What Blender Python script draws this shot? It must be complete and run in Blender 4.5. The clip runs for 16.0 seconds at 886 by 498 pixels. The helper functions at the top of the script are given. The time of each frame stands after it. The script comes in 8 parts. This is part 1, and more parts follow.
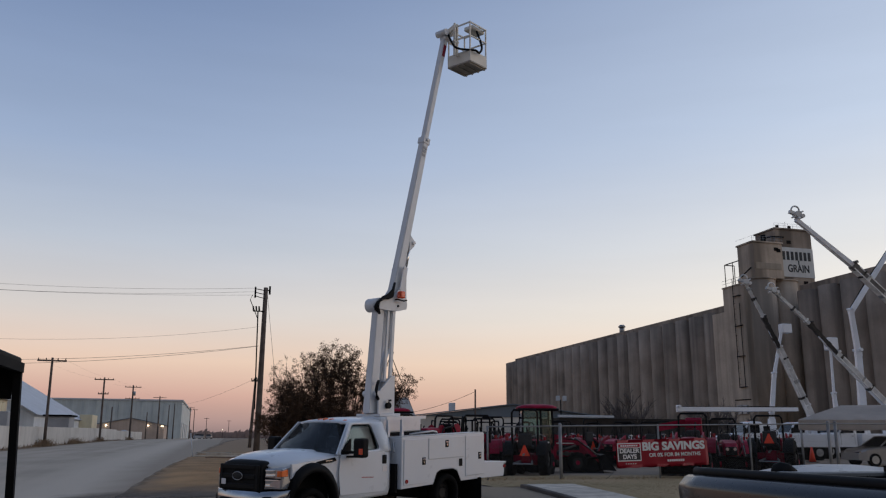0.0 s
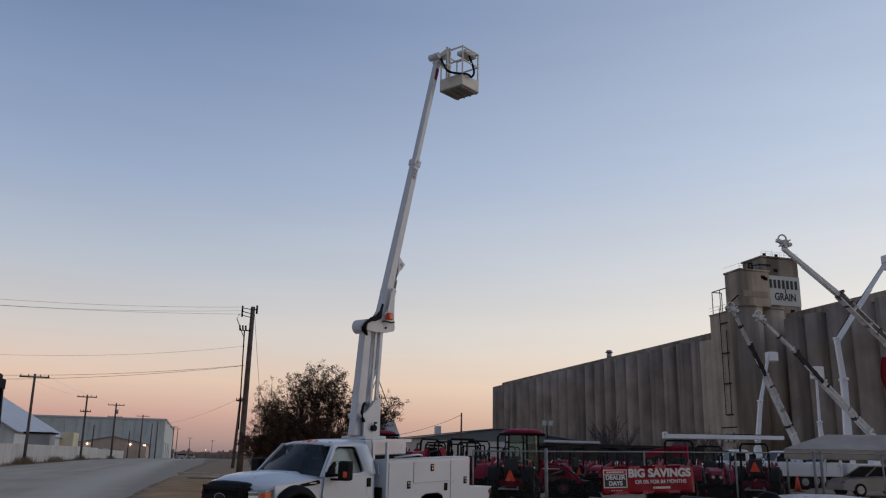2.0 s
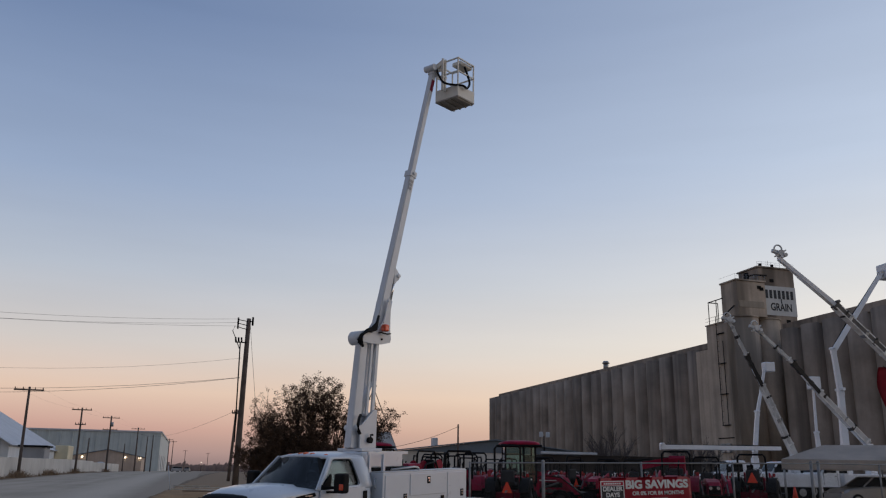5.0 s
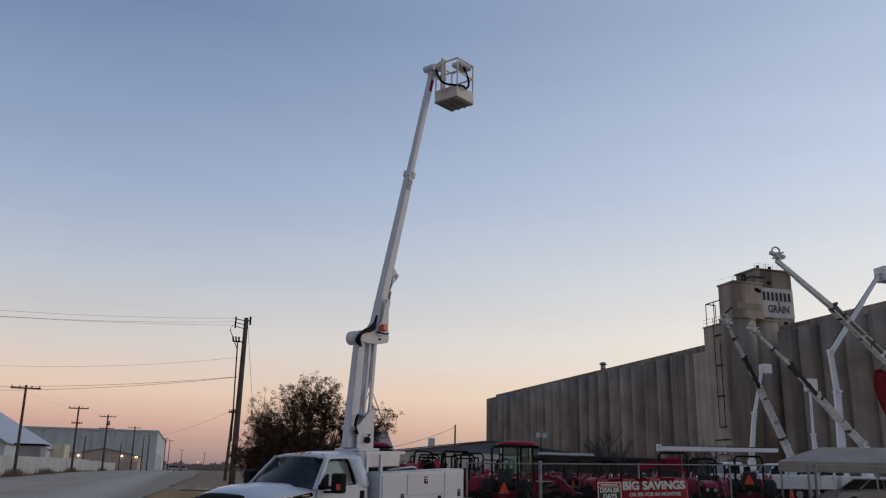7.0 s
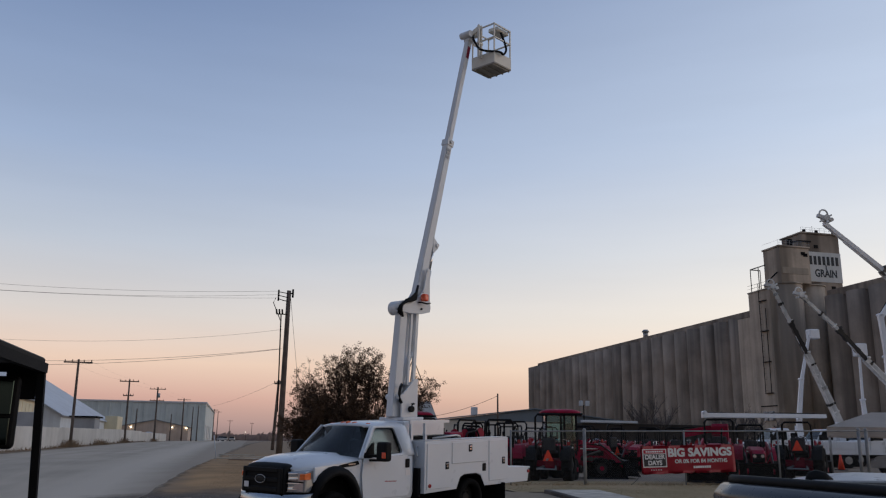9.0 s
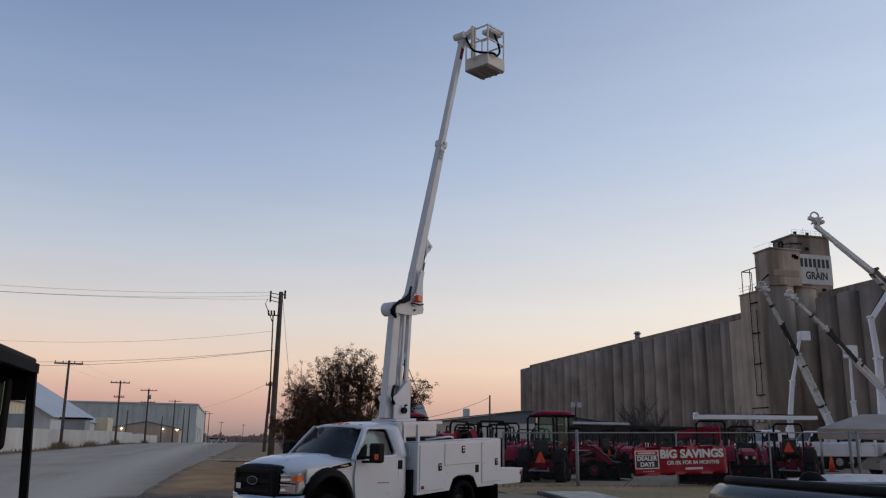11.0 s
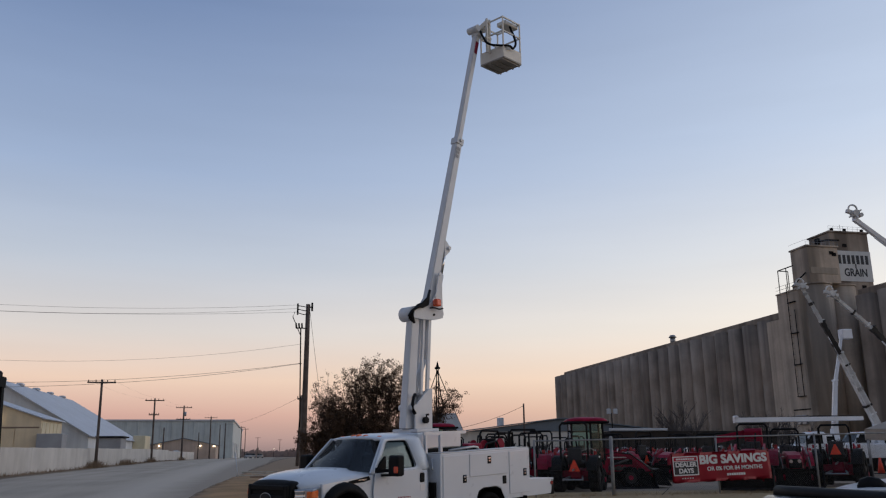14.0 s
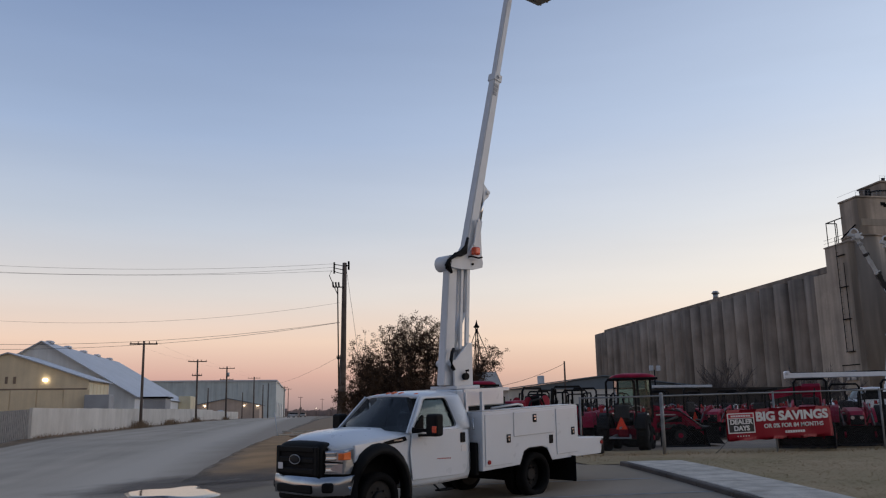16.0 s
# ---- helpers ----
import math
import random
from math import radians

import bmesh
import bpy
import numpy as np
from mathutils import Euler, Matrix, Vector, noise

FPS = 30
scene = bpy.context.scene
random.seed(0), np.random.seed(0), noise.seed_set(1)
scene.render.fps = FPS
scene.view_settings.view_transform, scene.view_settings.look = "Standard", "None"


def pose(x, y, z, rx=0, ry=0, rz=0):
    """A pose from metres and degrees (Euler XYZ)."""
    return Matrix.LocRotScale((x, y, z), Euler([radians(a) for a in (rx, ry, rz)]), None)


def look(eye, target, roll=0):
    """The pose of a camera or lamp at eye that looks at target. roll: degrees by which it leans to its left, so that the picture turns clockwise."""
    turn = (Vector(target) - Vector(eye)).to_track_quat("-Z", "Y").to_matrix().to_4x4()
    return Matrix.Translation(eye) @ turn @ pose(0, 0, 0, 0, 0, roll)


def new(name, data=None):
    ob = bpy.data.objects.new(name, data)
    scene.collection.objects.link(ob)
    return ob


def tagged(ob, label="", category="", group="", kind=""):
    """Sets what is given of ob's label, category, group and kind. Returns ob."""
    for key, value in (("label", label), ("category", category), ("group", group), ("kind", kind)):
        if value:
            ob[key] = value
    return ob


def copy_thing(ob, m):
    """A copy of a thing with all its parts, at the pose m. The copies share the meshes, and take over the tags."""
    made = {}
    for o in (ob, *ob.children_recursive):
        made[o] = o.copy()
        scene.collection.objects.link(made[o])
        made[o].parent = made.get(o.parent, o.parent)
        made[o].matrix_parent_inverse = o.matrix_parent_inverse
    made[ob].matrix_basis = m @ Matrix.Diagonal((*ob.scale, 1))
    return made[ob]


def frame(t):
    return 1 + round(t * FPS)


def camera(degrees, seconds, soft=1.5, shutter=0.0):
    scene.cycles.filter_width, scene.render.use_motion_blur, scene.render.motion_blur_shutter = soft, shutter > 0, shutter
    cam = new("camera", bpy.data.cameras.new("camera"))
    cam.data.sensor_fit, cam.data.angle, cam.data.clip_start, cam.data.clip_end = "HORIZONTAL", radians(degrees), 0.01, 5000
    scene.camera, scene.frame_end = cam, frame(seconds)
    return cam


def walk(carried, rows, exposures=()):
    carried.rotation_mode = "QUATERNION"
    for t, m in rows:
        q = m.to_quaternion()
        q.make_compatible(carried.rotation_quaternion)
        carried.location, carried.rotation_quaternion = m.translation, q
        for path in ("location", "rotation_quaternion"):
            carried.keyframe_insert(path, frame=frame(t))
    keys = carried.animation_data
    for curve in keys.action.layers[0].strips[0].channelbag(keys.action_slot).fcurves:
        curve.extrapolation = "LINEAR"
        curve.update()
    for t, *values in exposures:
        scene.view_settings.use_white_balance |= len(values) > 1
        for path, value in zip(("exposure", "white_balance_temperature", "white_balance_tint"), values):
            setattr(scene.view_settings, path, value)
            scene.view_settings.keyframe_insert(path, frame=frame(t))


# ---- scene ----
cam = camera(56.7, 16.0, soft=1.2)
PATH = [  # seconds, x, y, z, yaw, pitch, roll
    (0.0, -0.002, 0.001, 1.702, -15.28, 12.96, 0.31), (0.5, 0.008, 0.034, 1.713, -15.47, 13.94, 0.33),
    (1.0, 0.013, 0.027, 1.710, -15.69, 14.68, 0.66), (1.5, 0.007, 0.058, 1.707, -15.93, 14.72, 1.09),
    (2.0, -0.002, 0.017, 1.709, -16.06, 14.52, 1.16), (2.5, -0.007, 0.031, 1.709, -16.26, 14.56, 1.06),
    (3.0, 0.001, 0.016, 1.708, -16.42, 14.73, 0.90), (3.5, 0.008, 0.044, 1.713, -16.43, 14.92, 0.91),
    (4.0, 0.010, 0.035, 1.713, -16.24, 15.16, 0.93), (6.5, 0.002, 0.029, 1.713, -16.52, 15.36, 1.08),
    (7.0, -0.000, 0.053, 1.712, -16.47, 15.33, 1.21), (7.5, -0.005, 0.106, 1.712, -16.24, 15.07, 1.46),
    (8.0, -0.019, 0.102, 1.704, -15.58, 14.45, 1.63), (8.5, -0.016, 0.107, 1.695, -14.48, 13.68, 1.13),
    (9.0, 0.002, 0.141, 1.702, -13.68, 13.22, 0.80), (11.5, -0.015, 0.174, 1.693, -14.74, 13.35, 0.80),
    (12.0, 0.028, 0.179, 1.680, -15.55, 13.20, 0.65), (12.5, 0.153, 0.198, 1.686, -15.74, 13.60, 1.01),
    (13.0, 0.198, 0.419, 1.655, -14.85, 15.67, 2.40), (13.5, 0.252, 0.692, 1.678, -12.96, 14.51, -0.29),
    (14.0, 0.438, 0.929, 1.701, -12.05, 14.03, -0.52), (14.5, 0.538, 1.438, 1.696, -12.40, 13.69, -1.41),
    (15.0, 0.615, 1.572, 1.696, -11.55, 12.95, -1.07), (15.5, 0.687, 1.943, 1.706, -9.72, 12.00, -1.36),
    (16.0, 0.679, 2.206, 1.703, -9.34, 11.29, -0.85)]


def aimed(x, y, z, yaw, pitch, roll):
    a, p = radians(yaw), radians(pitch)
    way = Vector((-math.sin(a) * math.cos(p), math.cos(a) * math.cos(p), math.sin(p)))
    eye = Vector((x, y, z))
    return look(eye, eye + way, roll)


walk(cam, [(r[0], aimed(*r[1:])) for r in PATH],
     [(0.0, -0.02), (1.0, -0.10), (3.0, -0.12), (6.5, -0.09), (8.0, -0.03), (9.0, 0.02), (12.5, 0.0), (14.0, 0.04), (15.5, 0.10), (16.0, 0.08)])

# ---- sky and sun: the sun is just below the horizon, off to the side ----
SUN_AZ = radians(100)          # where the glow is, clockwise from +y
world = bpy.data.worlds.new("dusk_sky")
scene.world = world
world.use_nodes = True
wn, wl = world.node_tree.nodes, world.node_tree.links
wn.clear()
w_out = wn.new("ShaderNodeOutputWorld")
w_bg = wn.new("ShaderNodeBackground")
w_co = wn.new("ShaderNodeTexCoord")
w_sep = wn.new("ShaderNodeSeparateXYZ")
wl.new(w_co.outputs["Generated"], w_sep.inputs[0])


def sky_ramp(stops):
    r = wn.new("ShaderNodeValToRGB")
    r.color_ramp.interpolation = "LINEAR"
    e = r.color_ramp.elements
    while len(e) < len(stops):
        e.new(0.5)
    for k, (p, c) in zip(e, stops):
        k.position, k.color = p, (*c, 1)
    wl.new(w_sep.outputs["Z"], r.inputs["Fac"])
    return r


# height above the horizon as the sine of the elevation
front_sky = sky_ramp([(0.0, (0.25, 0.185, 0.19)), (0.018, (0.42, 0.285, 0.275)), (0.045, (0.585, 0.362, 0.325)), (0.085, (0.765, 0.565, 0.465)),
                      (0.14, (0.645, 0.60, 0.59)), (0.22, (0.465, 0.515, 0.61)), (0.32, (0.308, 0.395, 0.572)),
                      (0.50, (0.148, 0.22, 0.395)), (0.62, (0.15, 0.22, 0.385)), (1.0, (0.15, 0.215, 0.365))])
glow_sky = sky_ramp([(0.0, (0.42, 0.36, 0.31)), (0.05, (0.92, 0.71, 0.51)), (0.15, (1.04, 0.955, 0.84)), (0.35, (0.70, 0.785, 0.92)),
                     (0.7, (0.40, 0.50, 0.70)), (1.0, (0.18, 0.25, 0.42))])
# share of the glow by azimuth
w_dot = wn.new("ShaderNodeVectorMath")
w_dot.operation = "DOT_PRODUCT"
w_dot.inputs[1].default_value = (math.sin(SUN_AZ), math.cos(SUN_AZ), 0)
wl.new(w_co.outputs["Generated"], w_dot.inputs[0])
w_map = wn.new("ShaderNodeMapRange")
w_map.interpolation_type = "SMOOTHSTEP"
w_map.inputs[1].default_value, w_map.inputs[2].default_value = -0.45, 1.33
wl.new(w_dot.outputs["Value"], w_map.inputs[0])
w_mix = wn.new("ShaderNodeMix")
w_mix.data_type = "RGBA"
wl.new(w_map.outputs[0], w_mix.inputs[0])
wl.new(front_sky.outputs[0], w_mix.inputs[6])
wl.new(glow_sky.outputs[0], w_mix.inputs[7])
# the sky is dimmer on the side away from the glow
w_dim = wn.new("ShaderNodeVectorMath")
w_dim.operation = "DOT_PRODUCT"
w_dim.inputs[1].default_value = (math.sin(SUN_AZ + radians(95)), math.cos(SUN_AZ + radians(95)), 0)
wl.new(w_co.outputs["Generated"], w_dim.inputs[0])
w_dmap = wn.new("ShaderNodeMapRange")
w_dmap.interpolation_type = "SMOOTHSTEP"
w_dmap.inputs[1].default_value, w_dmap.inputs[2].default_value = -0.05, 0.85
w_dmap.inputs[3].default_value, w_dmap.inputs[4].default_value = 1.0, 0.6
wl.new(w_dim.outputs["Value"], w_dmap.inputs[0])
w_away = wn.new("ShaderNodeVectorMath")
w_away.operation = "SCALE"
wl.new(w_mix.outputs[2], w_away.inputs[0])
wl.new(w_dmap.outputs[0], w_away.inputs["Scale"])
# thin high haze streaks
w_noise = wn.new("ShaderNodeTexNoise")
w_noise.inputs["Scale"].default_value, w_noise.inputs["Detail"].default_value = 3.0, 5.0
w_str = wn.new("ShaderNodeMapping")
w_str.inputs["Scale"].default_value = (1, 1, 9)
wl.new(w_co.outputs["Generated"], w_str.inputs[0])
wl.new(w_str.outputs[0], w_noise.inputs["Vector"])
w_nm = wn.new("ShaderNodeMapRange")
w_nm.inputs[3].default_value, w_nm.inputs[4].default_value = 0.95, 1.05
wl.new(w_noise.outputs[0], w_nm.inputs[0])
w_mul = wn.new("ShaderNodeVectorMath")
w_mul.operation = "SCALE"
wl.new(w_away.outputs[0], w_mul.inputs[0])
wl.new(w_nm.outputs[0], w_mul.inputs["Scale"])
# the clear-air sky adds its own blue
w_sky = wn.new("ShaderNodeTexSky")
w_sky.sky_type, w_sky.sun_disc = "NISHITA", False
w_sky.sun_elevation, w_sky.sun_rotation = radians(0.5), SUN_AZ
w_sk = wn.new("ShaderNodeVectorMath")
w_sk.operation = "SCALE"
w_sk.inputs["Scale"].default_value = 0.06
wl.new(w_sky.outputs[0], w_sk.inputs[0])
w_add = wn.new("ShaderNodeVectorMath")
wl.new(w_mul.outputs[0], w_add.inputs[0])
wl.new(w_sk.outputs[0], w_add.inputs[1])
wl.new(w_add.outputs[0], w_bg.inputs["Color"])
w_bg.inputs["Strength"].default_value = 1.0
wl.new(w_bg.outputs[0], w_out.inputs["Surface"])

sun = new("sun", bpy.data.lights.new("sun", "SUN"))
sun.data.energy, sun.data.angle, sun.data.color = 0.20, radians(30), (1.0, 0.88, 0.78)
sun.matrix_world = look((math.sin(SUN_AZ) * 80, math.cos(SUN_AZ) * 80, 22), (0, 0, 0))


# ---- materials ----
def mat(name, color, rough=0.6, metal=0.0, var=0.12, scale=3.0, fine=40.0, bump=0.0, tint=None, streak=0.0, coat=0.0, spec=0.5, island=0.0, run=(1.3, 1.3, 0.06)):
    """A surface with colour variation at two scales, optional fine relief and upright streaks."""
    m = bpy.data.materials.new(name)
    m.use_nodes = True
    n, l = m.node_tree.nodes, m.node_tree.links
    p = n["Principled BSDF"]
    p.inputs["Roughness"].default_value, p.inputs["Metallic"].default_value = rough, metal
    p.inputs["Coat Weight"].default_value = coat
    p.inputs["Specular IOR Level"].default_value = spec
    co = n.new("ShaderNodeTexCoord")
    geo = n.new("ShaderNodeNewGeometry")
    big = n.new("ShaderNodeTexNoise")
    big.inputs["Scale"].default_value, big.inputs["Detail"].default_value = scale, 6
    l.new(geo.outputs["Position"], big.inputs["Vector"])
    small = n.new("ShaderNodeTexNoise")
    small.inputs["Scale"].default_value, small.inputs["Detail"].default_value = fine, 3
    l.new(geo.outputs["Position"], small.inputs["Vector"])
    two = tint or tuple(c * (1 - 2.2 * var) for c in color)
    mix = n.new("ShaderNodeMix")
    mix.data_type = "RGBA"
    mix.inputs[6].default_value, mix.inputs[7].default_value = (*color, 1), (*two, 1)
    rmp = n.new("ShaderNodeMapRange")
    rmp.inputs[1].default_value, rmp.inputs[2].default_value = 0.35, 0.75
    l.new(big.outputs[0], rmp.inputs[0])
    l.new(rmp.outputs[0], mix.inputs[0])
    out = mix.outputs[2]
    val = n.new("ShaderNodeHueSaturation")
    l.new(out, val.inputs["Color"])
    r2 = n.new("ShaderNodeMapRange")
    r2.inputs[3].default_value, r2.inputs[4].default_value = 1 - var, 1 + var
    l.new(small.outputs[0], r2.inputs[0])
    last = r2.outputs[0]
    if island:
        oi = n.new("ShaderNodeObjectInfo")
        r3 = n.new("ShaderNodeMapRange")
        r3.inputs[3].default_value, r3.inputs[4].default_value = 1 - island, 1 + island
        l.new(oi.outputs["Random"], r3.inputs[0])
        mu = n.new("ShaderNodeMath")
        mu.operation = "MULTIPLY"
        l.new(last, mu.inputs[0])
        l.new(r3.outputs[0], mu.inputs[1])
        last = mu.outputs[0]
    if streak:
        mp = n.new("ShaderNodeMapping")
        mp.inputs["Scale"].default_value = run
        l.new(geo.outputs["Position"], mp.inputs[0])
        st = n.new("ShaderNodeTexNoise")
        st.inputs["Scale"].default_value, st.inputs["Detail"].default_value = 1.2, 5
        l.new(mp.outputs[0], st.inputs["Vector"])
        r4 = n.new("ShaderNodeMapRange")
        r4.inputs[1].default_value, r4.inputs[2].default_value = 0.3, 0.7
        r4.inputs[3].default_value, r4.inputs[4].default_value = 1 - streak, 1 + streak * 0.5
        l.new(st.outputs[0], r4.inputs[0])
        mu = n.new("ShaderNodeMath")
        mu.operation = "MULTIPLY"
        l.new(last, mu.inputs[0])
        l.new(r4.outputs[0], mu.inputs[1])
        last = mu.outputs[0]
    l.new(last, val.inputs["Value"])
    l.new(val.outputs[0], p.inputs["Base Color"])
    rr = n.new("ShaderNodeMapRange")
    rr.inputs[3].default_value, rr.inputs[4].default_value = max(0.02, rough - 0.08), min(1, rough + 0.08)
    l.new(small.outputs[0], rr.inputs[0])
    l.new(rr.outputs[0], p.inputs["Roughness"])
    if bump:
        b = n.new("ShaderNodeBump")
        b.inputs["Strength"].default_value, b.inputs["Distance"].default_value = min(1, bump), 0.03
        l.new(small.outputs[0], b.inputs["Height"])
        l.new(b.outputs[0], p.inputs["Normal"])
    return m


def drift(m, inner, outer, color, ragged=1.6, axis="X"):
    """Dust blown over a surface between two places along an axis, with a ragged noisy limit."""
    n, l = m.node_tree.nodes, m.node_tree.links
    p = n["Principled BSDF"]
    was = p.inputs["Base Color"].links[0].from_socket
    geo, sep, noi, add, rng, mix = (n.new(k) for k in ("ShaderNodeNewGeometry", "ShaderNodeSeparateXYZ", "ShaderNodeTexNoise", "ShaderNodeMath", "ShaderNodeMapRange", "ShaderNodeMix"))
    l.new(geo.outputs["Position"], sep.inputs[0])
    noi.inputs["Scale"].default_value, noi.inputs["Detail"].default_value = 0.7, 10
    l.new(geo.outputs["Position"], noi.inputs["Vector"])
    add.operation = "MULTIPLY_ADD"
    l.new(noi.outputs[0], add.inputs[0])
    add.inputs[1].default_value = ragged * 2
    l.new(sep.outputs[axis], add.inputs[2])
    rng.inputs[1].default_value, rng.inputs[2].default_value = inner + ragged, outer + ragged
    l.new(add.outputs[0], rng.inputs[0])
    mix.data_type = "RGBA"
    l.new(rng.outputs[0], mix.inputs[0])
    l.new(was, mix.inputs[6])
    mix.inputs[7].default_value = (*color, 1)
    l.new(mix.outputs[2], p.inputs["Base Color"])
    return m


def mildew(m, color, wide=0.36, tall=0.018, lo=0.46, hi=0.60):
    """Broad dark weather stains that run down a wall."""
    n, l = m.node_tree.nodes, m.node_tree.links
    p = n["Principled BSDF"]
    was = p.inputs["Base Color"].links[0].from_socket
    geo, mp, noi, rng, mix = (n.new(k) for k in ("ShaderNodeNewGeometry", "ShaderNodeMapping", "ShaderNodeTexNoise", "ShaderNodeMapRange", "ShaderNodeMix"))
    mp.inputs["Scale"].default_value = (wide, wide, tall)
    l.new(geo.outputs["Position"], mp.inputs[0])
    noi.inputs["Scale"].default_value, noi.inputs["Detail"].default_value = 1.0, 4
    l.new(mp.outputs[0], noi.inputs["Vector"])
    rng.interpolation_type = "SMOOTHSTEP"
    rng.inputs[1].default_value, rng.inputs[2].default_value = lo, hi
    rng.inputs[4].default_value = 0.85
    l.new(noi.outputs[0], rng.inputs[0])
    mix.data_type = "RGBA"
    l.new(rng.outputs[0], mix.inputs[0])
    l.new(was, mix.inputs[6])
    mix.inputs[7].default_value = (*color, 1)
    l.new(mix.outputs[2], p.inputs["Base Color"])
    return m


def glow(name, color, strength):
    m = bpy.data.materials.new(name)
    m.use_nodes = True
    p = m.node_tree.nodes["Principled BSDF"]
    p.inputs["Base Color"].default_value = (*color, 1)
    p.inputs["Emission Color"].default_value = (*color, 1)
    p.inputs["Emission Strength"].default_value = strength
    return m


def glass(name, color=(0.55, 0.62, 0.62), rough=0.02, ior=1.5):
    m = bpy.data.materials.new(name)
    m.use_nodes = True
    n, l = m.node_tree.nodes, m.node_tree.links
    n.remove(n["Principled BSDF"])
    t, g, x = n.new("ShaderNodeBsdfTransparent"), n.new("ShaderNodeBsdfGlossy"), n.new("ShaderNodeMixShader")
    fr = n.new("ShaderNodeFresnel")
    fr.inputs[0].default_value = ior
    t.inputs[0].default_value = (*color, 1)
    g.inputs["Roughness"].default_value = rough
    l.new(fr.outputs[0], x.inputs[0])
    l.new(t.outputs[0], x.inputs[1])
    l.new(g.outputs[0], x.inputs[2])
    l.new(x.outputs[0], n["Material Output"].inputs[0])
    return m


WHITE = mat("white_paint", (0.60, 0.635, 0.675), 0.3, 0, 0.02, 1.5, 4, coat=0.3)
YARDW = mat("yard_truck_white_paint", (0.80, 0.81, 0.83), 0.4, 0, 0.06, 1.5, 20, streak=0.06)
BOOMW = mat("boom_white_paint", (0.64, 0.65, 0.665), 0.4, 0, 0.05, 2, 30, streak=0.06)
FIBRE = mat("platform_cream_paint", (0.74, 0.70, 0.62), 0.55, 0, 0.06, 4, 40)
PLASTIC = mat("black_plastic", (0.009, 0.0092, 0.010), 0.6, 0, 0.15, 6, 60, spec=0.11)
RUBBER = mat("tyre_rubber", (0.008, 0.008, 0.0085), 0.9, 0, 0.2, 6, 60, bump=0.3, spec=0.1)
STEELBLK = mat("chassis_black_steel", (0.007, 0.007, 0.008), 0.7, 0, 0.2, 5, 40, spec=0.12)
CHROME = mat("chrome", (0.62, 0.63, 0.65), 0.12, 1.0, 0.05, 4, 40)
ALU = mat("dull_aluminium", (0.5, 0.5, 0.5), 0.45, 0.8, 0.1, 5, 60)
TRIM = mat("dull_tractor_rim", (0.026, 0.024, 0.023), 0.7, 0.0, 0.2, 5, 50)
HEADL = mat("silvered_headlamp_lens", (0.34, 0.355, 0.38), 0.15, 0.5, 0.08, 12, 60, coat=1.0)
RIM = mat("dark_steel_rim", (0.02, 0.02, 0.021), 0.6, 0.2, 0.2, 5, 50, spec=0.2)
GLASS = glass("tinted_glass", (0.50, 0.57, 0.565), 0.02, 1.35)
GLASSWS = glass("dark_windshield_glass", (0.03, 0.048, 0.052), 0.02, 1.22)
GLASSCAB = glass("clear_cab_glass", (0.78, 0.90, 0.87), 0.02, 1.42)
MIRROR = mat("mirror_glass", (0.025, 0.045, 0.048), 0.06, 1.0, 0.0)
STROBE = mat("strobe_orange_lens", (0.80, 0.085, 0.025), 0.25, 0, 0.1, 20, 80)
AMBER = mat("amber_lens", (0.80, 0.15, 0.025), 0.25, 0, 0.1, 20, 80)
REDLENS = mat("red_lens", (0.32, 0.012, 0.018), 0.25, 0, 0.1, 20, 80)
ORANGE = mat("fluorescent_orange", (0.92, 0.065, 0.022), 0.5, 0, 0.08, 12, 60)
TRED = mat("tractor_red_paint", (0.29, 0.006, 0.034), 0.5, 0, 0.22, 3, 40, spec=0.16, island=0.25)
BANRED = mat("banner_red_vinyl", (0.43, 0.012, 0.036), 0.45, 0, 0.06, 3, 50)
BANBLK = mat("banner_black_print", (0.025, 0.025, 0.03), 0.45, 0, 0.1, 6, 60)
BANWHT = mat("banner_white_print", (0.74, 0.72, 0.72), 0.45, 0, 0.06, 6, 60)
SEAT = mat("grey_cloth_seat", (0.03, 0.03, 0.032), 0.9, 0, 0.2, 8, 60)
CONC = mat("weathered_silo_concrete", (0.38, 0.316, 0.26), 0.95, 0, 0.08, 0.2, 3, bump=0.3, tint=(0.20, 0.168, 0.138), streak=0.13, island=0.07, spec=0.1)
CONCT = mat("tan_tower_concrete", (0.56, 0.463, 0.368), 0.9, 0, 0.12, 0.2, 3, bump=0.3, tint=(0.36, 0.30, 0.24), streak=0.18, spec=0.1)
mildew(CONC, (0.14, 0.117, 0.097), 0.42, 0.02, 0.44, 0.68)
BANDC = mat("faded_band_paint", (0.42, 0.36, 0.29), 0.9, 0, 0.1, 0.5, 4, streak=0.15, spec=0.1)
mildew(CONCT, (0.20, 0.168, 0.136), 0.25, 0.02, 0.50, 0.68)
SLABC = mat("pale_sidewalk_concrete", (0.57, 0.515, 0.44), 0.9, 0, 0.26, 2.4, 30, bump=0.5, tint=(0.31, 0.275, 0.235), island=0.12, spec=0.2)
CURB = mat("kerb_concrete", (0.13, 0.112, 0.10), 0.9, 0, 0.2, 1.4, 26, bump=0.4, spec=0.15)
WALLW = mat("whitewashed_wall_panel", (0.70, 0.655, 0.595), 0.85, 0, 0.06, 0.35, 5, bump=0.2, tint=(0.52, 0.48, 0.425), streak=0.07, island=0.025)
SHEETW = mat("white_metal_siding", (0.56, 0.58, 0.61), 0.55, 0, 0.08, 0.3, 6, streak=0.12)
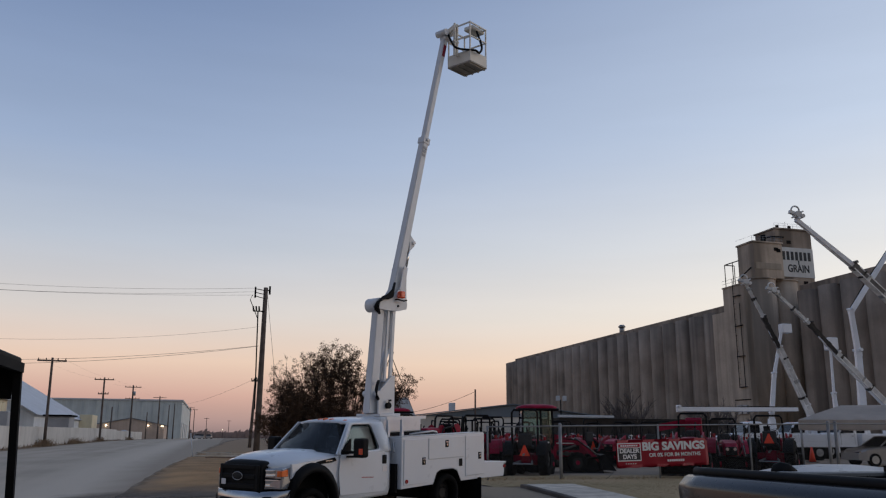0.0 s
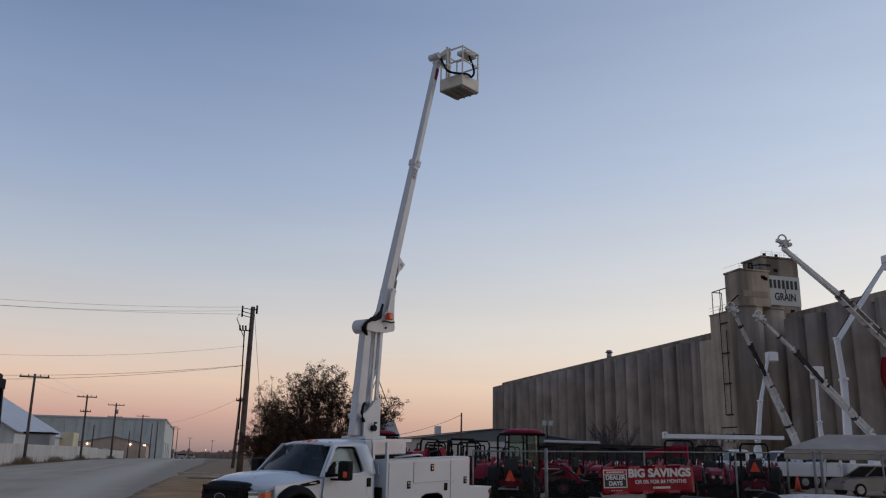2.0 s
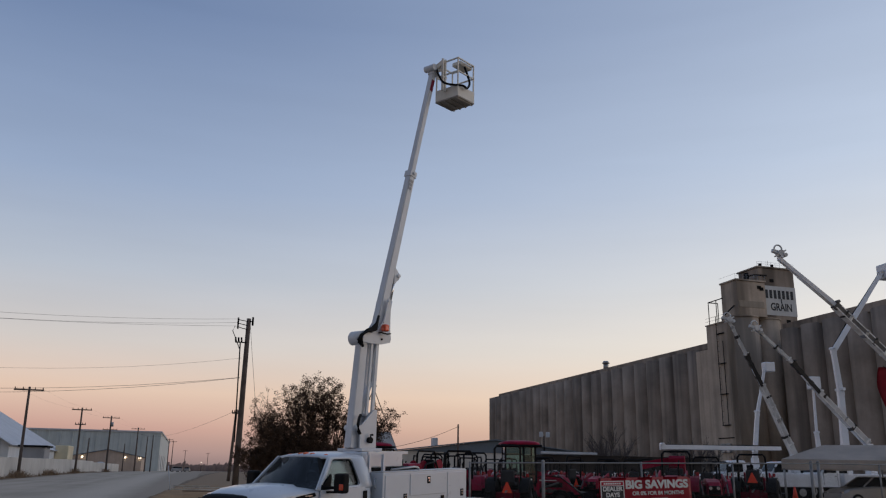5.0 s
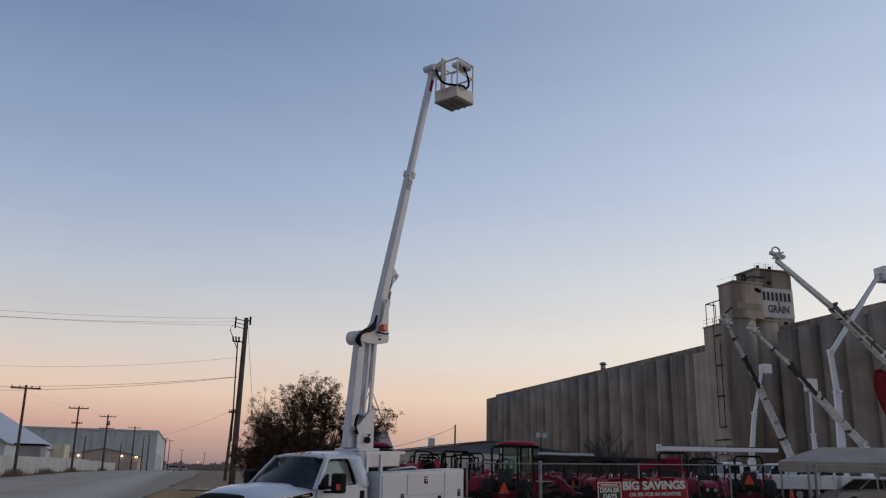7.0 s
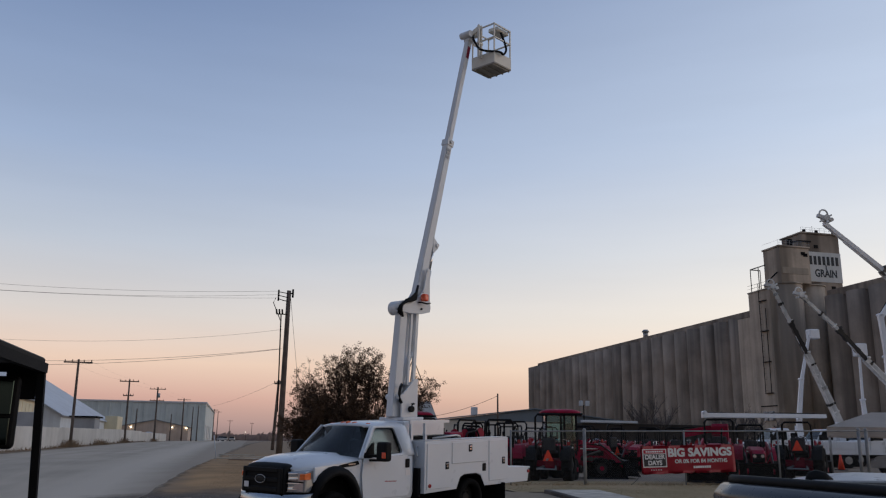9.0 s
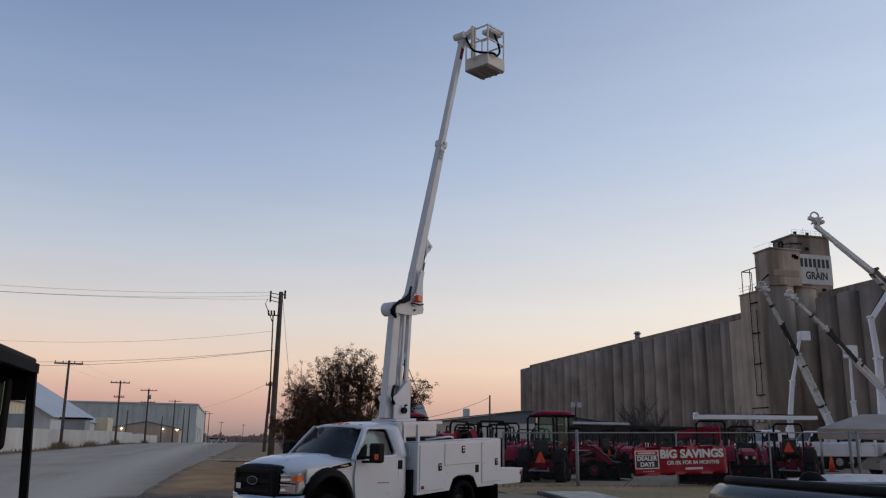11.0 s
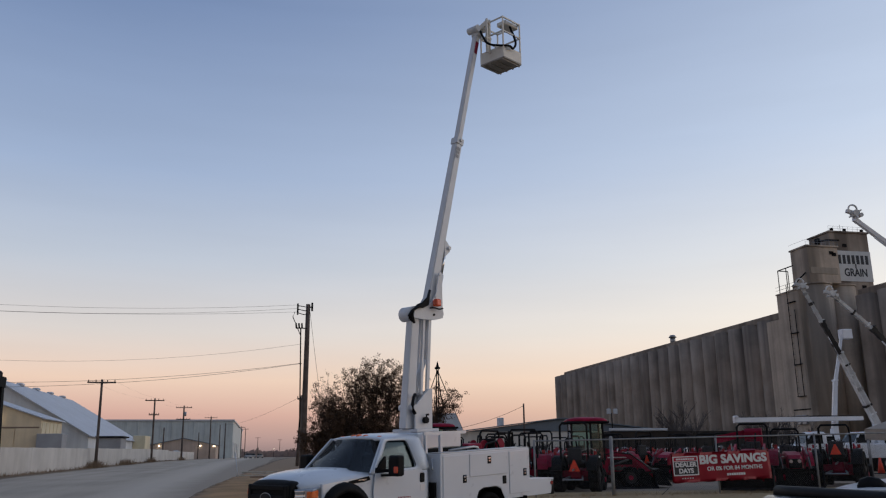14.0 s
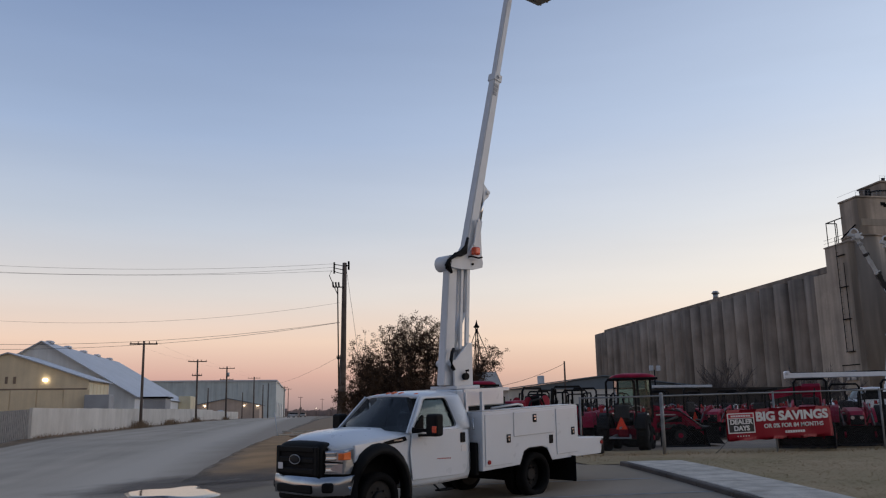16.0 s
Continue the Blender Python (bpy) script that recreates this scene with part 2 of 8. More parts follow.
ROOFW = mat("white_metal_roofing", (0.53, 0.545, 0.58), 0.5, 0, 0.06, 0.2, 4, streak=0.1)
# teal siding made paler in its colour to stand for distance haze
TEAL = mat("haze_paled_teal_siding", (0.53, 0.585, 0.585), 0.6, 0, 0.08, 0.3, 6, streak=0.12)
TAN = mat("tan_metal_siding", (0.76, 0.615, 0.41), 0.6, 0, 0.08, 0.4, 6, streak=0.1)
BRICKB = mat("faded_brown_siding", (0.50, 0.395, 0.325), 0.75, 0, 0.1, 0.4, 6, streak=0.1)
TANB = mat("brown_metal_siding", (0.24, 0.17, 0.12), 0.7, 0, 0.1, 0.4, 6)
GABLEW = mat("bright_white_siding", (0.74, 0.75, 0.76), 0.6, 0, 0.06, 0.3, 6, streak=0.1)
CREAM = mat("cream_translucent_panel", (0.72, 0.63, 0.43), 0.5, 0, 0.08, 0.6, 8)
GREYM = mat("grey_metal_siding", (0.36, 0.365, 0.38), 0.6, 0, 0.1, 0.6, 8)
ROOFG = mat("grey_blue_roofing", (0.15, 0.18, 0.21), 0.6, 0, 0.1, 0.4, 6)
WOODP = mat("weathered_pole_timber", (0.15, 0.117, 0.098), 0.9, 0, 0.25, 1.5, 30, bump=0.4, streak=0.25)
WIRE = mat("cable_black", (0.03, 0.03, 0.03), 0.7, 0, 0.1)
GALV = mat("galvanised_steel", (0.36, 0.37, 0.38), 0.45, 0.7, 0.15, 4, 60)
CANVAS = mat("tan_canvas", (0.70, 0.625, 0.555), 0.85, 0, 0.1, 0.8, 20)
BARK = mat("dark_bark", (0.055, 0.042, 0.034), 0.9, 0, 0.25, 4, 40, bump=0.4)
# bark for the bare trees by the silos, lightened to stand in for haze
HAZEBARK = mat("haze_paled_bark", (0.13, 0.11, 0.10), 0.9, 0, 0.2, 4, 40)
LEAF = mat("dry_brown_leaves", (0.072, 0.048, 0.034), 0.9, 0, 0.35, 1.0, 9, tint=(0.125, 0.08, 0.052), spec=0.1)
# distance haze over the far woods is put into this pale base colour
FARTREE = mat("haze_paled_far_woods", (0.36, 0.272, 0.25), 0.95, 0, 0.2, 0.05, 1)
SIGNW = mat("sign_white_paint", (0.62, 0.63, 0.62), 0.7, 0, 0.06, 0.4, 6, streak=0.08)
FENCEW = mat("dull_fence_wire", (0.11, 0.11, 0.11), 0.7, 0.2, 0.15, 4, 60)
FENCEP = mat("weathered_fence_post", (0.27, 0.272, 0.275), 0.6, 0.3, 0.2, 4, 60)
BUMPER = mat("scuffed_chrome", (0.42, 0.43, 0.45), 0.2, 1.0, 0.08, 5, 40)
DECKT = mat("grey_tan_floor_plate", (0.36, 0.33, 0.29), 0.7, 0, 0.12, 5, 50)
ENGM = mat("oily_engine_metal", (0.11, 0.105, 0.10), 0.45, 0.5, 0.3, 8, 60)
SIGNB = mat("sign_black_paint", (0.03, 0.035, 0.04), 0.7, 0, 0.1, 1, 8)
LAMP = glow("floodlight_glow", (1.0, 0.86, 0.62), 6.0)
FARLAMP = glow("headlight_glow", (1.0, 0.88, 0.66), 5.0)
NAVY = mat("black_pickup_paint", (0.008, 0.0085, 0.010), 0.30, 0, 0.05, 3, 40, spec=0.35, coat=0.25)
SILVER = mat("silver_car_paint", (0.34, 0.335, 0.33), 0.3, 0.4, 0.04, 3, 40, coat=0.6)


# ---- mesh helpers ----
def B():
    return bmesh.new()


def box(bm, x0, x1, y0, y1, z0, z1, bev=0.0, seg=1):
    """An axis-aligned block with bevelled edges."""
    g = bmesh.ops.create_cube(bm, size=1)["verts"]
    for v in g:
        v.co = Vector(((x0 + x1) / 2 + v.co.x * (x1 - x0), (y0 + y1) / 2 + v.co.y * (y1 - y0), (z0 + z1) / 2 + v.co.z * (z1 - z0)))
    if bev:
        es = list({e for v in g for e in v.link_edges})
        bmesh.ops.bevel(bm, geom=es, offset=bev, segments=seg, affect="EDGES", profile=0.5)
    return bm


def beam(bm, p, q, w, h, up=(0, 0, 1), w2=None, h2=None):
    """A square bar from p to q, w wide and h high, which may taper."""
    p, q = Vector(p), Vector(q)
    d = (q - p).normalized()
    s = d.cross(Vector(up))
    if s.length < 1e-4:
        s = d.cross(Vector((1, 0, 0)))
    s.normalize()
    u = s.cross(d)
    w2, h2 = w2 or w, h2 or h
    ring = []
    for c, a, b in ((p, w, h), (q, w2, h2)):
        ring.append([bm.verts.new(c + s * a * i / 2 + u * b * j / 2) for i, j in ((-1, -1), (1, -1), (1, 1), (-1, 1))])
    for k in range(4):
        bm.faces.new((ring[0][k], ring[0][(k + 1) % 4], ring[1][(k + 1) % 4], ring[1][k]))
    bm.faces.new(ring[0][::-1]), bm.faces.new(ring[1])
    return bm


def cyl(bm, p, q, r, r2=None, n=12, caps=True):
    p, q = Vector(p), Vector(q)
    d = (q - p).normalized()
    s = d.cross(Vector((0, 0, 1)))
    if s.length < 1e-3:
        s = Vector((1, 0, 0))
    s.normalize()
    u = s.cross(d)
    r2 = r if r2 is None else r2
    rings = [[bm.verts.new(c + (s * math.cos(a) + u * math.sin(a)) * rr) for a in (2 * math.pi * k / n for k in range(n))] for c, rr in ((p, r), (q, r2))]
    for k in range(n):
        f = bm.faces.new((rings[0][k], rings[0][(k + 1) % n], rings[1][(k + 1) % n], rings[1][k]))
        f.smooth = n > 6
    if caps:
        bm.faces.new(rings[0][::-1]), bm.faces.new(rings[1])
    return bm


def tube(bm, pts, r, n=6, r_end=None):
    """A round tube through points."""
    pts = [Vector(p) for p in pts]
    rings = []
    for i, p in enumerate(pts):
        d = (pts[min(i + 1, len(pts) - 1)] - pts[max(i - 1, 0)]).normalized()
        s = d.cross(Vector((0.05, 0.03, 1)))
        if s.length < 1e-3:
            s = Vector((1, 0, 0))
        s.normalize()
        u = s.cross(d)
        rr = r if r_end is None else r + (r_end - r) * i / (len(pts) - 1)
        rings.append([bm.verts.new(p + (s * math.cos(a) + u * math.sin(a)) * rr) for a in (2 * math.pi * k / n for k in range(n))])
    for a, b in zip(rings, rings[1:]):
        for k in range(n):
            bm.faces.new((a[k], a[(k + 1) % n], b[(k + 1) % n], b[k])).smooth = True
    bm.faces.new(rings[0][::-1]), bm.faces.new(rings[-1])
    return bm


def prism(bm, pts, a, b, axis="y", bev=0.0):
    """A polygon given in the two other axes, pushed through from a to b along the axis."""
    def put(u, v, w):
        return {"y": (u, w, v), "x": (w, u, v), "z": (u, v, w)}[axis]
    lo = [bm.verts.new(put(u, v, a)) for u, v in pts]
    hi = [bm.verts.new(put(u, v, b)) for u, v in pts]
    fs = [bm.faces.new(lo[::-1]), bm.faces.new(hi)]
    k = len(pts)
    fs += [bm.faces.new((lo[i], lo[(i + 1) % k], hi[(i + 1) % k], hi[i])) for i in range(k)]
    bmesh.ops.recalc_face_normals(bm, faces=fs)
    if bev:
        es = list({e for f in fs for e in f.edges})
        bmesh.ops.bevel(bm, geom=es, offset=bev, segments=2, affect="EDGES", profile=0.5)
    return bm


def loft(bm, rings, caps=True, smooth=True):
    vs = [[bm.verts.new(p) for p in ring] for ring in rings]
    n, fs = len(vs[0]), []
    for a, b in zip(vs, vs[1:]):
        for k in range(n):
            f = bm.faces.new((a[k], a[(k + 1) % n], b[(k + 1) % n], b[k]))
            f.smooth = smooth
            fs.append(f)
    if caps:
        fs += [bm.faces.new(vs[0][::-1]), bm.faces.new(vs[-1])]
    bmesh.ops.recalc_face_normals(bm, faces=fs)
    return bm


def sheet(bm, pts, t):
    """A flat plate with the given corners and thickness."""
    pts = [Vector(p) for p in pts]
    nrm = (pts[1] - pts[0]).cross(pts[2] - pts[0]).normalized() * t / 2
    lo, hi = [bm.verts.new(p - nrm) for p in pts], [bm.verts.new(p + nrm) for p in pts]
    k = len(pts)
    bm.faces.new(lo[::-1]), bm.faces.new(hi)
    for i in range(k):
        bm.faces.new((lo[i], lo[(i + 1) % k], hi[(i + 1) % k], hi[i]))
    return bm


def obj(name, bm, material):
    me = bpy.data.meshes.new(name)
    bm.normal_update()
    bm.to_mesh(me)
    bm.free()
    for m in material if isinstance(material, (list, tuple)) else [material]:
        me.materials.append(m)
    return new(name, me)


def part(name, bm, material, parent, label=""):
    ob = obj(name, bm, material)
    ob.parent = parent
    return tagged(ob, label) if label else ob


def again(ob, m, parent=None):
    """One more part on the same mesh, at a pose within its parent."""
    o = ob.copy()
    scene.collection.objects.link(o)
    o.parent = parent or ob.parent
    o.matrix_basis = m
    return o


def thing(name, label, category, m=None, group="", kind=""):
    e = new(name)
    e.empty_display_size = 0.2
    if m is not None:
        e.matrix_world = m
    return tagged(e, label, category, group, kind)


def lettering(name, text, size, material, parent, m, depth=0.004, squeeze=1.0, bold=0.0, heavy=0.0):
    c = bpy.data.curves.new(name, "FONT")
    c.body, c.size, c.extrude, c.offset = text, size, depth, bold
    c.align_x, c.align_y = "CENTER", "CENTER"
    tmp = bpy.data.objects.new(name, c)
    scene.collection.objects.link(tmp)
    bpy.context.view_layer.update()
    me = bpy.data.meshes.new_from_object(tmp.evaluated_get(bpy.context.evaluated_depsgraph_get()))
    bpy.data.objects.remove(tmp)
    if heavy:                       # strokes thickened by laying the letters a little apart
        bm = B()
        for i, (dx, dy) in enumerate(((-1, -1), (1, -1), (-1, 1), (1, 1))):
            old = len(bm.verts)
            bm.from_mesh(me)
            bm.verts.ensure_lookup_table()
            for v in bm.verts[old:]:
                v.co += Vector((dx * heavy, dy * heavy, 0.0007 * i))
        bm.to_mesh(me)
        bm.free()
    me.materials.clear()
    me.materials.append(material)
    o = new(name, me)
    o.parent = parent
    o.matrix_basis = m @ Matrix.Diagonal((squeeze, 1, 1, 1))
    return o


def smooth01(t):
    t = max(0.0, min(1.0, t))
    return t * t * (3 - 2 * t)


def ground_z(x, y):
    """Height of the ground: it climbs gently from the street to the yard, and on along the road."""
    s = 0.82 * (x - 1.28) + 0.57 * (y - 16.4)
    return -0.078 + 0.5 * smooth01((s + 3.5) / 14) + 0.006 * max(0.0, min(95.0, y - 35))


# ---- ground, road, verge ----
def grid_sheet(name, xs, ys, lift, material, label, category, kind="structure"):
    bm = B()
    vs = [[bm.verts.new((x, y, ground_z(x, y) + lift)) for x in xs] for y in ys]
    for a, b in zip(vs, vs[1:]):
        for k in range(len(xs) - 1):
            bm.faces.new((a[k], a[k + 1], b[k + 1], b[k])).smooth = True
    return tagged(obj(name, bm, material), label, category, "", kind)


def steps(a, b, n):
    return [a + (b - a) * i / n for i in range(n + 1)]


DIRT = mat("dusty_yard_ground", (0.31, 0.245, 0.185), 0.95, 0, 0.2, 0.35, 9, bump=0.5, tint=(0.22, 0.17, 0.13), spec=0.1)
ASPH = mat("worn_grey_asphalt", (0.34, 0.278, 0.217), 0.92, 0, 0.18, 0.5, 45, bump=0.4, tint=(0.245, 0.2, 0.157), spec=0.12, streak=0.12, run=(0.5, 0.5, 0.1))
ROADM = mat("pale_dusty_road_asphalt", (0.51, 0.42, 0.328), 0.92, 0, 0.14, 0.22, 35, bump=0.3, tint=(0.415, 0.342, 0.265), spec=0.1, streak=0.13, run=(0.9, 0.05, 0.1))
drift(ROADM, -6.6, -4.8, (0.555, 0.465, 0.37), 0.4)
drift(ROADM, -3.9, -2.3, (0.37, 0.30, 0.232), 0.5)
drift(ASPH, 1.5, -2.6, (0.325, 0.265, 0.202), 1.4)
drift(ASPH, 17.0, 21.5, (0.30, 0.235, 0.165), 1.8, "Y")
WETM = mat("damp_dirt", (0.16, 0.122, 0.092), 0.7, 0, 0.25, 0.8, 20, bump=0.4, tint=(0.10, 0.077, 0.06), spec=0.2)
VERGEM = mat("patchy_verge_turf", (0.46, 0.275, 0.138), 0.95, 0, 0.22, 0.6, 30, bump=0.6, tint=(0.26, 0.165, 0.09), spec=0.1)
drift(VERGEM, -1.2, -2.2, (0.24, 0.178, 0.125), 0.5)
drift(VERGEM, 27.5, 24.0, (0.17, 0.133, 0.105), 1.5, "Y")
drift(VERGEM, 42.0, 70.0, (0.31, 0.215, 0.14), 8.0, "Y")
# the turf thins out raggedly towards the street
n_, l_ = VERGEM.node_tree.nodes, VERGEM.node_tree.links
v_geo, v_far, v_noi, v_sum, v_rng, v_tr, v_mx = (n_.new(k) for k in ("ShaderNodeNewGeometry", "ShaderNodeVectorMath", "ShaderNodeTexNoise", "ShaderNodeMath", "ShaderNodeMapRange", "ShaderNodeBsdfTransparent", "ShaderNodeMixShader"))
v_far.operation = "DOT_PRODUCT"
l_.new(v_geo.outputs["Position"], v_far.inputs[0])
v_far.inputs[1].default_value = (1.0, -0.045, 0.0)
v_noi.inputs["Scale"].default_value, v_noi.inputs["Detail"].default_value = 0.9, 9
l_.new(v_geo.outputs["Position"], v_noi.inputs["Vector"])
v_sum.operation = "MULTIPLY_ADD"
l_.new(v_noi.outputs[0], v_sum.inputs[0])
v_sum.inputs[1].default_value = 1.4
l_.new(v_far.outputs["Value"], v_sum.inputs[2])
v_rng.inputs[1].default_value, v_rng.inputs[2].default_value = -3.25, -2.5
l_.new(v_sum.outputs[0], v_rng.inputs[0])
l_.new(v_rng.outputs[0], v_mx.inputs[0])
l_.new(v_tr.outputs[0], v_mx.inputs[1])
l_.new(n_["Principled BSDF"].outputs[0], v_mx.inputs[2])
l_.new(v_mx.outputs[0], n_["Material Output"].inputs[0])
WEEDM = mat("dead_grey_weeds", (0.27, 0.19, 0.125), 0.95, 0, 0.3, 1.0, 12, tint=(0.17, 0.125, 0.085), spec=0.1)
GRASSG = mat("dormant_olive_grass", (0.375, 0.275, 0.165), 0.95, 0, 0.18, 0.35, 30, bump=0.25, tint=(0.255, 0.205, 0.11), spec=0.1)
near_x = [-3500, -1200, -400, -150, -80] + steps(-50, 90, 70) + [130, 250, 600, 1500, 3500]
near_y = [-800, -150, -60] + steps(-30, 140, 85) + [180, 260, 420, 800, 1600, 4500]
grid_sheet("ground", near_x, near_y, 0, DIRT, "bare dusty brown ground that runs to the horizon", "ground")


def blotch(name, cx, cy, rx, ry, lift, material, label, category, seed, rough=0.25, n=40, kind="structure"):
    """An uneven patch lying on the ground."""
    rnd = random.Random(seed)
    ph = [rnd.uniform(0, 6.28) for _ in range(5)]
    bm = B()
    rings = []
    for k in range(1, 9):
        f = k / 8
        ring = []
        for i in range(n):
            a = 2 * math.pi * i / n
            w = 1 + rough * f * sum(math.sin((j + 2) * a + ph[j]) / (j + 1.5) for j in range(5))
            x, y = cx + rx * f * w * math.cos(a), cy + ry * f * w * math.sin(a)
            ring.append(bm.verts.new((x, y, ground_z(x, y) + lift * (1 if f < 1 else 0.2))))
        rings.append(ring)
    c = bm.verts.new((cx, cy, ground_z(cx, cy) + lift))
    for i in range(n):
        bm.faces.new((c, rings[0][i], rings[0][(i + 1) % n])).smooth = True
    for a, b in zip(rings, rings[1:]):
        for i in range(n):
            bm.faces.new((a[i], b[i], b[(i + 1) % n], a[(i + 1) % n])).smooth = True
    return tagged(obj(name, bm, material), label, category, "", kind)


def strip(name, left, right, ys, lift, material, label, category, seed, wob=0.3):
    """A ribbon of ground between two edges given as functions of y."""
    rnd = random.Random(seed)
    bm, rows = B(), []
    for y in ys:
        a, b = left(y) + rnd.uniform(-wob, wob), right(y) + rnd.uniform(-wob, wob)
        rows.append([bm.verts.new((a + (b - a) * q, y, ground_z(a + (b - a) * q, y) + (0.017 if (q in (0, 1) or y == ys[0]) and lift > 0.017 else lift))) for q in (0, 0.03, 0.12, 0.25, 0.4, 0.55, 0.7, 0.85, 1)])
    for a, b in zip(rows, rows[1:]):
        for k in range(8):
            bm.faces.new((a[k], a[k + 1], b[k + 1], b[k])).smooth = True
    return tagged(obj(name, bm, material), label, category, "", "structure")


strip("road", lambda y: -14.2, lambda y: 0.3 + 0.016 * max(0, y - 70) if y > 24 else -2.4, [-150, -60] + steps(-30, 140, 340) + steps(145, 300, 60) + [500, 900], 0.012, ROADM, "long straight street of worn pale grey asphalt", "road", 2, 0.03)
strip("parking_lot", lambda y: -3.1 + 0.04 * y, lambda y: 7.35 + 0.063 * (y - 6.6) if y < 21.6 else 7.6, steps(-25, 22.2, 40), 0.016, ASPH,
      "cracked grey asphalt lot between street and fence", "parking lot", 3, 0.05)
strip("roadside_grass", lambda y: -2.4 + 0.045 * (min(y, 66) - 25) + 0.016 * max(0, y - 70), lambda y: 6.5 if y < 58 else 24, steps(23.5, 58, 46) + steps(62, 300, 30), 0.03, VERGEM,
      "strip of dormant tan grass beside the street", "grass", 4, 0.06)
strip("far_roadside_grass", lambda y: -18.5 if y > 55 else -15.5, lambda y: -14.6, steps(30, 200, 80), 0.03, WEEDM,
      "dry weedy strip along the foot of the wall", "grass", 5, 0.12)
strip("fence_lawn", lambda y: 8.4 + 0.063 * (y - 6.6) if y < 21.7 else 7.5, lambda y: 45, steps(6, 27.5, 44), 0.028, GRASSG,
      "mown dormant lawn in front of the chain-link fence", "lawn", 6, 0.05)
# damp ground fades out raggedly round the puddle
n_, l_ = WETM.node_tree.nodes, WETM.node_tree.links
w_geo, w_far, w_noi, w_sum, w_rng, w_tr, w_mx = (n_.new(k) for k in ("ShaderNodeNewGeometry", "ShaderNodeVectorMath", "ShaderNodeTexNoise", "ShaderNodeMath", "ShaderNodeMapRange", "ShaderNodeBsdfTransparent", "ShaderNodeMixShader"))
w_far.operation = "DISTANCE"
l_.new(w_geo.outputs["Position"], w_far.inputs[0])
w_far.inputs[1].default_value = (-2.5, 23.6, 0.0)
w_noi.inputs["Scale"].default_value, w_noi.inputs["Detail"].default_value = 0.8, 8
l_.new(w_geo.outputs["Position"], w_noi.inputs["Vector"])
w_sum.operation = "MULTIPLY_ADD"
l_.new(w_noi.outputs[0], w_sum.inputs[0])
w_sum.inputs[1].default_value = 3.0
l_.new(w_far.outputs["Value"], w_sum.inputs[2])
w_rng.inputs[1].default_value, w_rng.inputs[2].default_value, w_rng.inputs[3].default_value, w_rng.inputs[4].default_value = 2.0, 4.4, 0.85, 0.0
l_.new(w_sum.outputs[0], w_rng.inputs[0])
l_.new(w_rng.outputs[0], w_mx.inputs[0])
l_.new(w_tr.outputs[0], w_mx.inputs[1])
l_.new(n_["Principled BSDF"].outputs[0], w_mx.inputs[2])
l_.new(w_mx.outputs[0], n_["Material Output"].inputs[0])
PUDM = mat("still_puddle_water", (0.02, 0.02, 0.02), 0.03, 0, 0.02, spec=0.9)
blotch("damp_patch", -2.5, 23.6, 4.6, 4.6, 0.034, WETM, "dark damp ground round the puddle", "damp ground", 11)
blotch("puddle", -2.3, 22.1, 1.0, 1.2, 0.039, PUDM, "shallow puddle mirroring the sky at the street's edge", "puddle", 12, 0.42, 72)

# ---- sidewalk of separate slabs, with kerb ----
walk_thing = thing("sidewalk", "pale concrete sidewalk of jointed slabs behind a kerb", "sidewalk", kind="structure")
SW0, SW1 = Vector((8.10, 21.65, 0)), Vector((7.15, 6.6, 0))
sw_d = (SW1 - SW0).normalized()
sw_n = Vector((-sw_d.y, sw_d.x, 0))
if sw_n.x < 0:
    sw_n = -sw_n
SW_LEN, SW_W = (SW1 - SW0).length, 1.36
bm = B()
box(bm, -0.76, 0.76, 0, SW_W, -0.16, 0.0, 0.012)
slab = part("slab", bm, SLABC, walk_thing)


def along_sidewalk(d, off, lift):
    p = SW0 + sw_d * d + sw_n * off
    g0, g1 = SW0 + sw_d * (d - 0.7), SW0 + sw_d * (d + 0.7)
    slope = math.atan2(ground_z(g1.x, g1.y) - ground_z(g0.x, g0.y), 1.4)
    m = Matrix((( sw_d.x, sw_n.x, 0, p.x), (sw_d.y, sw_n.y, 0, p.y), (0, 0, 1, ground_z(p.x, p.y) + lift), (0, 0, 0, 1)))
    return m @ pose(0, 0, 0, 0, -math.degrees(slope), 0)


count = int(SW_LEN / 1.54)
for k in range(count):
    m = along_sidewalk(0.78 + k * 1.54, 0.17, 0.10)
    if k == 0:
        slab.matrix_basis = m
    else:
        again(slab, m)
bm = B()
box(bm, -0.765, 0.765, 0, 0.155, -0.16, 0.005, 0.02)
kerb = part("kerb", bm, CURB, walk_thing)
for k in range(count):
    m = along_sidewalk(0.78 + k * 1.54, 0.0, 0.10)
    if k == 0:
        kerb.matrix_basis = m
    else:
        again(kerb, m)

# painted parking lines
LINE = mat("worn_white_line_paint", (0.30, 0.29, 0.28), 0.8, 0, 0.25, 3, 30)
for k, (x, y, a) in enumerate(((5.9, 16.8, -16), (5.6, 19.2, -16), (6.2, 14.4, -16))):
    bm = B()
    vs = []
    for i in range(9):
        for j in (-0.05, 0.05):
            px, py = x + (i / 8 - 0.5) * 4.2 * math.cos(radians(a)) - j * math.sin(radians(a)), y + (i / 8 - 0.5) * 4.2 * math.sin(radians(a)) + j
            vs.append(bm.verts.new((px, py, ground_z(px, py) + 0.021)))
    for i in range(8):
        bm.faces.new((vs[2 * i], vs[2 * i + 2], vs[2 * i + 3], vs[2 * i + 1]))
    tagged(obj("parking_line", bm, LINE), "worn white painted parking line", "road marking", "parking lines", "structure")


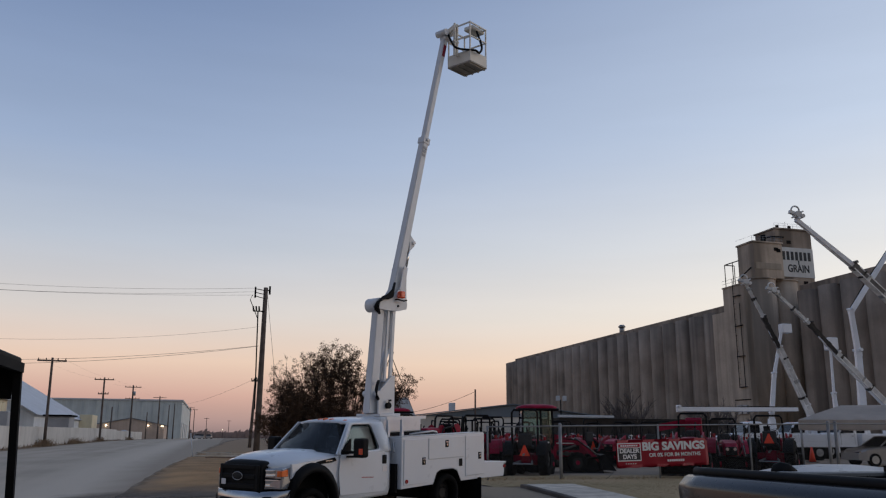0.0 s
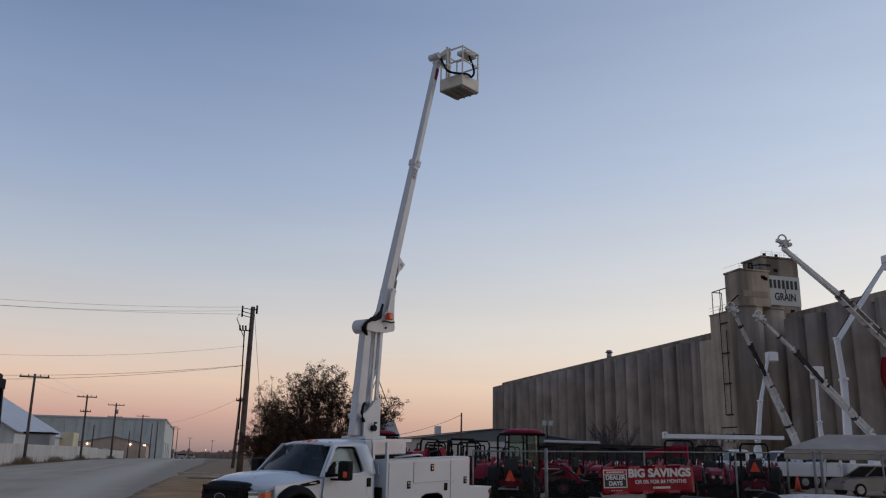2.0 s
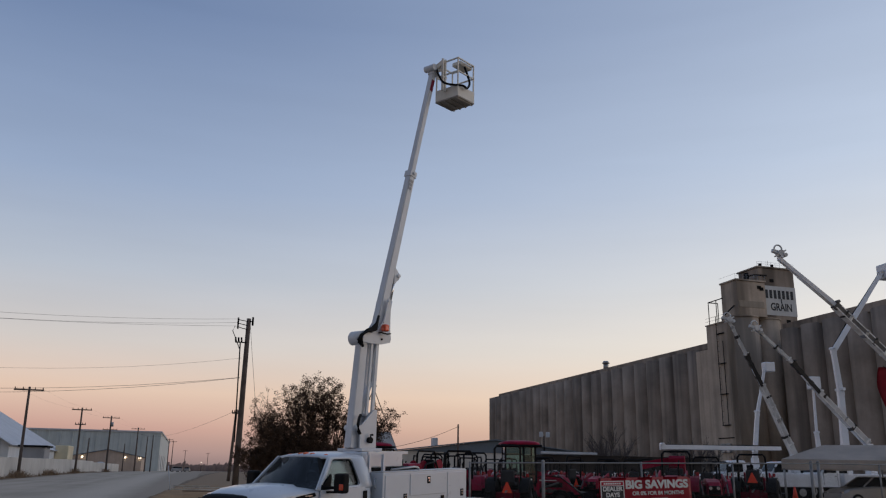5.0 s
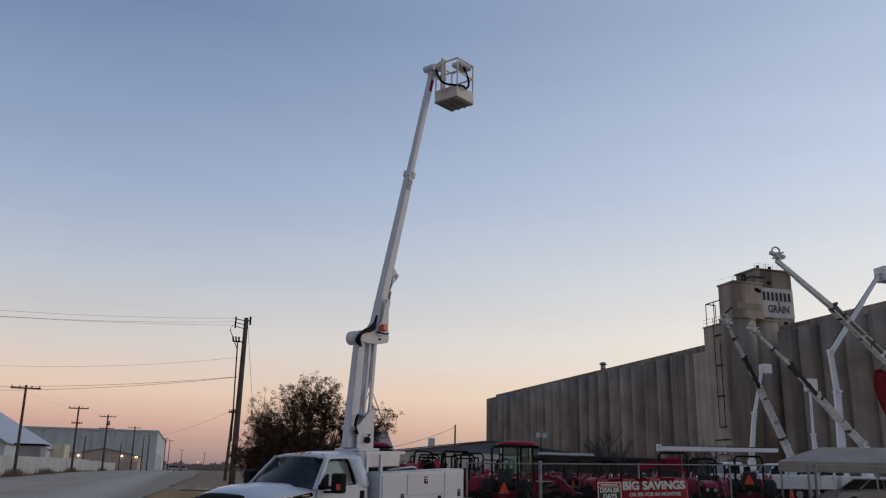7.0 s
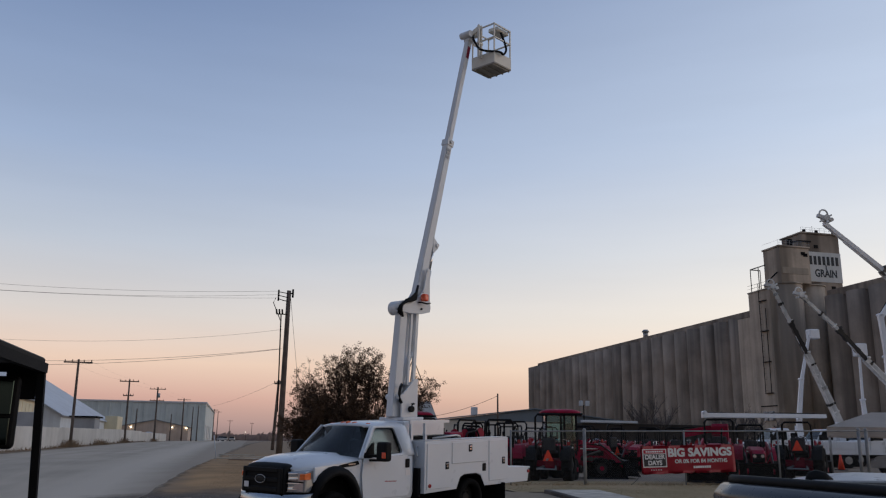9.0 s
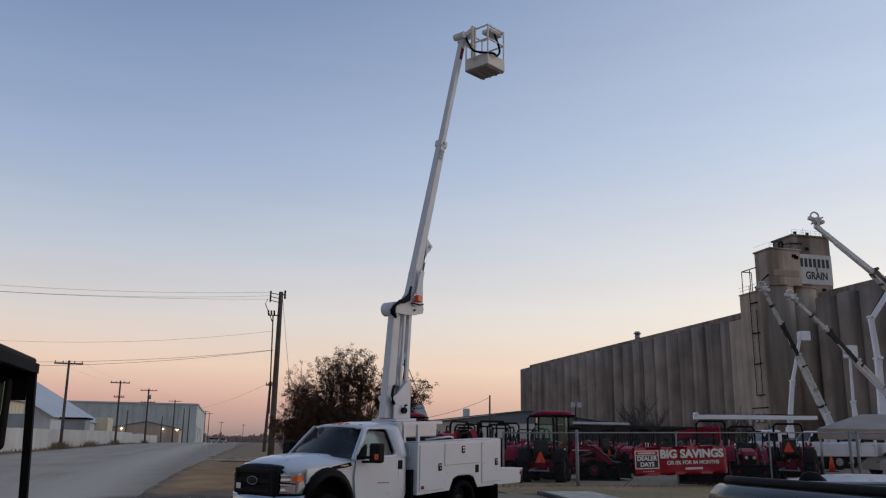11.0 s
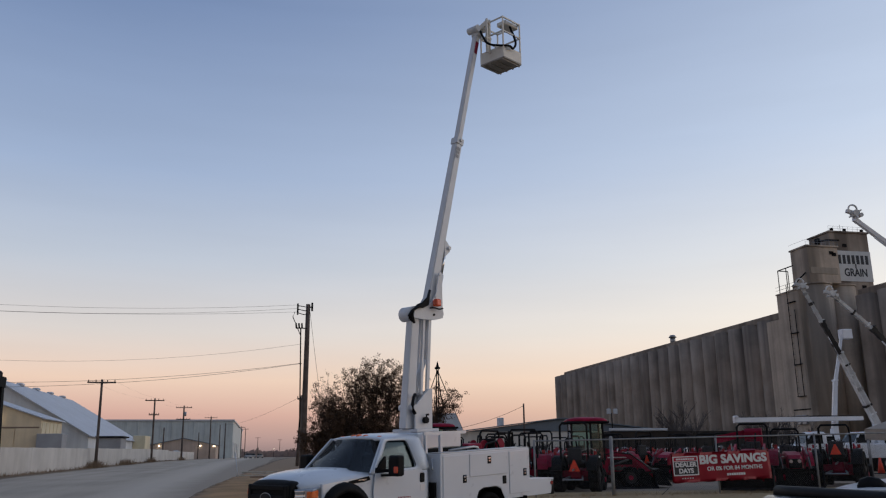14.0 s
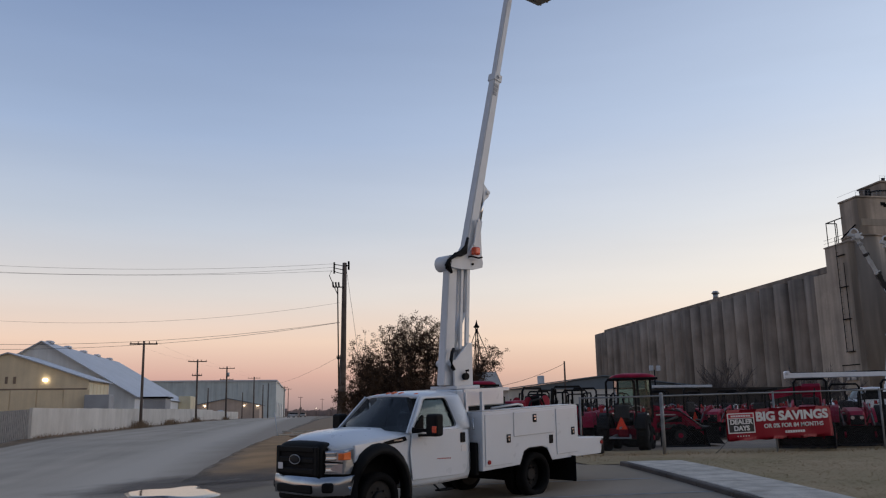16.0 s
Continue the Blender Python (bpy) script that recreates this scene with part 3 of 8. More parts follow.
# ---- grain elevator ----
elev = thing("grain_elevator", "long weathered concrete grain elevator with a row of round silos", "grain elevator", pose(0, 0, 0))
SX, SH, SR = 81.0 + 2.30, 22.5, 2.24
GZ = 0.4
bm = B()
n = 28
ring = [[bm.verts.new((SR * math.cos(2 * math.pi * k / n), SR * math.sin(2 * math.pi * k / n), z)) for k in range(n)] for z in (0, 8, 16, SH)]
for a, b in zip(ring, ring[1:]):
    for k in range(n):
        bm.faces.new((a[k], a[(k + 1) % n], b[(k + 1) % n], b[k])).smooth = True
bm.faces.new(ring[-1])
silo = part("silo", bm, CONC, elev)
ys = [124.15 + 4.64 * k for k in range(23)] + [99.6 - 4.34 * k for k in range(12)]
for k, y in enumerate(ys):
    m = Matrix.Translation((SX, y, GZ))
    if k == 0:
        silo.matrix_basis = m
    else:
        again(silo, m)
for y0, y1, zt, nm in ((119.2, 221.5, 23.75, "roof_slab"), (221.5, 228.6, 23.2, "roof_slab"), (48.5, 101.0, 23.85, "roof_slab")):
    bm = B()
    box(bm, SX - 1.25, SX + 9, y0, y1, 22.72, zt, 0.04)
    part(nm, bm, CONC, elev)
bm = B()
box(bm, SX + 1.3, SX + 9.5, 48, 227.5, GZ, 22.0)
part("back_wall", bm, CONC, elev)
bm = B()
box(bm, SX - 1.9, SX + 1.2, 107.2, 122.6, GZ, 22.5, 0.05)
part("flat_bay", bm, CONCT, elev)
# tower: a flat stair shaft, then two round bays, with a square headhouse above
bm = B()
box(bm, 74.7, 77.5, 104.0, 109.3, GZ, 24.3, 0.05)
box(bm, 74.6, 77.5, 103.9, 109.4, 24.3, 24.5, 0.03)
part("tower", bm, CONCT, elev)
for cx, r in ((78.0, 2.62), (82.55, 2.05)):
    bm = B()
    cyl(bm, (cx, 105.2, GZ), (cx, 105.2, 25.0), r, r, 36)
    cyl(bm, (cx, 105.2, 25.0), (cx, 105.2, 25.2), r + 0.1, r + 0.1, 36)
    part("tower_bay", bm, CONCT, elev)
bm = B()
box(bm, 76.2, 81.3, 103.1, 107.0, 25.2, 30.55, 0.05)
box(bm, 76.05, 81.45, 102.95, 107.15, 30.55, 30.8, 0.03)
part("lower_headhouse", bm, CONCT, elev)
bm = B()
box(bm, 82.0, 88.6, 105.4, 110.2, 23, 33.55, 0.05)
box(bm, 81.8, 88.8, 105.2, 110.4, 33.55, 33.8, 0.03)
part("upper_headhouse", bm, CONC, elev)
bm = B()
box(bm, 76.5, 80.9, 103.05, 103.12, 26.5, 27.5, 0.02)
part("painted_band", bm, BANDC, elev, "band of paler old paint")
for x, y, z in ((80.2, 103.07, 29.7), (80.6, 103.07, 29.5), (84.4, 105.36, 31.6), (84.0, 105.36, 25.3), (86.9, 105.36, 25.3)):
    bm = B()
    box(bm, x - 0.35, x + 0.35, y - 0.03, y + 0.05, z - 0.25, z + 0.25)
    part("dark_window", bm, STEELBLK, elev, "small dark steel window")
# rooftop kit
for x0, x1, y, z in ((76.1, 81.4, 103.1, 30.8), (82.0, 88.7, 105.4, 33.8)):
    for k in range(9):
        x = x0 + (x1 - x0) * k / 8
        bm = B()
        cyl(bm, (x, y, z), (x, y, z + 0.75), 0.02, n=5)
        part("railing_post", bm, GALV, elev)
    for dz in (0.4, 0.75):
        bm = B()
        cyl(bm, (x0, y, z + dz), (x1, y, z + dz), 0.016, n=5)
        part("roof_railing", bm, GALV, elev)
bm = B()
cyl(bm, (76.1, 103.1, 31.55), (76.1, 107.1, 31.55), 0.016, n=5)
part("roof_railing", bm, GALV, elev)
bm = B()
cyl(bm, (80.6, 106.4, 30.6), (80.6, 106.4, 32.7), 0.38, n=12)
tube(bm, [(80.6, 106.4, 31.9), (80.9, 106.0, 32.25), (81.4, 105.5, 32.3), (83.4, 105.2, 32.3)], 0.14, 8)
part("vent_pipe", bm, STEELBLK, elev)
for x in (83, 85.2, 88.2):
    bm = B()
    box(bm, x - 0.2, x + 0.2, 105.8, 106.2, 33.8, 34.4, 0.05)
    part("roof_vent", bm, STEELBLK, elev)
bm = B()
cyl(bm, (84.5, 106, 33.7), (84.5, 106, 35.0), 0.03, n=5)
part("antenna", bm, STEELBLK, elev)
bm = B()
cyl(bm, (83.2, 158.8, 23.7), (83.2, 158.8, 25.0), 0.55, n=14)
cyl(bm, (83.2, 158.8, 25.0), (83.2, 158.8, 25.5), 0.85, 0.5, n=14)
part("rooftop_ventilator", bm, GALV, elev)
# hoist frame and ladder on the tower
bm = B()
for x, y in ((74.9, 108.6), (74.9, 106.6), (76.6, 108.6)):
    cyl(bm, (x, y, 24.4), (x, y, 28.0), 0.07, n=6)
cyl(bm, (74.9, 108.6, 28.0), (74.9, 104.9, 28.0), 0.08, n=6)
cyl(bm, (74.9, 108.6, 28.0), (76.6, 108.6, 28.0), 0.08, n=6)
cyl(bm, (74.9, 105.6, 25.0), (76.1, 103.8, 26.8), 0.10, n=6)
for z in (25.0, 25.5):
    cyl(bm, (74.7, 104.0, z), (74.7, 109.3, z), 0.025, n=5)
part("hoist_frame", bm, STEELBLK, elev)
bm = B()
for y, top in ((106.35, 25.4), (104.95, 21.5)):
    cyl(bm, (74.45, y, 9.2), (74.45, y, top), 0.06, n=6)
for k in range(20):
    cyl(bm, (74.45, 106.35, 9.6 + k * 0.8), (74.45, 105.95, 9.6 + k * 0.8), 0.022, n=4)
for z in (9.2, 13.7, 18.2, 22.7):
    box(bm, 74.4, 74.75, 104.8, 106.5, z - 0.05, z + 0.05)
part("ladder_shaft", bm, STEELBLK, elev)
bm = B()
box(bm, 74.62, 74.74, 104.2, 108.0, 7.3, 7.45)
part("ledge", bm, STEELBLK, elev)
for y in (106.7, 105.4):
    bm = B()
    box(bm, 74.3, 74.68, y - 0.5, y + 0.5, 5.3, 6.6, 0.05)
    part("electrical_cabinet", bm, GALV, elev)
bm = B()
box(bm, 82.6, 85.2, 99.0, 99.5, GZ, 5.6, 0.03)
part("dark_doorway", bm, STEELBLK, elev)
# painted sign
bm = B()
box(bm, 82.9, 88.6, 105.32, 105.38, 26.1, 30.75, 0.01)
sign = part("sign_board", bm, SIGNW, elev, "white painted company sign with black lettering")
lettering("sign_word", "GRAIN", 1.62, SIGNB, elev, pose(85.75, 105.31, 27.4, 90, 0, 0), depth=0.01, bold=0.045, squeeze=0.80)
for k in range(7):
    bm = B()
    box(bm, 82.98 + k * 0.77, 82.98 + k * 0.77 + 0.50, 105.30, 105.325, 28.75, 30.1)
    part("sign_bar", bm, SIGNB, elev)
bm = B()
box(bm, 85.75, 85.95, 105.30, 105.325, 28.05, 28.75)
part("sign_mark", bm, SIGNB, elev)


# ---- bucket truck: x forward, y to the driver's side, z up from the ground at the front axle ----
truck = thing("bucket_truck", "white service truck with raised articulated bucket boom, parked on asphalt", "bucket truck",
              pose(1.278, 16.397, 0.0, -0.56, 2.51, 214.93))


def cab_ring(x, half, z0, z1, top, ztop, n=7):
    """A cross-section of the body at x: sides to a shoulder, then over the top."""
    pts = [(x, half * 0.97, z0), (x, half, z0 + 0.06), (x, half, (z0 + z1) / 2), (x, half * 0.985, z1 - 0.04), (x, half * 0.95, z1)]
    for k in range(1, n):
        a = k / n
        pts.append((x, half * 0.95 * math.cos(a * math.pi / 2), z1 + (ztop - z1) * math.sin(a * math.pi / 2)))
    pts.append((x, 0, ztop))
    return pts + [(a, -b, c) for a, b, c in reversed(pts[:-1])]


# cab body under the windows
bm = B()
loft(bm, [cab_ring(-0.60, 0.985, 0.52, 1.36, 0, 1.39), cab_ring(-0.64, 1.0, 0.50, 1.37, 0, 1.40), cab_ring(-1.2, 1.015, 0.50, 1.37, 0, 1.39),
          cab_ring(-1.95, 1.01, 0.52, 1.37, 0, 1.39), cab_ring(-2.06, 0.95, 0.60, 1.36, 0, 1.38)])
part("cab_body", bm, WHITE, truck)
# door: proud skin with handle
def door(side):
    s = side
    bm = B()
    prism(bm, [(-0.63, 0.62), (-0.58, 1.05), (-0.62, 1.36), (-1.80, 1.37), (-1.90, 1.0), (-1.90, 0.72), (-1.82, 0.60)], s * 1.008, s * 1.026, "y", 0.006)
    d = part("door", bm, WHITE, truck)
    bm = B()
    box(bm, -1.86, -1.74, s * 1.018 if s > 0 else s * 1.045, s * 1.045 if s > 0 else s * 1.018, 1.13, 1.30, 0.012)
    part("handle", bm, PLASTIC, d, "black door handle")
    bm = B()
    box(bm, -1.88, -1.76, min(s * 1.024, s * 1.031), max(s * 1.024, s * 1.031), 0.98, 1.09)
    part("sticker", bm, BANWHT, d, "white warning sticker")
    if s > 0:
        bm = B()
        for k in range(9):
            box(bm, -1.50 + k * 0.036, -1.475 + k * 0.036, 1.0265, 1.029, 0.885 + 0.002 * k, 0.903 + 0.002 * k)
        part("lettering_bars", bm, REDLENS, d, "row of small red unreadable lettering")
    # side window
    bm = B()
    sheet(bm, [(-0.64, s * 0.945, 1.39), (-1.72, s * 0.945, 1.39), (-1.64, s * 0.745, 1.915), (-1.10, s * 0.745, 1.915)], 0.006)
    w = part("side_window", bm, GLASS, d, "dark tinted side window")
    w.visible_shadow = False
    return d


door(1), door(-1)
# upper cab: roof and pillars
bm = B()
roof_rings = []
for x, half, z, crown in ((-1.02, 0.60, 1.945, 1.97), (-1.10, 0.735, 1.935, 2.005), (-1.5, 0.745, 1.945, 2.04), (-1.95, 0.74, 1.935, 2.025), (-2.06, 0.70, 1.90, 1.98)):
    top = [(x, half, z - 0.03), (x, half + 0.015, z)] + [(x, half * math.cos(a), z + (crown - z) * math.sin(a)) for a in (0.35, 0.8, 1.2)]
    roof_rings.append(top + [(x, 0, crown)] + [(a, -b, c) for a, b, c in reversed(top)])
loft(bm, roof_rings)
roof = part("cab_roof", bm, WHITE, truck)


def rounded(pts, r, n=5):
    """A polygon with its corners rounded."""
    out = []
    for i, p in enumerate(pts):
        p, a, c = Vector(p), Vector(pts[i - 1]), Vector(pts[(i + 1) % len(pts)])
        u, v = p + (a - p).normalized() * r, p + (c - p).normalized() * r
        out += [(1 - q) ** 2 * u + 2 * q * (1 - q) * p + q * q * v for q in (k / n for k in range(n + 1))]
    return out


def reach(poly, c, d):
    """How far from c the polygon's outline lies in the direction d."""
    best = 9.0
    for i in range(len(poly)):
        a, e = poly[i - 1], poly[i] - poly[i - 1]
        den = d.x * e.y - d.y * e.x
        if abs(den) < 1e-9:
            continue
        t, q = ((a.x - c.x) * e.y - (a.y - c.y) * e.x) / den, ((a.x - c.x) * d.y - (a.y - c.y) * d.x) / den
        if t > 0 and -1e-6 <= q <= 1 + 1e-6:
            best = min(best, t)
    return best


pane = rounded([(-0.66, 1.40), (-1.11, 1.90), (-1.61, 1.895), (-1.70, 1.415)], 0.07)
skin = rounded([(-0.54, 1.34), (-1.04, 1.955), (-2.0, 1.955), (-2.075, 1.34)], 0.05)
mid_c = Vector((-1.33, 1.64))


def side_y(z):
    f = (z - 1.36) / 0.6
    return 0.995 - 0.245 * f - 0.03 * math.sin(math.pi * max(0, min(1, f)) + math.pi)


for s in (1, -1):
    bm = B()
    loops = [[], [], [], []]
    n = 72
    for i in range(n):
        d = Vector((math.cos(2 * math.pi * i / n), math.sin(2 * math.pi * i / n)))
        r0, r1 = reach(pane, mid_c, d), reach(skin, mid_c, d)
        for k, (r, o) in enumerate(((r0, -0.035), (r0, 0.0), (r0 + (r1 - r0) * 0.8, 0.008), (r1, -0.02))):
            p = mid_c + d * r
            loops[k].append(bm.verts.new((p.x, s * (side_y(p.y) + o), p.y)))
    for a, b in zip(loops, loops[1:]):
        for i in range(n):
            bm.faces.new((a[i], a[(i + 1) % n], b[(i + 1) % n], b[i])).smooth = True
    bmesh.ops.recalc_face_normals(bm, faces=bm.faces[:])
    bmesh.ops.solidify(bm, geom=bm.faces[:], thickness=0.03)
    cs = part("cab_side", bm, WHITE, truck)
    bm = B()
    tube(bm, [(p.x, s * (side_y(p.y) - 0.004), p.y) for p in pane + pane[:1]], 0.007, 6)
    part("window_seal", bm, PLASTIC, cs)
    bm = B()
    prism(bm, [(-0.69, 1.40), (-0.90, 1.64), (-0.93, 1.64), (-0.93, 1.40)], min(s * 0.93, s * 0.975), max(s * 0.93, s * 0.975), "y", 0.006)
    part("quarter_trim", bm, PLASTIC, cs)
    bm = B()
    gap = rounded([(-0.625, 0.63), (-0.60, 1.05), (-0.64, 1.355), (-1.80, 1.365), (-1.895, 1.0), (-1.895, 0.72), (-1.82, 0.61)], 0.04, 3)
    tube(bm, [(p.x, s * 1.017, p.y) for p in gap + gap[:1]], 0.0075, 5)
    part("door_gap", bm, STEELBLK, truck)
    bm = B()
    beam(bm, (-0.57, s * 0.965, 1.36), (-1.06, s * 0.725, 1.945), 0.035, 0.05, up=(1, 0, 0.6))
    part("cab_pillar", bm, WHITE, truck)
bm = B()
box(bm, -2.06, -2.0, -0.93, 0.93, 1.36, 1.50)
part("cab_back", bm, WHITE, truck)
bm = B()
ws_lo = [(-0.60, 0.945, 1.375), (-0.36, 0.55, 1.41), (-0.27, 0.2, 1.43), (-0.27, -0.2, 1.43), (-0.36, -0.55, 1.41), (-0.60, -0.945, 1.375)]
ws_hi = [(-1.09, 0.715, 1.93), (-0.995, 0.42, 1.94), (-0.965, 0.15, 1.95), (-0.965, -0.15, 1.95), (-0.995, -0.42, 1.94), (-1.09, -0.715, 1.93)]
va, vb = [bm.verts.new(p) for p in ws_lo], [bm.verts.new(p) for p in ws_hi]
for k in range(5):
    bm.faces.new((va[k], va[k + 1], vb[k + 1], vb[k])).smooth = True
bmesh.ops.solidify(bm, geom=bm.faces[:], thickness=0.008)
w = part("windshield", bm, GLASSWS, truck, "dark tinted curved windshield")
w.visible_shadow = False
bm = B()
sheet(bm, [(-2.04, 0.68, 1.48), (-2.04, -0.68, 1.48), (-2.045, -0.6, 1.87), (-2.045, 0.6, 1.87)], 0.01)
w = part("rear_window", bm, GLASS, truck)
w.visible_shadow = False
bm = B()
box(bm, -0.9, -0.35, -0.9, 0.9, 1.10, 1.36, 0.06, 2)
part("dashboard", bm, PLASTIC, truck)
for s in (1, -1):
    bm = B()
    box(bm, -1.85, -1.35, s * 0.45 - 0.28, s * 0.45 + 0.28, 0.9, 1.12, 0.06, 2)
    box(bm, -1.95, -1.80, s * 0.45 - 0.26, s * 0.45 + 0.26, 1.05, 1.62, 0.06, 2)
    box(bm, -1.93, -1.83, s * 0.45 - 0.13, s * 0.45 + 0.13, 1.64, 1.80, 0.04, 2)
    part("seat", bm, SEAT, truck)
bm = B()
tube(bm, [(-0.98 + 0.05 * math.cos(a), 0.45 + 0.2 * math.cos(a), 1.32 + 0.19 * math.sin(a)) for a in (2 * math.pi * k / 16 for k in range(17))], 0.018, 6)
part("steering_wheel", bm, PLASTIC, truck)
for y in (0.52, 0.17, 0.0, -0.17, -0.52):
    bm = B()
    bmesh.ops.create_uvsphere(bm, u_segments=10, v_segments=6, radius=0.055, matrix=Matrix.Translation((-1.13 - abs(y) * 0.09, y, 2.005 - abs(y) * 0.07)) @ Matrix.Diagonal((1.3, 0.9, 0.6, 1)))
    part("marker_lamp", bm, AMBER, truck, "small amber roof marker lamp")
# hood and nose
bm = B()


def hood_ring(x, half, zs, crown, zb):
    pts = [(x, half, zb), (x, half, zs - 0.06), (x, half * 0.975, zs - 0.015), (x, half * 0.9, zs + 0.02), (x, half * 0.62, zs + (crown - zs) * 0.55),
           (x, half * 0.5, crown - 0.012), (x, half * 0.2, crown), (x, 0, crown)]
    return pts + [(a, -b, c) for a, b, c in reversed(pts[:-1])]


loft(bm, [hood_ring(-0.62, 0.96, 1.36, 1.46, 1.2), hood_ring(-0.3, 0.965, 1.345, 1.475, 1.2), hood_ring(0.2, 0.955, 1.315, 1.455, 1.2),
          hood_ring(0.55, 0.93, 1.285, 1.415, 1.18), hood_ring(0.78, 0.86, 1.25, 1.36, 1.16), hood_ring(0.86, 0.74, 1.22, 1.315, 1.16)])
part("hood", bm, WHITE, truck)
bm = B()
box(bm, -0.6, 0.8, -0.72, 0.72, 0.55, 1.1)
part("engine_bay", bm, STEELBLK, truck)
for s in (1, -1):
    bm = B()
    prism(bm, [(-0.66, 0.62), (-0.62, 1.34), (0.0, 1.30), (0.58, 1.26), (0.58, 1.0), (0.48, 1.04), (0.28, 1.15), (0, 1.20), (-0.28, 1.15), (-0.46, 1.02), (-0.56, 0.84), (-0.60, 0.62)],
          s * 0.93, s * 0.985, "y", 0.008)
    part("fender", bm, WHITE, truck)
    # flare: a swept band round the wheel opening
    bm = B()
    rings = []
    for k in range(19):
        a = radians(-18 + 216 * k / 18)
        c, t = math.cos(a), math.sin(a)
        ro = (0.66 * c, 0.47 + 0.80 * t) if t > 0 else (0.66 * c, 0.47 + 0.55 * t)
        ri = (0.53 * c, 0.47 + 0.63 * t) if t > 0 else (0.53 * c, 0.47 + 0.55 * t)
        rings.append([(e + 0.06, y_, z_) for e, y_, z_ in ((ro[0], s * 0.955, ro[1]), (ro[0] * 0.985, s * 1.06, ro[1] - 0.02), (ri[0] * 1.09, s * 1.115, ri[1] + 0.06 * max(t, 0)), (ri[0], s * 1.115, ri[1]), (ri[0], s * 0.90, ri[1]))])
    loft(bm, rings)
    part("wheel_flare", bm, PLASTIC, truck, "broad black plastic wheel-arch flare")
    # vent badge behind the hood
    bm = B()
    prism(bm, [(0.02, 1.215), (-0.06, 1.27), (-0.5, 1.325), (-0.54, 1.26), (-0.40, 1.235)], min(s * 0.984, s * 0.994), max(s * 0.984, s * 0.994), "y")
    v = part("fender_vent", bm, PLASTIC, truck, "black fender vent trim")
    bm = B()
    box(bm, -0.44, -0.26, min(s * 0.995, s * 1.0), max(s * 0.995, s * 1.0), 1.262, 1.285)
    part("badge", bm, CHROME, v)
    # headlight
    bm = B()
    prism(bm, [(0.60, 1.225), (0.80, 1.205), (0.90, 1.185), (0.92, 0.84), (0.70, 0.83), (0.58, 0.95)], min(s * 0.62, s * 0.965), max(s * 0.62, s * 0.965), "y", 0.02)
    h = part("headlight", bm, HEADL, truck, "clear chrome-lined headlamp")
    bm = B()
    prism(bm, [(0.74, 1.17), (0.85, 1.16), (0.93, 1.15), (0.935, 1.055), (0.74, 1.05)], min(s * 0.885, s * 0.978), max(s * 0.885, s * 0.978), "y", 0.008)
    part("turn_signal", bm, AMBER, h, "amber turn signal lens")
    for z0, z1, y1 in ((0.875, 1.0, 0.90), (1.05, 1.165, 0.84)):
        bm = B()
        loft(bm, [[(0.93 - 0.1 * (y - 0.65) + d, s * y, z) for d, z in ((0.012, z0), (-0.004, z0 + 0.03), (-0.004, z1 - 0.03), (0.012, z1), (0.004, z1 + 0.008), (-0.02, z1), (-0.02, z0), (0.004, z0 - 0.008))] for y in (0.655, 0.68, 0.74, y1 - 0.03, y1)])
        part("reflector", bm, CHROME, h, "bright trough-shaped reflector")
    bm = B()
    beam(bm, (0.925, s * 0.64, 1.03), (0.90, s * 0.95, 1.01), 0.03, 0.022)
    beam(bm, (0.925, s * 0.638, 0.85), (0.925, s * 0.638, 1.19), 0.03, 0.02, up=(1, 0, 0))
    part("divider", bm, STEELBLK, h)
    # tow mirror
    bm = B()
    box(bm, -0.98, -0.80, s * 1.28 - 0.13, s * 1.28 + 0.13, 1.30, 1.66, 0.04, 2)
    m_ = part("wing_mirror", bm, PLASTIC, truck, "tall black towing mirror")
    bm = B()
    beam(bm, (-0.75, s * 0.95, 1.40), (-0.86, s * 1.2, 1.40), 0.07, 0.05)
    beam(bm, (-0.75, s * 0.95, 1.32), (-0.86, s * 1.2, 1.32), 0.06, 0.04)
    part("arm", bm, PLASTIC, m_)
    if s > 0:
        bm = B()
        box(bm, -0.815, -0.79, s * 1.36 - 0.05, s * 1.36 + 0.05, 1.36, 1.47, 0.01)
        part("signal_lens", bm, STROBE, m_)
    bm = B()
    prism(bm, [(-0.62, 1.30), (-0.66, 1.46), (-0.86, 1.38), (-0.84, 1.29)], min(s * 0.985, s * 1.01), max(s * 0.985, s * 1.01), "y", 0.004)
    part("sail_panel", bm, PLASTIC, m_)
# grille
bm = B()
loft(bm, [[(0.70, y, 0.78), (0.99 - e, y, 0.80), (1.01 - e, y, 0.84), (1.0 - e, y, top - 0.075), (0.97 - e, y, top - 0.03), (0.90 - e, y, top), (0.76, y, top + 0.004), (0.70, y, top - 0.06)]
          for y, top, e in ((-0.60, 1.24, 0.03), (-0.585, 1.275, 0.01), (-0.55, 1.30, 0.0), (-0.45, 1.32, 0.0), (-0.2, 1.332, 0.0), (0.2, 1.332, 0.0), (0.45, 1.32, 0.0), (0.55, 1.30, 0.0), (0.585, 1.275, 0.01), (0.60, 1.24, 0.03))])
g = part("grille", bm, PLASTIC, truck, "bulky matt black grille")
bm = B()
box(bm, 1.0, 1.03, -0.50, 0.50, 0.86, 1.24)
part("grille_void", bm, STEELBLK, g)
for z in (0.885, 1.05, 1.215):
    bm = B()
    box(bm, 1.02, 1.065, -0.50, 0.50, z - 0.04, z + 0.04, 0.012)
    part("grille_bar", bm, PLASTIC, g)
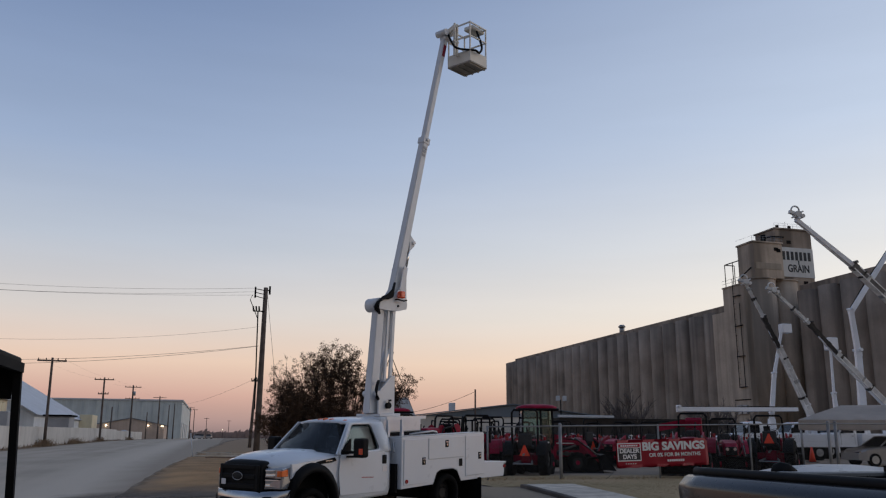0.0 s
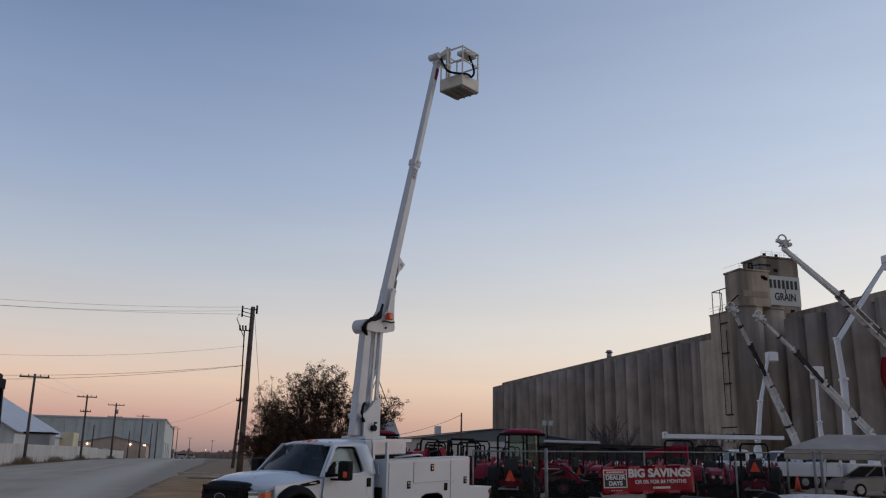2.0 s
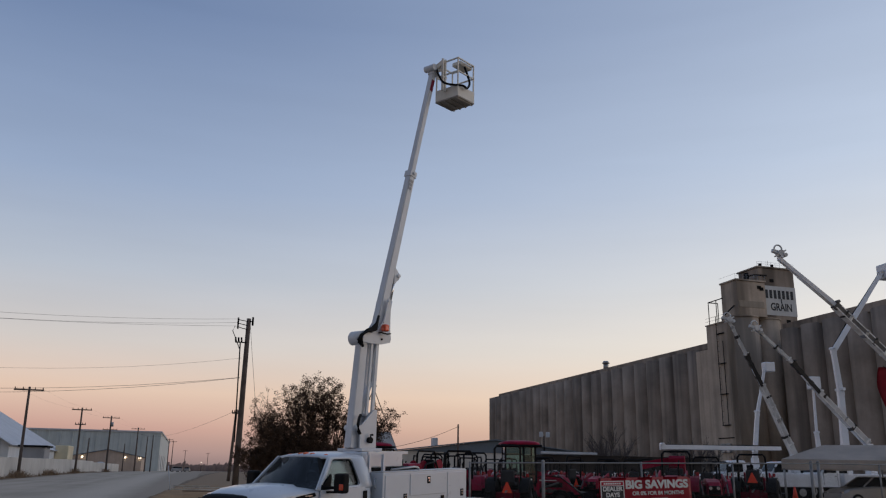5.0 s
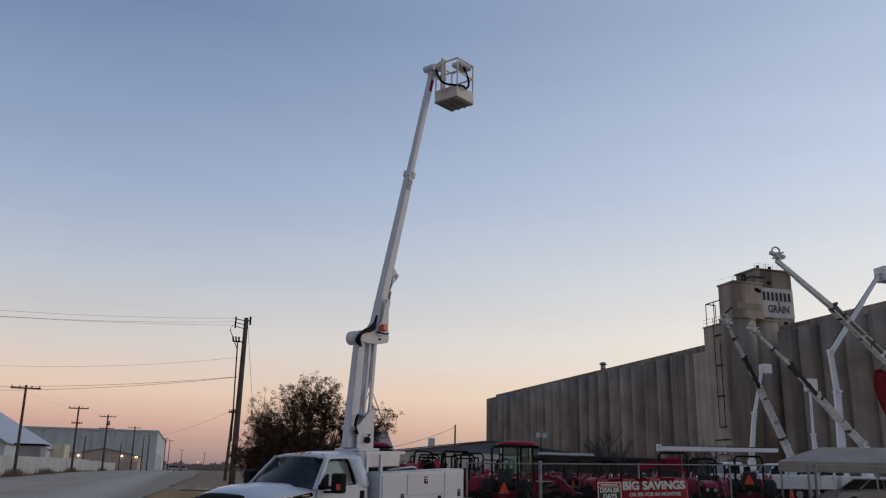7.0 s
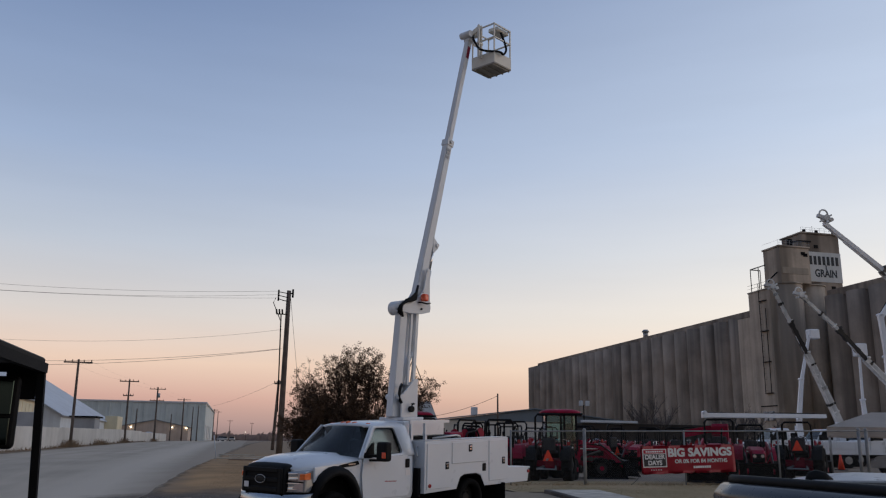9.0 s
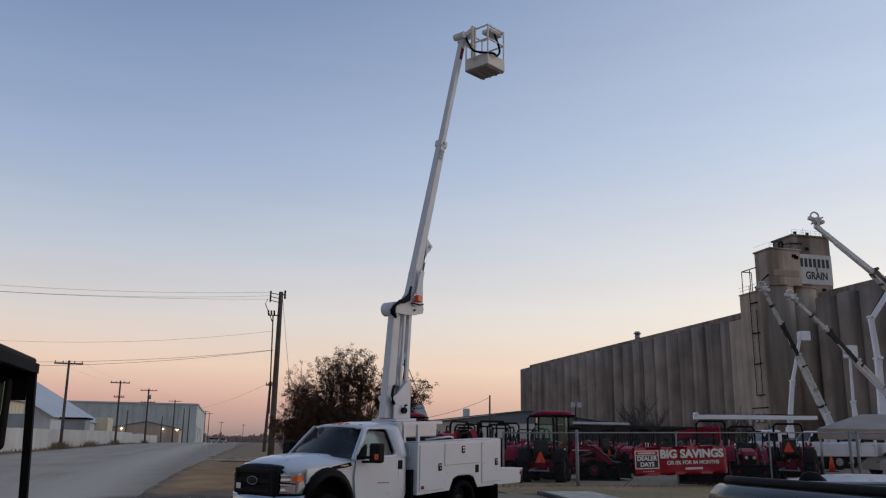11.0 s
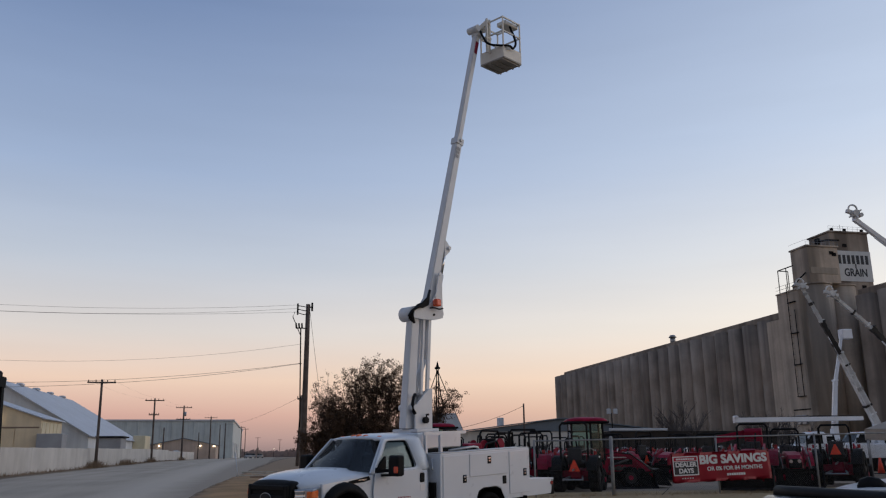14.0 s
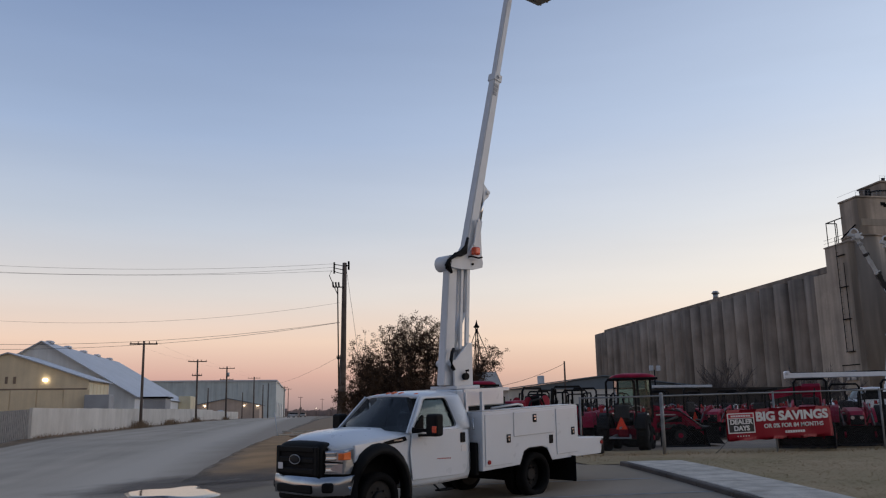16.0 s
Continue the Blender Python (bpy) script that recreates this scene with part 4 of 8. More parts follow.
for s in (1, -1):
    bm = B()
    box(bm, 1.0, 1.06, s * 0.545 - 0.05, s * 0.545 + 0.05, 0.82, 1.26, 0.015)
    part("grille_side", bm, PLASTIC, g)
bm = B()
bmesh.ops.create_uvsphere(bm, u_segments=20, v_segments=8, radius=1, matrix=Matrix.Translation((1.075, 0, 1.06)) @ Matrix.Diagonal((0.025, 0.15, 0.065, 1)))
part("emblem", bm, RIM, g, "dark oval emblem with chrome rim")
bm = B()
tube(bm, [(1.085, 0.155 * math.cos(a), 1.06 + 0.07 * math.sin(a)) for a in (2 * math.pi * k / 20 for k in range(21))], 0.006, 5)
part("emblem_rim", bm, ALU, g)
bm = B()
box(bm, 1.07, 1.08, -0.50, -0.36, 0.90, 1.0, 0.004)
part("inspection_tag", bm, BANWHT, g)
# bumper
bm = B()
sec = []
for y, x in ((-1.0, 0.72), (-0.93, 0.93), (-0.6, 1.03), (0, 1.06), (0.6, 1.03), (0.93, 0.93), (1.0, 0.72)):
    sec.append([(x - 0.10, y, 0.50), (x, y, 0.53), (x + 0.015, y, 0.66), (x, y, 0.80), (x - 0.10, y, 0.82)])
loft(bm, sec)
bp = part("front_bumper", bm, BUMPER, truck, "chrome front bumper")
bm = B()
box(bm, 1.03, 1.08, -0.5, 0.5, 0.55, 0.68, 0.02)
for s in (1, -1):
    box(bm, 0.955, 1.035, s * 0.77 - 0.10, s * 0.77 + 0.10, 0.57, 0.72, 0.03)
part("bumper_opening", bm, PLASTIC, bp)
bm = B()
box(bm, 0.6, 0.9, -0.9, 0.9, 0.38, 0.52, 0.04)
part("air_dam", bm, PLASTIC, truck)
# chassis, steps
bm = B()
for s in (1, -1):
    box(bm, -5.6, 0.7, s * 0.43 - 0.04, s * 0.43 + 0.04, 0.55, 0.78)
box(bm, -3.72, -3.44, -0.75, 0.75, 0.28, 0.52, 0.05)
box(bm, -0.12, 0.12, -0.75, 0.75, 0.30, 0.46, 0.05)
box(bm, -2.6, -0.9, -0.42, 0.42, 0.42, 0.7, 0.05)
box(bm, -2.13, -2.07, -1.08, 1.08, 0.55, 1.10)
part("chassis", bm, STEELBLK, truck)
for s in (1, -1):
    bm = B()
    box(bm, -1.62, -1.30, s * 0.90 - 0.07, s * 0.90 + 0.07, 0.36, 0.39, 0.01)
    for x in (-1.36, -1.56):
        beam(bm, (x, s * 0.88, 0.38), (x + 0.08, s * 0.7, 0.56), 0.03, 0.02)
    part("hanging_step", bm, STEELBLK, truck)


def wheel(name, cx, cy, width, side):
    bm = B()
    prof = [(0.29, -0.5), (0.365, -0.5), (0.395, -0.42), (0.405, -0.2), (0.405, 0.2), (0.395, 0.42), (0.365, 0.5), (0.29, 0.5)]
    n, rings = 32, []
    for k in range(n):
        a = 2 * math.pi * k / n
        rings.append([(cx + r * math.cos(a), cy + w * width, 0.405 + r * math.sin(a)) for r, w in prof])
    vs = [[bm.verts.new(p) for p in r] for r in rings]
    for k in range(n):
        for j in range(len(prof)):
            bm.faces.new((vs[k][j], vs[(k + 1) % n][j], vs[(k + 1) % n][(j + 1) % len(prof)], vs[k][(j + 1) % len(prof)])).smooth = True
    bmesh.ops.recalc_face_normals(bm, faces=bm.faces[:])
    t = part(name, bm, RUBBER, truck)
    bm = B()
    o = cy + side * width * (0.28 if name == "front_wheel" else -0.36)
    cyl(bm, (cx, o - side * 0.05, 0.405), (cx, o, 0.405), 0.295, 0.27, 24)
    cyl(bm, (cx, o, 0.405), (cx, o + side * 0.05, 0.405), 0.13, 0.10, 16)
    for k in range(8):
        a = 2 * math.pi * k / 8
        cyl(bm, (cx + 0.16 * math.cos(a), o, 0.405 + 0.16 * math.sin(a)), (cx + 0.16 * math.cos(a), o + side * 0.03, 0.405 + 0.16 * math.sin(a)), 0.018, n=6)
    part("rim", bm, RIM, t)
    return t


for s in (1, -1):
    wheel("front_wheel", 0.05, s * 0.90, 0.23, s)
    wheel("rear_wheel", -3.66, s * 1.02, 0.22, s)
    wheel("rear_wheel", -3.66, s * 0.74, 0.22, s)
    bm = B()
    box(bm, -4.70, -4.67, s * 0.88 - 0.38, s * 0.88 + 0.38, 0.18, 0.66, 0.008)
    part("mud_flap", bm, RUBBER, truck)

# service body: one side box a side
for s in (1, -1):
    y0, y1 = sorted((s * 0.74, s * 1.17))
    bm = B()
    prism(bm, [(-2.15, 0.61), (-2.15, 1.62), (-4.92, 1.62), (-4.92, 0.98), (-5.78, 0.94), (-5.66, 0.62), (-4.62, 0.63), (-4.08, 0.63), (-3.94, 0.86),
               (-3.80, 0.91), (-3.40, 0.91), (-3.26, 0.86), (-3.14, 0.63)], y0, y1, "y", 0.012)
    sb = part("side_box", bm, WHITE, truck, "white steel tool box of the service body")
    bm = B()
    arch = [(-4.10, 0.60), (-3.945, 0.85), (-3.805, 0.903), (-3.395, 0.903), (-3.255, 0.85), (-3.12, 0.60)]
    prism(bm, arch + [(x * 0.985 - 0.053 if x < -3.6 else x * 1.0 - 0.02, z - 0.012) for x, z in reversed(arch)], s * 0.72 if s > 0 else -1.166, 1.166 if s > 0 else s * 0.72, "y")
    part("arch_liner", bm, STEELBLK, sb)
    f = 1.17
    for nm, x0, x1, z0, z1, lx, lz in (("box_door", -2.21, -2.93, 0.68, 1.575, -2.82, 1.12), ("box_door", -2.98, -4.16, 1.14, 1.575, -3.57, 1.44), ("box_door", -4.22, -4.87, 0.72, 1.575, -4.73, 1.13)):
        bm = B()
        box(bm, x1, x0, min(s * (f - 0.004), s * (f + 0.016)), max(s * (f - 0.004), s * (f + 0.016)), z0, z1, 0.007)
        d = part(nm, bm, WHITE, sb)
        bm = B()
        box(bm, lx - 0.055, lx + 0.055, min(s * (f + 0.014), s * (f + 0.026)), max(s * (f + 0.014), s * (f + 0.026)), lz - 0.075, lz + 0.075, 0.008)
        part("latch", bm, PLASTIC, d, "black recessed paddle latch")
        bm = B()
        cyl(bm, (lx, s * (f + 0.024), lz - 0.02), (lx, s * (f + 0.034), lz - 0.02), 0.022, n=10)
        box(bm, lx - 0.04, lx + 0.04, min(s * (f + 0.024), s * (f + 0.032)), max(s * (f + 0.024), s * (f + 0.032)), lz + 0.02, lz + 0.05, 0.004)
        part("latch_handle", bm, CHROME, d)
    bm = B()
    box(bm, -4.12, -4.0, min(s * (f - 0.005), s * (f + 0.012)), max(s * (f - 0.005), s * (f + 0.012)), 0.94, 1.10, 0.01)
    part("fuel_door", bm, PLASTIC, sb)
    bm = B()
    cyl(bm, (-5.68, s * 1.165, 0.84), (-5.68, s * 1.195, 0.84), 0.04, 0.032, n=12)
    part("marker_lens", bm, REDLENS, sb, "round red marker lens")
    bm = B()
    cyl(bm, (-2.29, s * 1.165, 0.75), (-2.29, s * 1.205, 0.75), 0.045, 0.036, n=12)
    part("marker_lens", bm, REDLENS, sb, "round red marker lens")
    bm = B()
    tube(bm, [(-2.10, s * 1.02, 1.32), (-2.08, s * 1.02, 1.34), (-2.08, s * 1.02, 1.50), (-2.10, s * 1.02, 1.52)], 0.012, 6)
    part("grab_handle", bm, CHROME, sb)
    bm = B()
    box(bm, -4.9, -2.17, y0 + 0.01, y1 - 0.01, 1.621, 1.637, 0.004)
    part("box_lid", bm, ALU, sb)
bm = B()
box(bm, -5.70, -2.16, -0.74, 0.74, 0.84, 0.90)
box(bm, -5.80, -5.66, -1.17, 1.17, 0.60, 0.93, 0.02)
part("bed_floor", bm, STEELBLK, truck)
# front rack beside the turret
for s in (1, -1):
    bm = B()
    for x in (-2.14, -2.56):
        bm = B()
        beam(bm, (x, s * 0.79, 1.62), (x, s * 0.79, 2.0), 0.06, 0.06, up=(1, 0, 0))
        part("rack_post", bm, WHITE, truck)
    bm = B()
    beam(bm, (-2.08, s * 0.79, 2.0), (-3.3, s * 0.79, 2.0), 0.05, 0.06)
    part("rack_rail", bm, WHITE, truck)
for s in (1, -1):
    bm = B()
    tube(bm, [(-2.75, s * 0.84, 1.66), (-3.5, s * 0.84, 1.70), (-3.62, s * 0.84, 1.68), (-3.66, s * 0.84, 1.62)], 0.022, 8)
    part("grab_rail", bm, ALU, truck)
# deck clutter
bm = B()
box(bm, -3.50, -2.2, -0.62, 0.5, 1.70, 2.02, 0.02)
part("deck_locker", bm, WHITE, truck, "white steel locker behind the turret")
bm = B()
box(bm, -4.05, -2.2, -0.66, 0.52, 0.9, 1.69, 0.02)
part("turret_frame", bm, STEELBLK, truck)

# red hose reels and a black pump lying on the deck
for x, y, r in ((-5.55, -0.30, 0.14), (-5.15, -0.45, 0.12)):
    bm = B()
    for dy in (-0.16, 0.16):
        cyl(bm, (x, y + dy - 0.015, 1.66), (x, y + dy + 0.015, 1.66), r, n=18)
    cyl(bm, (x, y - 0.15, 1.66), (x, y + 0.15, 1.66), r * 0.45, n=12)
    part("hose_reel", bm, TRED, truck, "red steel hose reel on the deck")
bm = B()
box(bm, -5.0, -4.5, -0.62, -0.2, 1.45, 1.72, 0.05, 2)
part("deck_generator", bm, TRED, truck, "red generator on the deck")
bm = B()
box(bm, -5.34, -5.28, -0.5, -0.1, 1.4, 1.80, 0.02)
cyl(bm, (-4.4, -0.35, 1.45), (-4.4, -0.35, 1.82), 0.06, n=10)
box(bm, -5.78, -4.3, -0.70, 0.0, 1.36, 1.46, 0.02)
part("deck_rack", bm, STEELBLK, truck, "black steel rack under the reels")
bm = B()
tube(bm, [(-5.4, 0.0, 1.5), (-5.2, 0.05, 1.75), (-4.9, 0.0, 1.7), (-4.7, 0.08, 1.55)], 0.025, 6)
part("loose_hose", bm, PLASTIC, truck)
for x, y in ((-5.7, -0.65), (-4.35, -0.65), (-5.7, -0.05), (-4.35, -0.05)):
    bm = B()
    box(bm, x - 0.03, x + 0.03, y - 0.03, y + 0.03, 0.90, 1.37)
    part("rack_leg", bm, STEELBLK, truck)

# ---- turret and boom ----
bm = B()
box(bm, -2.98, -2.34, -0.36, 0.36, 2.03, 2.09, 0.01)
cyl(bm, (-2.65, 0, 1.9), (-2.65, 0, 2.05), 0.36, n=24)
for s in (1, -1):
    prism(bm, [(-2.44, 2.09), (-2.44, 2.52), (-2.50, 2.60), (-2.84, 2.90), (-2.94, 2.90), (-2.94, 2.09)], s * 0.19 - 0.02, s * 0.19 + 0.02, "y", 0.006)
box(bm, -2.94, -2.90, -0.17, 0.17, 2.09, 2.85)
part("turret", bm, BOOMW, truck)
bm = B()
cyl(bm, (-2.70, 0.20, 2.26), (-2.70, 0.29, 2.26), 0.065, n=16)
tube(bm, [(-2.70, 0.27, 2.30), (-2.68, 0.29, 2.37), (-2.74, 0.29, 2.37)], 0.025, 6)
part("swivel_plug", bm, PLASTIC, truck)
bm = B()
tube(bm, [(-2.46, 0.18, 2.78), (-2.38, 0.22, 2.72), (-2.34, 0.23, 2.58), (-2.38, 0.22, 2.44), (-2.46, 0.18, 2.40)], 0.035, 8)
part("turret_hose", bm, PLASTIC, truck)
PIV, ELB = Vector((-2.42, 0, 2.52)), Vector((-2.56, 0, 4.44))
bm = B()
beam(bm, (-2.395, 0, 2.10), (-2.58, 0, 4.36), 0.20, 0.255, up=(1, 0, 0), w2=0.18, h2=0.22)
bmesh.ops.bevel(bm, geom=bm.edges[:], offset=0.012, segments=2, affect="EDGES")
cyl(bm, (-2.44, -0.23, 2.52), (-2.44, 0.23, 2.52), 0.06, n=14)
part("lower_boom", bm, BOOMW, truck)
bm = B()
for x0, x1, y in ((-2.70, -2.80, 0.11), (-2.86, -2.95, 0.13), (-2.86, -2.95, -0.13)):
    beam(bm, (x0, y, 2.78), (x1, y, 4.48), 0.05, 0.06 if y == 0.11 else 0.08, up=(1, 0, 0))
part("levelling_link", bm, BOOMW, truck)
bm = B()
cyl(bm, (-2.55, 0, 2.7), (-2.90, 0, 3.5), 0.065, n=12)
cyl(bm, (-2.90, 0, 3.5), (-3.0, 0, 4.4), 0.045, n=10)
part("lower_cylinder", bm, BOOMW, truck)
# elbow
bm = B()
cyl(bm, (-2.50, 0.15, 4.46), (-2.50, -0.20, 4.46), 0.155, n=24)
cyl(bm, (-2.50, -0.20, 4.46), (-2.50, -0.225, 4.46), 0.155, 0.13, n=24)
for s in (1, -1):
    plate = [(-2.42, 4.36), (-2.46, 4.56), (-2.72, 4.62), (-2.95, 4.72), (-3.10, 4.92), (-3.20, 5.40), (-3.25, 5.43), (-3.30, 5.38), (-3.30, 4.95), (-3.31, 4.62), (-3.34, 4.50), (-3.31, 4.41), (-3.05, 4.35), (-2.7, 4.34)]
    prism(bm, plate, s * 0.17 - 0.015, s * 0.17 + 0.015, "y", 0.005)
box(bm, -2.9, -2.5, -0.155, 0.155, 4.36, 4.42)
part("elbow", bm, BOOMW, truck)
for x, z in ((-3.02, 4.46), (-3.08, 4.86), (-3.21, 5.36)):
    bm = B()
    cyl(bm, (x, 0.185, z), (x, 0.21, z), 0.025, n=10)
    part("pivot_pin", bm, PLASTIC if z < 4.6 else BOOMW, truck)
bm = B()
for k in range(4):
    o = 0.045 * k
    tube(bm, [(-2.90 + o * 0.3, 0.19, 4.98 - o), (-2.80, 0.225, 4.80 - o), (-2.64, 0.23, 4.67 - o * 0.5), (-2.50, 0.225 + o * 0.2, 4.62 - o * 0.2), (-2.40 + o * 0.4, 0.20, 4.52 - o * 0.2), (-2.38 + o * 0.8, 0.19, 4.38), (-2.45 + o, 0.17, 4.25 + o * 0.6)], 0.03, 7)
part("elbow_hose", bm, PLASTIC, truck, "bundle of black hoses looped round the elbow")
bm = B()
box(bm, -3.10, -2.95, 0.22, 0.35, 4.63, 4.79, 0.03, 2)
part("strobe_lamp", bm, STROBE, truck, "orange strobe lamp on the elbow")
bm = B()
tube(bm, [(-3.20, 0.29, 4.60), (-3.10, 0.29, 4.575), (-2.96, 0.29, 4.59), (-2.93, 0.24, 4.60), (-2.92, 0.18, 4.60)], 0.018, 6)
part("lamp_bracket", bm, STEELBLK, truck)
ROOT, TIP = Vector((-3.02, 0, 4.60)), Vector((-4.86, 0, 11.80))
b_d = (TIP - ROOT).normalized()
b_u = Vector((0, 1, 0)).cross(b_d)          # towards the rear side
BAND = ROOT + b_d * 4.26
bm = B()
beam(bm, ROOT - b_d * 0.1, BAND, 0.19, 0.25, up=(1, 0, 0), w2=0.18, h2=0.19)
bmesh.ops.bevel(bm, geom=bm.edges[:], offset=0.02, segments=2, affect="EDGES")
part("outer_boom", bm, BOOMW, truck)
bm = B()
beam(bm, BAND - b_d * 0.12, BAND + b_d * 0.04, 0.21, 0.22, up=(1, 0, 0))
for s in (1, -1):
    cyl(bm, BAND + Vector((0, s * 0.11, 0)) + b_d * -0.02, BAND + Vector((0, s * 0.14, 0)) + b_d * -0.02, 0.04, n=10)
part("boom_collar", bm, BOOMW, truck)
bm = B()
for k in range(3):
    p = BAND - b_d * (0.22 + 0.10 * k)
    beam(bm, p + Vector((0.02, 0.098, 0)), p + Vector((0.02, 0.098, 0)) - b_d * 0.07, 0.008, 0.10 if k else 0.13, up=(1, 0, 0))
part("maker_mark", bm, GREYM, truck)
bm = B()
beam(bm, BAND - b_d * 0.5, TIP, 0.145, 0.15, up=(1, 0, 0))
bmesh.ops.bevel(bm, geom=bm.edges[:], offset=0.015, segments=2, affect="EDGES")
part("inner_boom", bm, BOOMW, truck)
bm = B()
EAR = ROOT + b_d * 1.52
sideways = Vector((b_d.z, 0, -b_d.x)) * -1       # away from the cab
prism(bm, [(EAR.x + sideways.x * 0.10 - 0.05 * b_d.x, EAR.z + sideways.z * 0.10 - 0.25), (EAR.x + sideways.x * 0.27, EAR.z + sideways.z * 0.27 - 0.06), (EAR.x + sideways.x * 0.28, EAR.z + sideways.z * 0.28 + 0.06),
           (EAR.x + sideways.x * 0.10, EAR.z + 0.16)], -0.10, 0.10, "y", 0.01)
cyl(bm, (EAR.x + sideways.x * 0.22, -0.14, EAR.z + sideways.z * 0.22), (EAR.x + sideways.x * 0.22, 0.14, EAR.z + sideways.z * 0.22), 0.045, n=12)
part("cylinder_ear", bm, BOOMW, truck)
c0, c1 = Vector((-3.25, 0, 4.56)), Vector((EAR.x + sideways.x * 0.22, 0, EAR.z + sideways.z * 0.22))
bm = B()
cyl(bm, c0, c0 + (c1 - c0) * 0.58, 0.062, n=14)
part("lift_cylinder", bm, BOOMW, truck)
bm = B()
cyl(bm, c0 + (c1 - c0) * 0.56, c1, 0.038, n=12)
part("cylinder_rod", bm, CHROME, truck)
# tip, hose and platform
bm = B()
box(bm, TIP.x - 0.13, TIP.x + 0.11, -0.11, 0.11, TIP.z - 0.12, TIP.z + 0.12, 0.03)
cyl(bm, (TIP.x, 0.0, TIP.z + 0.04), (TIP.x - 0.2, 0.16, TIP.z + 0.12), 0.07, n=12)
cyl(bm, (TIP.x + 0.12, -0.16, TIP.z + 0.06), (TIP.x + 0.12, 0.16, TIP.z + 0.06), 0.09, n=14)
part("boom_tip", bm, BOOMW, truck)
bm = B()
beam(bm, TIP - b_d * 0.65 + Vector((0, 0.077, 0)), TIP - b_d * 0.3 + Vector((0, 0.077, 0)), 0.01, 0.10, up=(1, 0, 0))
part("red_decal", bm, TRED, truck)
PX, PY, PZ = -5.43, 0.30, 11.01      # platform: middle of its floor
A, C = 0.36, 0.38
bm = B()
for x0, x1, y0, y1 in ((PX - A, PX + A, PY + C - 0.02, PY + C), (PX - A, PX + A, PY - C, PY - C + 0.02), (PX - A, PX - A + 0.02, PY - C + 0.02, PY + C - 0.02), (PX + A - 0.02, PX + A, PY - C + 0.02, PY + C - 0.02)):
    box(bm, x0, x1, y0, y1, PZ, PZ + 0.32, 0.006)
pf = part("platform", bm, FIBRE, truck, "cream work platform with a solid lower half")
bm = B()
box(bm, PX - A, PX + A, PY - C, PY + C, PZ - 0.03, PZ + 0.02, 0.008)
for k in range(4):
    box(bm, PX - A + 0.02, PX + A - 0.02, PY - C + 0.08 + k * 0.2, PY - C + 0.12 + k * 0.2, PZ - 0.06, PZ - 0.03)
part("floor_grating", bm, DECKT, pf)
for s in (1, -1):
    for t in (1, -1):
        bm = B()
        beam(bm, (PX + s * (A - 0.02), PY + t * (C - 0.02), PZ + 0.33), (PX + s * (A - 0.02), PY + t * (C - 0.02), PZ + 1.10), 0.03, 0.03, up=(1, 0, 0))
        part("guard_post", bm, FIBRE, pf)
for z in (0.72, 1.10):
    for s in (1, -1):
        bm = B()
        beam(bm, (PX + s * (A - 0.02), PY - C, PZ + z), (PX + s * (A - 0.02), PY + C, PZ + z), 0.03, 0.035)
        part("guard_rail", bm, FIBRE, pf)
        bm = B()
        beam(bm, (PX - A, PY + s * (C - 0.02), PZ + z), (PX + A, PY + s * (C - 0.02), PZ + z), 0.03, 0.035)
        part("guard_rail", bm, FIBRE, pf)
bm = B()
box(bm, PX - A - 0.04, PX + 0.12, PY - 0.02, PY + 0.28, PZ + 1.02, PZ + 1.14, 0.02)
box(bm, PX - A + 0.02, PX - A + 0.14, PY + 0.02, PY + 0.24, PZ + 1.14, PZ + 1.19, 0.01)
part("control_box", bm, FIBRE, pf)
bm = B()
for k in range(4):
    cyl(bm, (PX - A + 0.05, PY + 0.05 + k * 0.05, PZ + 1.18), (PX - A + 0.04, PY + 0.05 + k * 0.05, PZ + 1.24), 0.01, n=5)
part("control_lever", bm, PLASTIC, pf)
bm = B()
for x in (PX + A + 0.05, PX + A + 0.15):
    beam(bm, (x, PY - 0.02, PZ + 0.2), (x, PY - 0.02, PZ + 1.12), 0.055, 0.045, up=(1, 0, 0))
beam(bm, (PX + A + 0.1, PY - 0.02, PZ + 1.06), (TIP.x, 0.12, TIP.z + 0.1), 0.10, 0.10)
beam(bm, (PX + A, PY - 0.02, PZ + 0.6), (PX + A + 0.2, PY - 0.02, PZ + 0.6), 0.05, 0.05)
part("mounting_bracket", bm, FIBRE, pf)
bm = B()
knots = [Vector(p) for p in ((TIP.x + 0.03, 0.14, TIP.z + 0.02), (TIP.x + 0.06, 0.26, TIP.z - 0.22), (TIP.x + 0.0, 0.42, TIP.z - 0.45), (PX + 0.24, PY + C + 0.06, PZ + 0.30), (PX + 0.08, PY + C + 0.08, PZ + 0.27), (PX - 0.06, PY + C + 0.06, PZ + 0.50), (PX - 0.10, PY + 0.24, PZ + 1.02))]
hose = []
for i in range(len(knots) - 1):      # smooth run through the knots
    a, b, c, d = knots[max(i - 1, 0)], knots[i], knots[i + 1], knots[min(i + 2, len(knots) - 1)]
    hose += [0.5 * (2 * b + (c - a) * q + (2 * a - 5 * b + 4 * c - d) * q * q + (3 * b - a - 3 * c + d) * q ** 3) for q in (0, 0.2, 0.4, 0.6, 0.8)]
tube(bm, hose + knots[-1:], 0.03, 8)
part("control_hose", bm, PLASTIC, pf, "looped black control hose")

